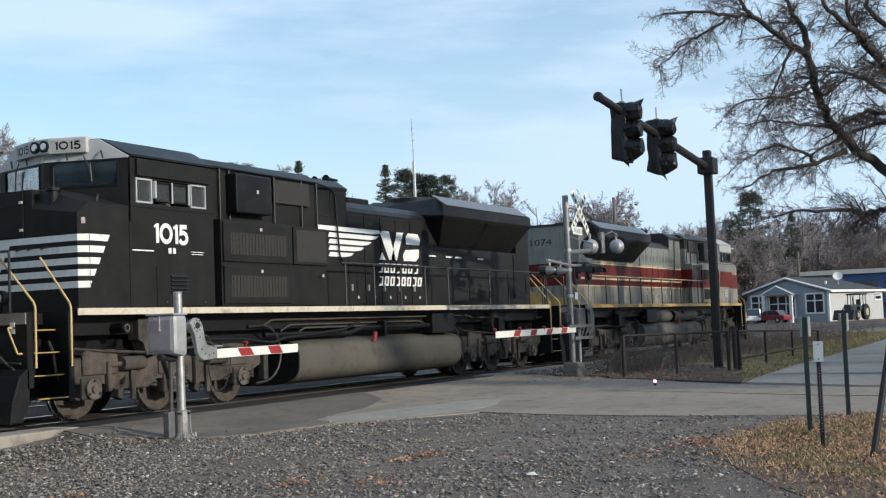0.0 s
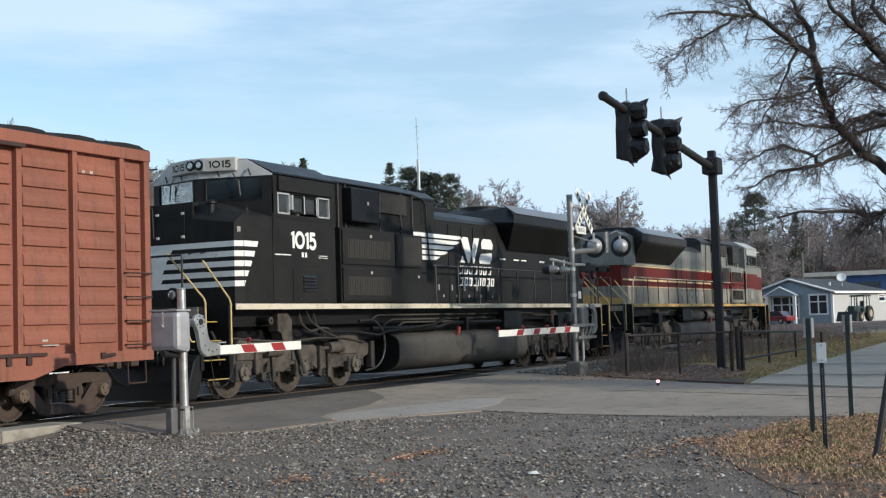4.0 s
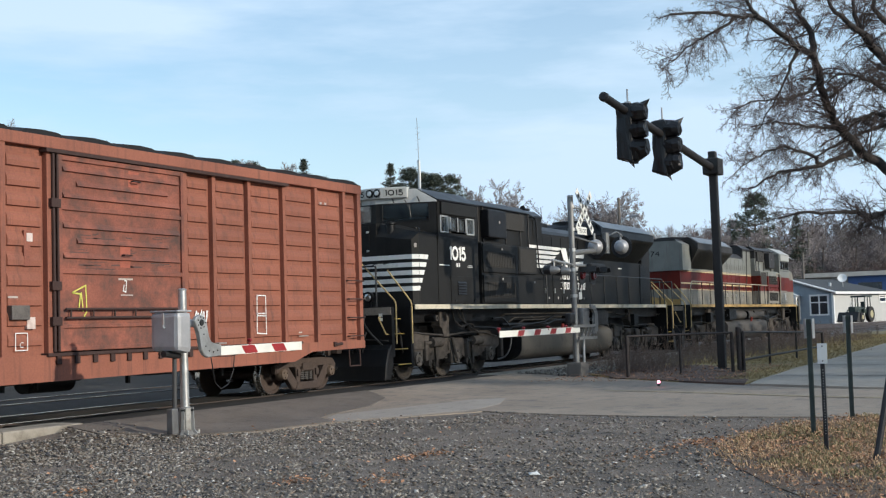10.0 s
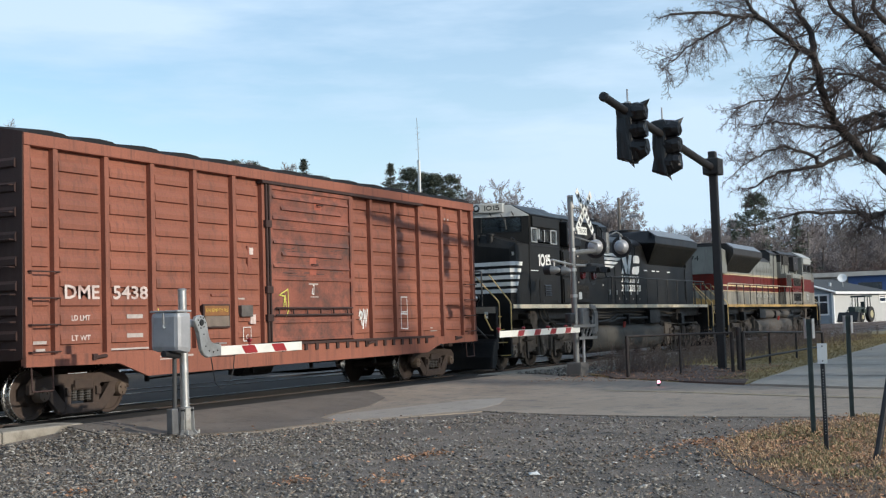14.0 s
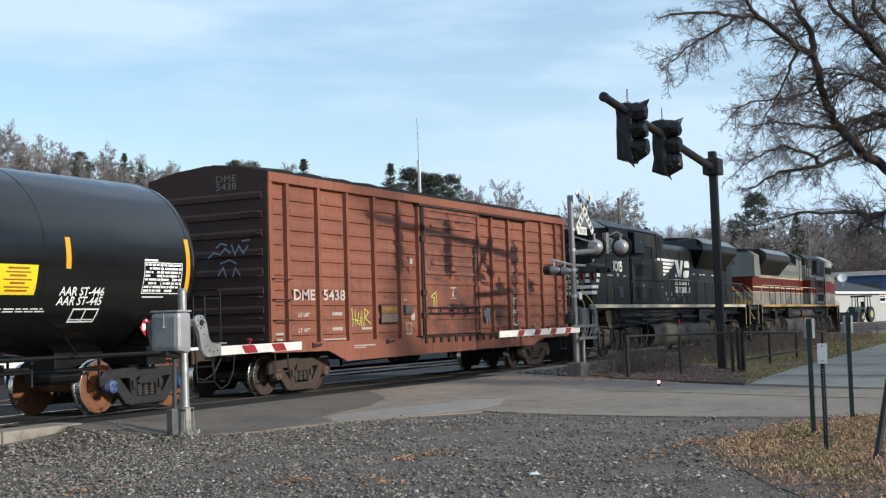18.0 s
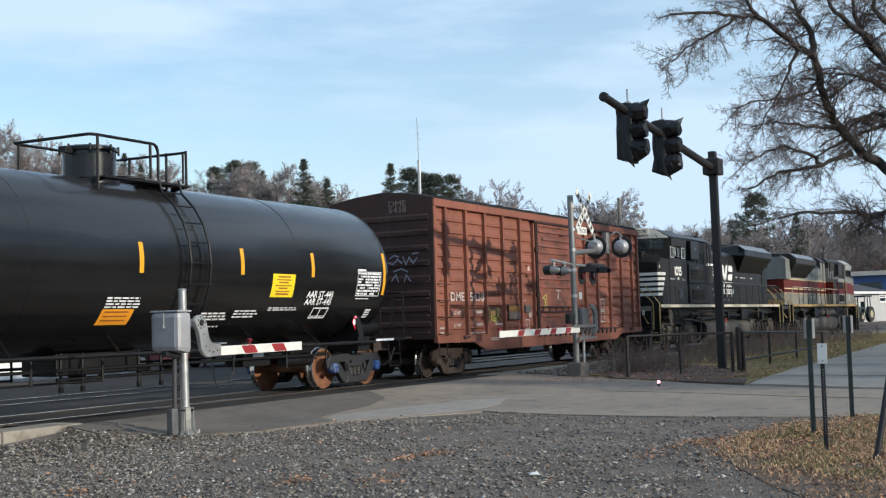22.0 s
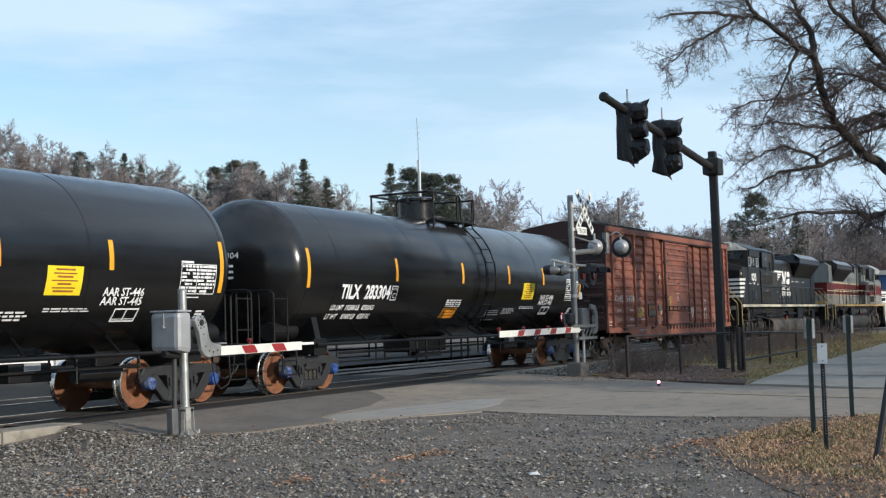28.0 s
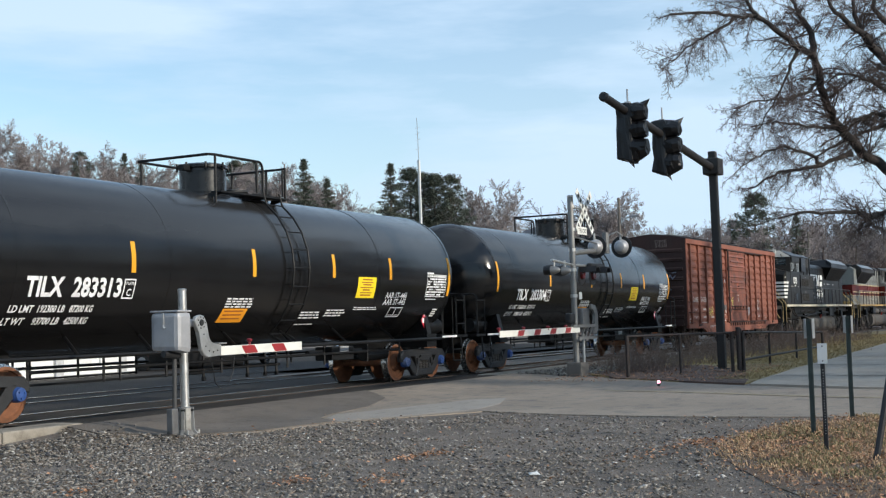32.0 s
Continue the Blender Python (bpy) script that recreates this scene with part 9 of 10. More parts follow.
        for xa, xb in ((6.25, 6.47), (6.91, 6.96), (7.91, 7.96), (8.38, XE)):
            part("window_post", boxed(xa, xb, y0, y1, 3.64, 4.07), up, low)
        trim = silver if st["stripes"] else st["roof"]
        yo = s * 1.518
        a, b = min(yo, yo - s * 0.04), max(yo, yo - s * 0.04)
        for xa, xb, za, zb, w in ((6.47, 6.91, 3.64, 4.07, 0.03), (7.96, 8.38, 3.64, 4.07, 0.032), (6.98, 7.40, 3.69, 4.04, 0.022), (7.44, 7.88, 3.69, 4.04, 0.022)):
            bm = bmesh.new()
            box(bm, xa, xb, a, b, za, za + w)
            box(bm, xa, xb, a, b, zb - w, zb)
            box(bm, xa, xa + w, a, b, za + w, zb - w)
            box(bm, xb - w, xb, a, b, za + w, zb - w)
            slim = w < 0.03
            wf = part("window_frame", bm, st["roof"] if slim else trim, e)
            part("pane", boxed(xa, xb, min(s * 1.47, s * 1.48), max(s * 1.47, s * 1.48), za, zb), clear_glass, wf).visible_shadow = False
        part("window_bar", boxed(7.40, 7.45, a, b, 3.68, 4.05), trim, e)
        part("window_bar", boxed(6.93, 6.98, a, b, 3.68, 4.05), trim, e)
        part("wind_deflector", boxed(7.90, 7.95, min(s * 1.5, s * 1.57), max(s * 1.5, s * 1.57), 3.74, 4.04), trim, e)
        part("awning", boxed(6.40, 8.38, min(s * 1.50, s * 1.56), max(s * 1.50, s * 1.56), 4.10, 4.40, 0.012), st["visor"] if st["band"] else up, e)
        part("wall_seam", boxed(6.30, 8.45, min(s * 1.5, s * 1.508), max(s * 1.5, s * 1.508), 3.56, 3.585), st["roof"], e)
        lp = part("louvre_panel", boxed(6.27, 7.88, min(s * 1.50, s * 1.512), max(s * 1.50, s * 1.512), 1.87, 2.55, 0.004), B, e)
        for k in range(5):
            sec = [(s * 1.512, 2.09 + k * 0.07), (s * 1.545, 2.09 + k * 0.07), (s * 1.512, 2.14 + k * 0.07)]
            part("louvre", prismed(sec, "x", 7.05, 7.52), st["visor"] if st["band"] else st["roof"], lp)
        for xx in (6.55, 7.62):
            part("latch", boxed(xx, xx + 0.06, min(s * 1.512, s * 1.53), max(s * 1.512, s * 1.53), 1.91, 1.95), st["rail"], lp)
        put = (lambda x0, z0: (lambda x, z: (x0 + x, -1.506, z0 + z))) if s < 0 else (lambda x0, z0: (lambda x, z: (x0 - x, 1.506, z0 + z)))
        if st["stripes"]:
            xs0 = 7.03 if s < 0 else 7.89
            round_digits(st["number"], 0.345, 0.86, 0.078, put(xs0, 2.965), white_paint, e)
            for xx, zz, w, h in ((0.34, 2.79, 0.08, 0.10), (0.46, 2.79, 0.08, 0.10), (-0.60, 2.81, 0.55, 0.022), (0.98, 2.79, 0.34, 0.012), (0.98, 2.83, 0.34, 0.012)):
                p = put(xs0 + (xx if s < 0 else -xx), zz)
                mesh_of("stencil_line", [p(0, 0), p(w, 0), p(w, h), p(0, h)], [(0, 1, 2, 3)], white_paint, e)
    part("cab_floor", boxed(6.3, 8.50, -1.43, 1.43, 1.86, 2.7), cab_seat, e)
    part("cab_back", boxed(6.25, 6.31, -1.43, 1.43, 2.7, 4.42), st["high"] or B, e)
    for s in (-1, 1):
        part("cab_seat", box(boxed(7.0, 7.5, min(s * 0.6, s * 1.1), max(s * 0.6, s * 1.1), 2.7, 3.2, 0.05), 6.95, 7.08, min(s * 0.6, s * 1.1), max(s * 0.6, s * 1.1), 3.2, 3.75, 0.04), cab_seat, e)
    # prow-shaped cab front with two windshields
    front = lambda y: XC - (XC - XE) * abs(y) / 1.5

    def slab(bm, ya, yb, za, zb, back=0.05, out=0.0):
        vs = [bm.verts.new((front(y) + o, y, z)) for o in (out, -back) for y, z in ((ya, za), (yb, za), (yb, zb), (ya, zb))]
        for f in ((0, 1, 2, 3), (4, 7, 6, 5), (0, 4, 5, 1), (1, 5, 6, 2), (2, 6, 7, 3), (3, 7, 4, 0)):
            bm.faces.new([vs[i] for i in f])
        return bm
    for s in (-1, 1):
        bm = bmesh.new()
        slab(bm, s * 0.0, s * 1.5, 3.30, 3.93)
        slab(bm, s * 0.0, s * 0.14, 3.93, 4.40)
        slab(bm, s * 1.33, s * 1.5, 3.93, 4.40)
        part("cab_front", bm, st["high"] or B, e)
        wp = part("windshield", slab(bmesh.new(), s * 0.14, s * 1.33, 3.93, 4.40, 0.02, -0.02), cab_glass, e)
        wp.visible_shadow = False
        for ya, yb, za, zb in ((0.14, 1.33, 3.93, 3.96), (0.14, 1.33, 4.37, 4.40), (0.14, 0.17, 3.96, 4.37), (1.30, 1.33, 3.96, 4.37)):
            part("gasket", slab(bmesh.new(), s * ya, s * yb, za, zb, 0.03, 0.012), black_iron, wp)
        bm = bmesh.new()
        ym = s * 0.75
        path(bm, [(front(ym) + 0.05, ym, 4.47), (front(ym) + 0.04, ym + 0.1 * s, 4.3), (front(ym) + 0.012, ym + 0.12 * s, 4.18)], 0.012, 6)
        tube(bm, (front(ym) + 0.012, ym + 0.11 * s, 4.34), (front(ym) + 0.012, ym + 0.14 * s, 4.02), 0.014, 6)
        part("wiper", bm, st["rail"], wp)
        # pale brow over the windshield
        bm = bmesh.new()
        vs = [bm.verts.new((front(y) + 0.012 + o, y, z)) for o in (0.0, -0.06) for y, z in ((0.0, 4.40), (s * 1.5, 4.40), (s * 1.5, 4.43), (s * 1.0, 4.745), (0.0, 4.745))]
        for f in ((0, 1, 2, 3, 4), (9, 8, 7, 6, 5), (0, 5, 6, 1), (1, 6, 7, 2), (2, 7, 8, 3), (3, 8, 9, 4)):
            bm.faces.new([vs[i] for i in f])
        part("brow", bm, st["visor"], e)
    # roof of the cab
    roof_sec = [(-1.54, 4.42), (-1.54, 4.45), (-1.0, 4.76), (0.0, 4.77), (1.0, 4.76), (1.54, 4.45), (1.54, 4.42), (0.0, 4.42)]
    bm = bmesh.new()
    va = [bm.verts.new((6.2, y, z)) for y, z in roof_sec]
    vb = [bm.verts.new((front(y) - 0.03, y, z)) for y, z in roof_sec]
    bm.faces.new((va[0], va[1], va[2], va[3], va[7]))
    bm.faces.new((va[3], va[4], va[5], va[6], va[7]))
    bm.faces.new((vb[0], vb[1], vb[2], vb[3], vb[7]))
    bm.faces.new((vb[3], vb[4], vb[5], vb[6], vb[7]))
    for i in range(8):
        j = (i + 1) % 8
        bm.faces.new((va[i], va[j], vb[j], vb[i]))
    part("cab_roof", bm, st["visor"] if st["band"] else RF, e)
    part("roof_rim", prismed([(1.535, 4.425), (1.555, 4.425), (1.555, 4.46), (1.535, 4.46)], "x", 6.2, 8.52), RF, e)
    nb = part("number_board", prismed([(8.66, -0.82), (8.82, -0.82), (9.05, -0.19), (9.05, 0.19), (8.82, 0.82), (8.66, 0.82)], "z", 4.52, 4.80, 0.018), st["visor"], e, "pale angled box with headlights and number panels")
    for s in (-1, 1):
        ux, uy = -0.23 / 0.6707, s * 0.63 / 0.6707
        nx, ny = 0.63 / 0.6707, s * 0.23 / 0.6707
        at = lambda d, o: (9.05 + ux * d + nx * o, s * 0.19 + uy * d + ny * o)
        (xa, ya), (xb, yb), (xc, yc), (xd, yd) = at(0.07, 0.002), at(0.63, 0.002), at(0.63, 0.007), at(0.07, 0.007)
        part("number_panel", prismed([(xa, ya), (xb, yb), (xc, yc), (xd, yd)], "z", 4.56, 4.76), mat("number_panel_white", (0.40, 0.39, 0.35), 0.5, 0, 0.15, 6), nb)
        flow = (lambda x, z: (*at(0.13 + x, 0.0095), 4.59 + z)) if s > 0 else (lambda x, z: (*at(0.57 - x, 0.0095), 4.59 + z))
        if st["stripes"]:
            round_digits(st["number"], 0.14, 0.44, 0.03, flow, black_iron, nb)
        else:
            lettering("lettering", st["number"], 0.17, 0.40, flow, black_iron, nb, bold=0.03)
        hl = part("headlight", lathe(bmesh.new(), [(9.03, 0.095), (9.085, 0.105), (9.09, 0.085)], "x", (0, s * 0.105, 4.66), 16), black_iron, nb)
        part("lens", lathe(bmesh.new(), [(9.078, 0.08), (9.10, 0.055)], "x", (0, s * 0.105, 4.66), 14), mat("lamp_glass", (0.6, 0.6, 0.58), 0.1, 0.7, 0.05), hl)
    # rods on the brow and a mirror bracket at its far end
    for yy in (-1.05, -0.55, 0.42, 1.05):
        part("brow_rod", tubed((front(yy) + 0.03, yy, 4.54), (front(yy) + 0.10, yy + 0.10, 4.41), 0.016, 6), st["rail"], e)
    part("mirror_frame", path(bmesh.new(), [(8.66, -1.40, 4.50), (8.78, -1.66, 4.50), (8.80, -1.72, 4.72), (8.66, -1.30, 4.74)], 0.016, 6), st["rail"], e)

    # equipment hood behind the cab
    layered("equipment_hood", 1.20, 2.26, 6.25, 1.84, 4.46)
    layered("equipment_hood", 1.0, 0.70, 2.26, 1.84, 4.46)
    for xa, xb, w in ((2.22, 6.25, 1.22), (0.67, 2.22, 1.02)):
        part("equipment_roof", prismed([(-w, 4.46), (w, 4.46), (w, 4.52), (w - 0.27, 4.70), (-w + 0.27, 4.70), (-w, 4.52)], "x", xa, xb), RF, e)
    for xa, xb in ((0.78, 1.40), (1.48, 2.18)):
        for s in (-1, 1):
            part("bay_door", boxed(xa, xb, min(s * 1.0, s * 1.012), max(s * 1.0, s * 1.012), 3.84, 4.40, 0.004), B if not st["band"] else st["high"], e)
    for s in (-1, 1):
        Y = lambda a, b: (min(s * a, s * b), max(s * a, s * b))
        def banded(nm, xa, xb, ya, yb, za, zb, parent, bevel=0.0):
            """A box in the hood's colours: one piece, or stacked where the painted band crosses it."""
            cuts = [za] + ([z for z in (Z1, Z2) if za + 0.02 < z < zb - 0.02] if st["band"] else []) + [zb]
            first = None
            for a, b in zip(cuts, cuts[1:]):
                m = B if not st["band"] or b <= Z1 + 0.02 else st["band"] if b <= Z2 + 0.02 else st["high"]
                ob = part(nm, boxed(xa, xb, *Y(ya, yb), a, b, bevel if len(cuts) == 2 else 0.0), m, parent if first is None or parent is not e else first)
                first = first or ob
            return first
        blower = banded("blower_cabinet", 3.62, 5.98, 1.2, 1.46, 1.86, 3.50, e, 0.01)
        for za, zb in ((1.90, 2.62), (2.70, 3.46)):
            banded("cabinet_door", 3.66, 5.94, 1.462, 1.50, za, zb, blower, 0.012)
        for za in (2.02, 2.84):
            g = part("grille", boxed(3.86, 5.74, *Y(1.495, 1.503), za, za + 0.42), grille, blower)
            bm = bmesh.new()
            for k in range(18):
                xx = 3.88 + k * 0.105
                box(bm, xx, xx + 0.015, *Y(1.503, 1.512), za, za + 0.42)
            for k in range(5):
                box(bm, 3.86, 5.74, *Y(1.503, 1.510), za + k * 0.1, za + k * 0.1 + 0.012)
            part("grille_lattice", bm, grille, g)
        banded("filter_box", 2.26, 3.56, 1.2, 1.47, 2.70, 3.48, e, 0.015)
        part("filter_mesh", boxed(2.34, 3.47, *Y(1.47, 1.478), 2.76, 3.42), grille, e)
        banded("locker", 2.30, 3.60, 1.2, 1.42, 1.86, 2.70, e, 0.012)
        part("air_intake", boxed(4.28, 5.45, *Y(1.2, 1.46), 3.66, 4.42, 0.03), RF, e)
        part("inertial_filter", boxed(2.62, 3.88, *Y(1.2, 1.27), 3.96, 4.44, 0.015), grille, e)
        part("card", boxed(4.72, 4.79, *Y(1.46, 1.466), 4.06, 4.13), card_dim, e)
        for xx, zz in ((4.7, 3.32), (4.7, 2.5), (2.5, 2.45)):
            part("card", boxed(xx, xx + 0.075, *Y(1.50, 1.506), zz, zz + 0.06), card_dim, e)
        bm = bmesh.new()
        path(bm, [(6.15, s * 1.26, 4.52), (2.30, s * 1.26, 4.50), (1.45, s * 1.06, 4.48), (1.28, s * 1.06, 4.36), (1.15, s * 1.06, 3.0), (0.95, s * 1.05, 2.80), (-2.6, s * 1.05, 2.80)], 0.022, 6)
        for xx in (5.7, 5.4, 3.9, 2.9, 2.32):
            tube(bm, (xx, s * 1.25, 3.5), (xx, s * 1.25, 4.50), 0.022, 6)
        part("conduit", bm, RF, e)
        # hood doors with handles
        for k in range(5):
            xx = 0.70 - (k + 1) * 0.74
            bm = boxed(xx + 0.02, xx + 0.72, *Y(0.98, 1.0), 1.90, 3.95, 0.008)
            if st["band"]:
                bm.free()
                d = part("hood_door", boxed(xx + 0.02, xx + 0.72, *Y(0.98, 1.0), 1.90, Z1), st["low"], e)
                part("hood_door_band", boxed(xx + 0.02, xx + 0.72, *Y(0.98, 1.0), Z1, Z2), st["band"], d)
                part("hood_door_upper", boxed(xx + 0.02, xx + 0.72, *Y(0.98, 1.0), Z2, 3.95), st["high"], d)
            else:
                d = part("hood_door", bm, B, e)
            part("door_handle", boxed(xx + 0.60, xx + 0.65, *Y(1.0, 1.03), 2.2, 2.35), silver, d)
            part("card", boxed(xx + 0.3, xx + 0.37, *Y(1.0, 1.006), 2.02, 2.09), card_dim, d)
    # horn
    bm = bmesh.new()
    for k, dx in enumerate((0.0, 0.2, -0.15)):
        lathe(bm, [(0, 0.03), (0.35, 0.045), (0.5, 0.10)], "x", (0.15 + dx * 0.5 - 0.3, -0.2 + 0.2 * k, 4.80 + 0.03 * k), 10)
    tube(bm, (0.2, 0.0, 4.4), (0.2, 0.0, 4.82), 0.04)
    part("air_horn", bm, black_iron, e)
    # engine hood and its rounded roof
    layered("engine_hood", 0.98, -3.8, 0.70, 1.84, 4.02)
    part("engine_roof", prismed([(-0.99, 4.02), (0.99, 4.02), (0.93, 4.12), (0.72, 4.27), (0.3, 4.33), (-0.3, 4.33), (-0.72, 4.27), (-0.93, 4.12)], "x", -3.8, 0.70), RF, e)
    part("exhaust_duct", boxed(-1.6, -0.6, -0.25, 0.25, 4.3, 4.5, 0.04), black_iron, e)
    # radiator wings
    layered("radiator_hood", 0.98, -8.75, -3.8, 1.84, 3.36)
    sec = [(-0.98, 3.36), (0.98, 3.36), (1.49, 4.06), (1.52, 4.12), (1.52, 4.36), (1.15, 4.62), (-1.15, 4.62), (-1.52, 4.36), (-1.52, 4.12), (-1.49, 4.06)]
    bm = bmesh.new()
    a = [bm.verts.new((-3.80 + max(0.0, abs(y) - 1.0) * 1.3, y, z)) for y, z in sec]
    b = [bm.verts.new((-8.66 if z > 3.7 else -8.3, y, z)) for y, z in sec]
    bm.faces.new(a)
    bm.faces.new(b[::-1])
    for i in range(len(sec)):
        j = (i + 1) % len(sec)
        bm.faces.new((a[i], a[j], b[j], b[i]))
    rw = part("radiator_wing", bm, RF, e)
    for s in (-1, 1):
        for xa, xb in ((-5.85, -3.72), (-8.25, -5.95)):
            vs = [(xa, s * 1.02, 3.40), (xb, s * 1.02, 3.40), (xb + 0.3, s * 1.47, 4.03), (xa, s * 1.47, 4.03)]
            mesh_of("radiator_grille", [(x, y + s * 0.004, z - 0.006) for x, y, z in vs], [(0, 1, 2, 3)], black_iron, rw)
        part("radiator_lid", prismed([(s * 1.13, 4.635), (s * 1.50, 4.378), (s * 1.52, 4.39), (s * 1.15, 4.655)], "x", -8.5, -3.3), mat("wing_edge", (0.16, 0.16, 0.165), 0.35, 0.4), rw)
    for k in range(3):
        part("roof_fan", lathe(bmesh.new(), [(4.60, 0.62), (4.70, 0.62), (4.72, 0.55)], "z", (-4.2 - k * 1.6, 0, 0), 24), black_iron, e)
    # rear hood
    if st["band"]:
        sec = [(-1.15, 3.24), (1.15, 3.24), (1.15, 4.30), (0.9, 4.45), (-0.9, 4.45), (-1.15, 4.30)]
        part("rear_cowl", prismed(sec, "x", -9.65, -8.45), st["high"], e)
        part("rear_cowl_roof", prismed([(-0.92, 4.452), (0.92, 4.452), (0.85, 4.52), (-0.85, 4.52)], "x", -9.66, -3.0), RF, e)
        q = part("rear_hood", boxed(-9.6, -8.75, -1.0, 1.0, 1.84, Z1), st["low"], e)
        part("rear_hood_band", boxed(-9.6, -8.75, -1.0, 1.0, Z1, Z2), st["band"], q)
        lettering("lettering", st["number"], 0.3, 0.75, lambda x, z: (-9.655, 0.55 - x, 3.85 + z), black_iron, e)
        sweep = [(0.99, 1.85), (0.99, 3.30), (0.86, 3.26), (0.90, 3.12), (0.90, 2.80), (0.80, 2.52), (0.55, 2.32), (0.1, 2.18), (-0.5, 2.10), (-0.98, 2.06), (-0.98, 1.85)]
        mesh_of("yellow_sweep", [(-9.608, y, z) for y, z in sweep], [tuple(range(len(sweep)))], st["strip"], q)
        part("end_pin_line", boxed(-9.610, -9.603, -0.99, 0.86, Z2 + 0.005, Z2 + 0.05), st["strip"], q)
        for k in range(4):
            for s in (-1, 1):
                part("pin_line", boxed(-9.49, 6.2, min(s * 1.003, s * 1.006), max(s * 1.003, s * 1.006), (Z1 - 0.03, Z1 + 0.20, Z2 - 0.02, Z2 + 0.05)[k], (Z1 + 0.0, Z1 + 0.26, Z2 + 0.02, Z2 + 0.065)[k]), mat("pin_cream", (0.62, 0.50, 0.28), 0.55, 0, 0.15, 3, 50, 0.05, (0.25, 0.2, 0.12), 0.3), e)
        for s in (-1, 1):
            for k in range(10):      # worn lettering shapes on the upper grey
                x0 = -2.6 + k * 0.40
                mesh_of("name_mark", [(x0, s * 1.012, 3.46), (x0 + 0.09, s * 1.012, 3.46), (x0 + 0.09, s * 1.012, 3.70), (x0, s * 1.012, 3.70)], [(0, 1, 2, 3)], mat("name_grey", (0.115, 0.105, 0.09), 0.6), e)
    else:
        part("rear_hood", boxed(-9.70, -8.75, -0.98, 0.98, 1.84, 4.35, 0.03), B, e)
        part("rear_door", boxed(-9.6, -8.5, -1.0, 1.0, 2.05, 3.30), black_iron, e)
        # white emblem as plain shapes, and its bars
        for s in (-1, 1):
            if s < 0:
                P = lambda x, z: (x, -1.012, z)
                x0, d = -1.40, 1.36
            else:
                P = lambda x, z: (x, 1.012, z)
                x0, d = 1.42, -1.36
            q = lambda u, z: P(x0 + d * u, z)
            for k in range(5):
                z = 3.64 - k * 0.145
                w0, w1 = (-0.55 if k == 0 else -0.08), (1.72, 1.56, 1.32, 1.06, 0.72)[k]
                mesh_of("emblem_bar", [q(w0, z - 0.10), q(w1 - 0.30, z - 0.10), q(w1 - 0.12, z - 0.07), q(w1, z), q(w0 + 0.05, z)], [(0, 1, 2, 3, 4)], white_paint, e)
            # the emblem: plain slanted shapes
            E0 = 1.54
            shapes = [[(0.02, 2.95), (0.24, 2.95), (0.12, 3.14)], [(0.04, 3.64), (0.38, 3.64), (0.60, 2.95), (0.36, 2.95)], [(0.43, 2.95), (0.64, 2.95), (0.90, 3.64), (0.66, 3.64)]]
            for sh in shapes:
                mesh_of("emblem", [q(E0 + a, b) for a, b in sh], [tuple(range(len(sh)))], white_paint, e)
            for sh in ([(1.00, 3.36), (0.98, 3.54), (1.08, 3.64), (1.44, 3.64), (1.54, 3.50), (1.50, 3.36)], [(0.90, 2.95), (0.86, 3.08), (0.96, 3.22), (1.48, 3.26), (1.46, 3.06), (1.34, 2.95)]):
                mesh_of("emblem", [q(E0 + a, b) for a, b in sh], [tuple(range(len(sh)))], white_paint, e)
            for row, (zz, w, n) in enumerate(((2.64, 1.5, 7), (2.33, 1.62, 8))):
                for k in range(n):
                    u0 = E0 - 0.05 + k * w / n
                    c, h, t = w / n * 0.76, 0.225, 0.055
                    lean = lambda a, b: q(u0 + a + b * 0.18, zz + b)
                    ring = [lean(a, b) for a, b in ((0, 0), (c, 0), (c, h), (0, h), (t, t * 0.8), (c - t, t * 0.8), (c - t, h - t * 0.8), (t, h - t * 0.8))]
                    mesh_of("name_bar", ring, [(i, (i + 1) % 4, 4 + (i + 1) % 4, 4 + i) for i in range(4 if k % 3 else 3)], white_paint, e)
            for u0 in (3.4, 4.1, 4.5, 5.5):
                mesh_of("stencil_line", [q(u0, 3.1), q(u0 + 0.28, 3.1), q(u0 + 0.28, 3.14), q(u0, 3.14)], [(0, 1, 2, 3)], white_paint, e)
    # side walkway railings
    for s in (-1, 1):
        bm = bmesh.new()
        top_m = rail_cream if st["band"] else st["rail"]
        path(bm, [(1.75 if not st["band"] else 5.6, s * 1.47, 2.78), (-9.55, s * 1.47, 2.78), (-9.75, s * 1.47, 2.6), (-9.8, s * 1.47, 1.84)], 0.022, 8)
        part("hand_rail", bm, top_m, e)
        n = 9 if not st["band"] else 12
        for k in range(n):
            xx = (1.6 if not st["band"] else 5.4) - k * 1.23
            bm = bmesh.new()
            tube(bm, (xx, s * 1.48, 1.70), (xx, s * 1.47, 2.78), 0.02, 6)
            part("stanchion", bm, st["rail"], e)
    if st["band"]:
        for s in (-1, 1):
            bm = bmesh.new()
            path(bm, [(6.2, s * 1.5, 1.9), (6.2, s * 1.55, 3.2), (6.0, s * 1.55, 3.4), (5.6, s * 1.5, 3.4), (5.45, s * 1.47, 2.78)], 0.024, 6)
            part("cab_handrail", bm, rail_cream, e)
            part("cab_step_door", boxed(5.3, 6.2, min(s * 1.2, s * 1.3), max(s * 1.2, s * 1.3), 1.9, 3.3), black_iron, e)
            bm = boxed(7.9, 8.9, min(s * 1.1, s * 1.55), max(s * 1.1, s * 1.55), 4.30, 4.34)
            part("sun_shade", bm, silver, e)
    # fuel tank, air tanks and piping
    bow = lambda v, p: math.copysign(abs(v) ** p, v)
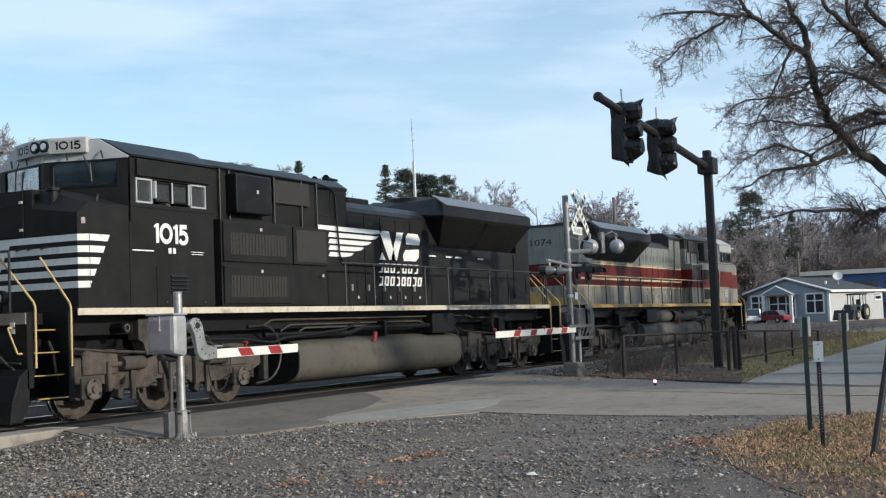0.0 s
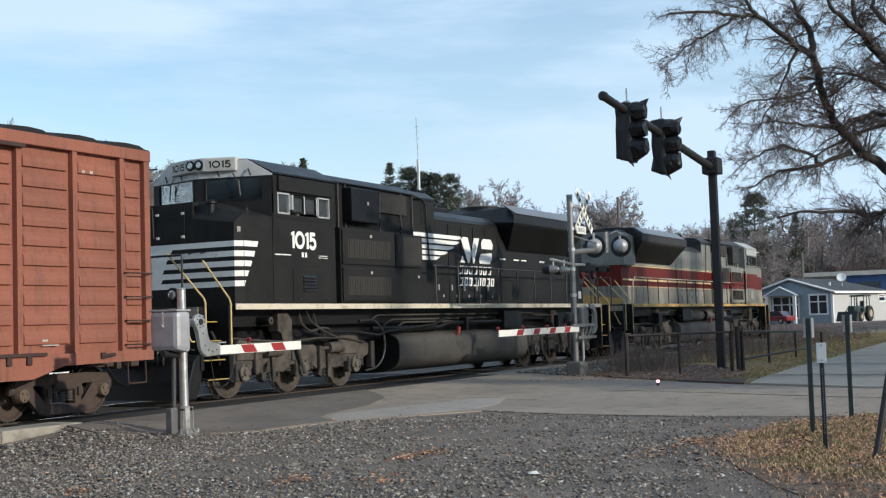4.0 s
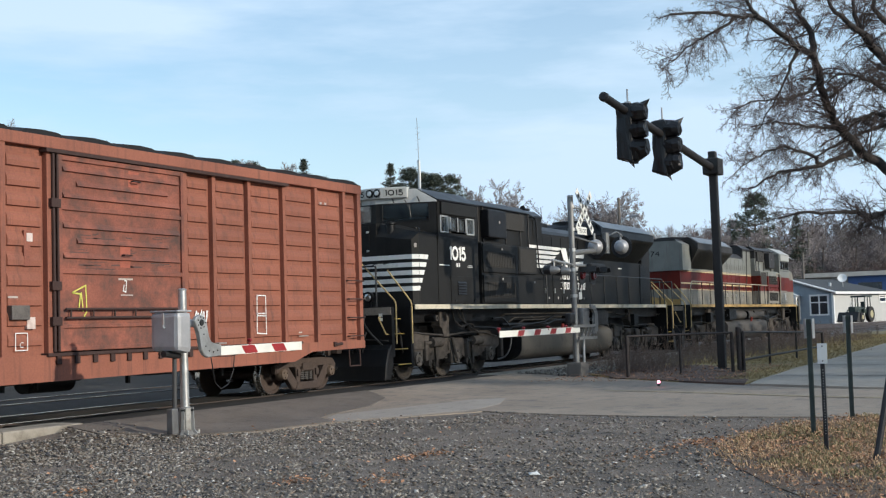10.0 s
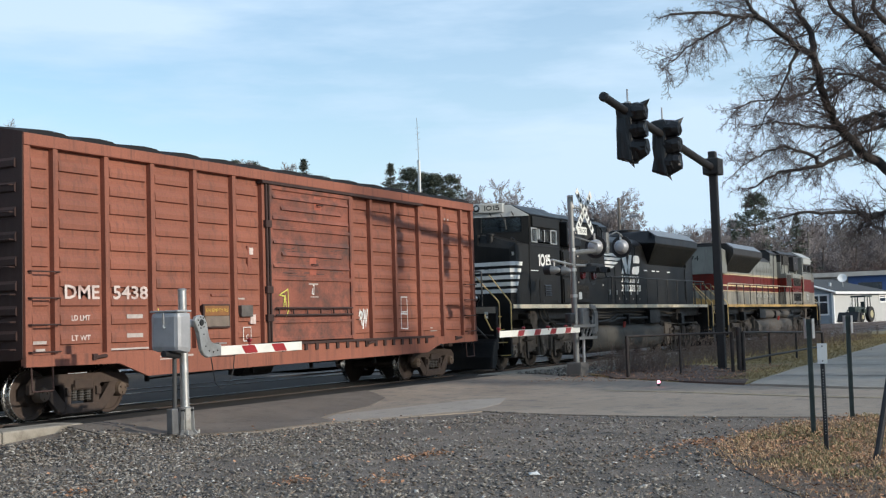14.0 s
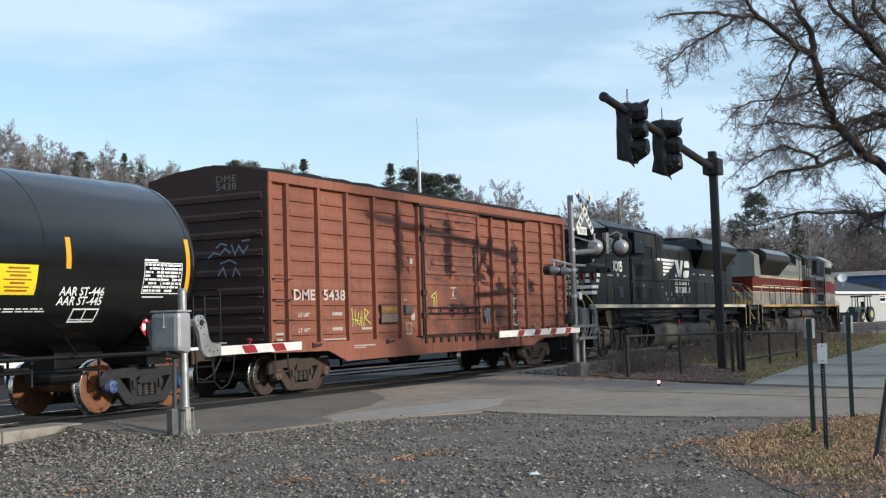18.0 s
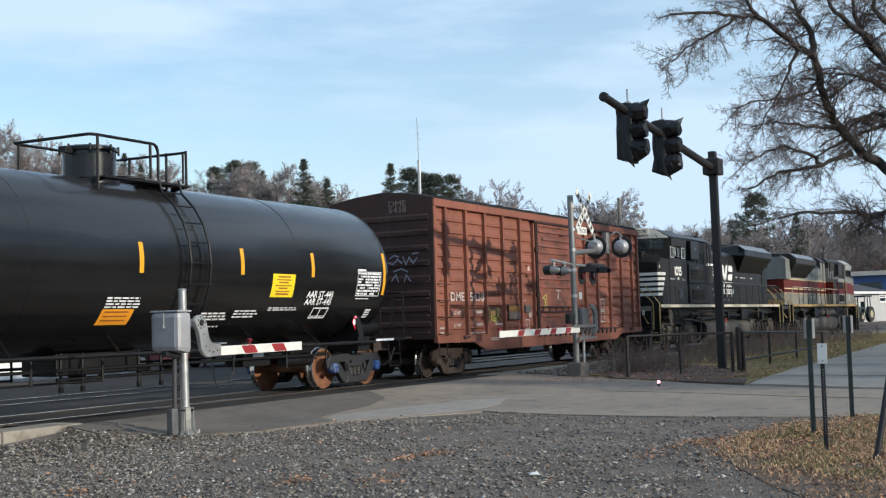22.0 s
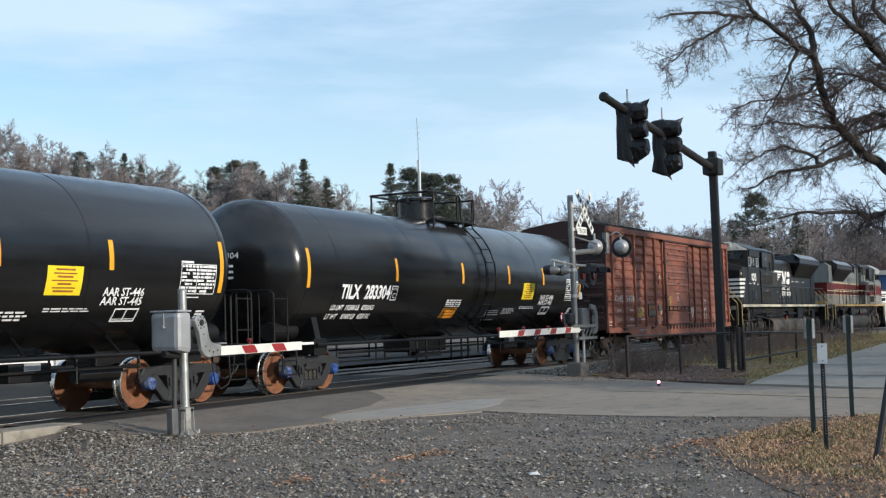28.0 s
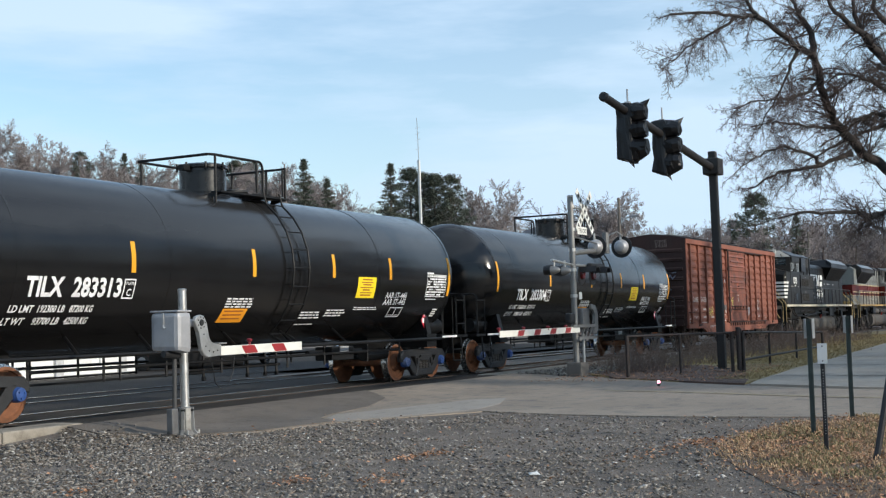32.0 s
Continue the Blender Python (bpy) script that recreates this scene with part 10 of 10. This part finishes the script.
    sec = [(1.42 * bow(math.cos(a), 0.42) * (1 - 0.10 * max(0.0, -math.sin(a))), 0.70 + 0.48 * bow(math.sin(a), 0.50)) for a in (6.2832 * (k + 0.5) / 40 for k in range(40))]
    part("fuel_tank", prismed(sec, "x", -4.05, 3.40), st["tank"], e, smooth=True)
    # near-black plate over the tank's front end, standing in for its shade
    part("tank_end", prismed([(y * 0.985, 0.70 + (z - 0.70) * 0.985) for y, z in sec], "x", 3.40, 3.415), st["under"], e)
    for s in (-1, 1):
        bm = bmesh.new()
        path(bm, [(4.4, s * 1.25, 1.28), (1.2, s * 1.28, 1.26), (0.7, s * 1.3, 1.36), (-3.9, s * 1.3, 1.36)], 0.055, 8)
        path(bm, [(6.5, s * 1.2, 1.25), (5.2, s * 1.3, 1.22), (4.2, s * 1.32, 1.12), (3.9, s * 1.35, 1.2), (1.6, s * 1.36, 1.33), (0.9, s * 1.38, 1.5)], 0.035, 8)
        part("piping", bm, st["under"], e)
        for zz, yy, xa, xb in ((1.58, 1.24, 4.3, -6.2), (1.47, 1.20, 3.6, -3.6), (1.40, 1.30, 3.2, -0.9)):
            pb = path(bmesh.new(), [(xa, s * (yy - 0.1), zz - 0.12), (xa - 0.2, s * yy, zz), (xb + 1.4, s * yy, zz), (xb + 1.1, s * yy, zz - 0.07), (xb, s * yy, zz - 0.07)], 0.022, 6)
            part("air_line", pb, mat("dusty_line", (0.055, 0.047, 0.040), 0.8, 0, 0.35, 6, 60, 0.1), e)
        if st["band"]:
            for xa, xb in ((-3.2, -0.5), (0.0, 3.0)):
                part("air_tank", tubed((xa, s * 1.2, 1.36), (xb, s * 1.2, 1.36), 0.2, 14), st["tank"], e, smooth=True)
        for xx, z0, z1, dx in ((-3.1, 1.16, 1.64, 1.2), (-6.6, 1.1, 1.5, 0.4), (-0.2, 1.15, 1.5, 0.12)):
            part("equipment_box", boxed(xx - dx / 2, xx + dx / 2, min(s * 1.2, s * 1.42), max(s * 1.2, s * 1.42), z0, z1, 0.02), st["under"], e)
        bm = bmesh.new()
        tube(bm, (0.3, s * 1.38, 1.05), (0.3, s * 1.42, 1.25), 0.05, 8)
        part("fuel_filler", bm, mat("filler_red", (0.35, 0.05, 0.04), 0.6), e)
        bm = lathe(bmesh.new(), [(s * 1.15, 0.09), (s * 1.42, 0.09), (s * 1.45, 0.075)], "y", (8.62, 0, 1.50), 14)
        part("bell_bracket", bm, black_iron, e)
        part("valve_ring", lathe(bmesh.new(), [(s * 1.44, 0.07), (s * 1.47, 0.07), (s * 1.47, 0.045), (s * 1.44, 0.045)], "y", (8.62, 0, 1.50), 14), loco_dust, e)
        part("blower_duct", prismed([(8.12, 1.66), (7.78, 1.66), (7.62, 1.52), (7.62, 1.02), (7.92, 1.02), (8.0, 1.25), (8.12, 1.30)], "y", min(s * 1.02, s * 1.28), max(s * 1.02, s * 1.28), 0.015), loco_dust, e)
        part("blower_duct", prismed([(-6.2, 1.66), (-6.55, 1.66), (-6.7, 1.52), (-6.7, 1.02), (-6.4, 1.02), (-6.3, 1.25), (-6.2, 1.30)], "y", min(s * 1.02, s * 1.28), max(s * 1.02, s * 1.28), 0.015), loco_dust, e)
        for k, (x0_, z0_) in enumerate(((7.3, 1.42), (7.0, 1.50), (6.75, 1.40))):
            part("sand_line", path(bmesh.new(), [(x0_, s * 1.2, 1.72), (x0_ - 0.05, s * 1.26, z0_), (x0_ - 0.35, s * 1.28, z0_ - 0.16), (x0_ - 0.75, s * 1.27, z0_ - 0.10 - 0.08 * k), (x0_ - 1.05, s * 1.2, 1.10)], 0.022, 6), truck_grime, e)
        for f in (1, -1):
            bm = prismed([(f * 9.6, 1.45), (f * 7.4, 1.45), (f * 7.6, 1.15), (f * 8.4, 1.0), (f * 9.2, 1.1)], "y", min(s * 0.85, s * 0.9), max(s * 0.85, s * 0.9))
            part("air_duct", bm, st["under"], e)
    for x0 in (7.15, -7.15):
        loco_truck(e, x0, sense, 1)
    return e


def make_train():
    a = build_boxcar()
    b = build_loco(STYLE_BLACK, "locomotive", "black diesel locomotive with white nose stripes and cream sill", -1)
    c = build_loco(STYLE_RED, "locomotive", "grey and maroon diesel locomotive leading the train", 1)
    d = build_tank_car("283304", (("LD LMT", "192600 LB", "87350 KG"), ("LT WT", "93400 LB", "42350 KG")))
    f = build_tank_car("283313", (("LD LMT", "192300 LB", "87200 KG"), ("LT WT", "93700 LB", "42500 KG")))
    for ob, u, turn in ((a, 11.2, 0), (b, 31.2, 180), (c, 54.3, 0), (d, -6.81, 0), (f, -25.05, 0)):
        RUN.append((ob, u, turn))
        ob.matrix_basis = pose(u, 0, 0, 0, 0, turn)


make_train()


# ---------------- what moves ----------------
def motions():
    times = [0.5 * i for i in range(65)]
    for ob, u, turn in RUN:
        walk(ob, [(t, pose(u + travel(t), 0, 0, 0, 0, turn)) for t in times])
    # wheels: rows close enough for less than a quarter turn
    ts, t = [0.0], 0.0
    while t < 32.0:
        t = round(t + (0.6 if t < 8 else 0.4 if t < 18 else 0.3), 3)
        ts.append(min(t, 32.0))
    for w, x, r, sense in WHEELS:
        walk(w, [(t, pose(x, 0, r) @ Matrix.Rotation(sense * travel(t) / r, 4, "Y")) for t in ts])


motions()
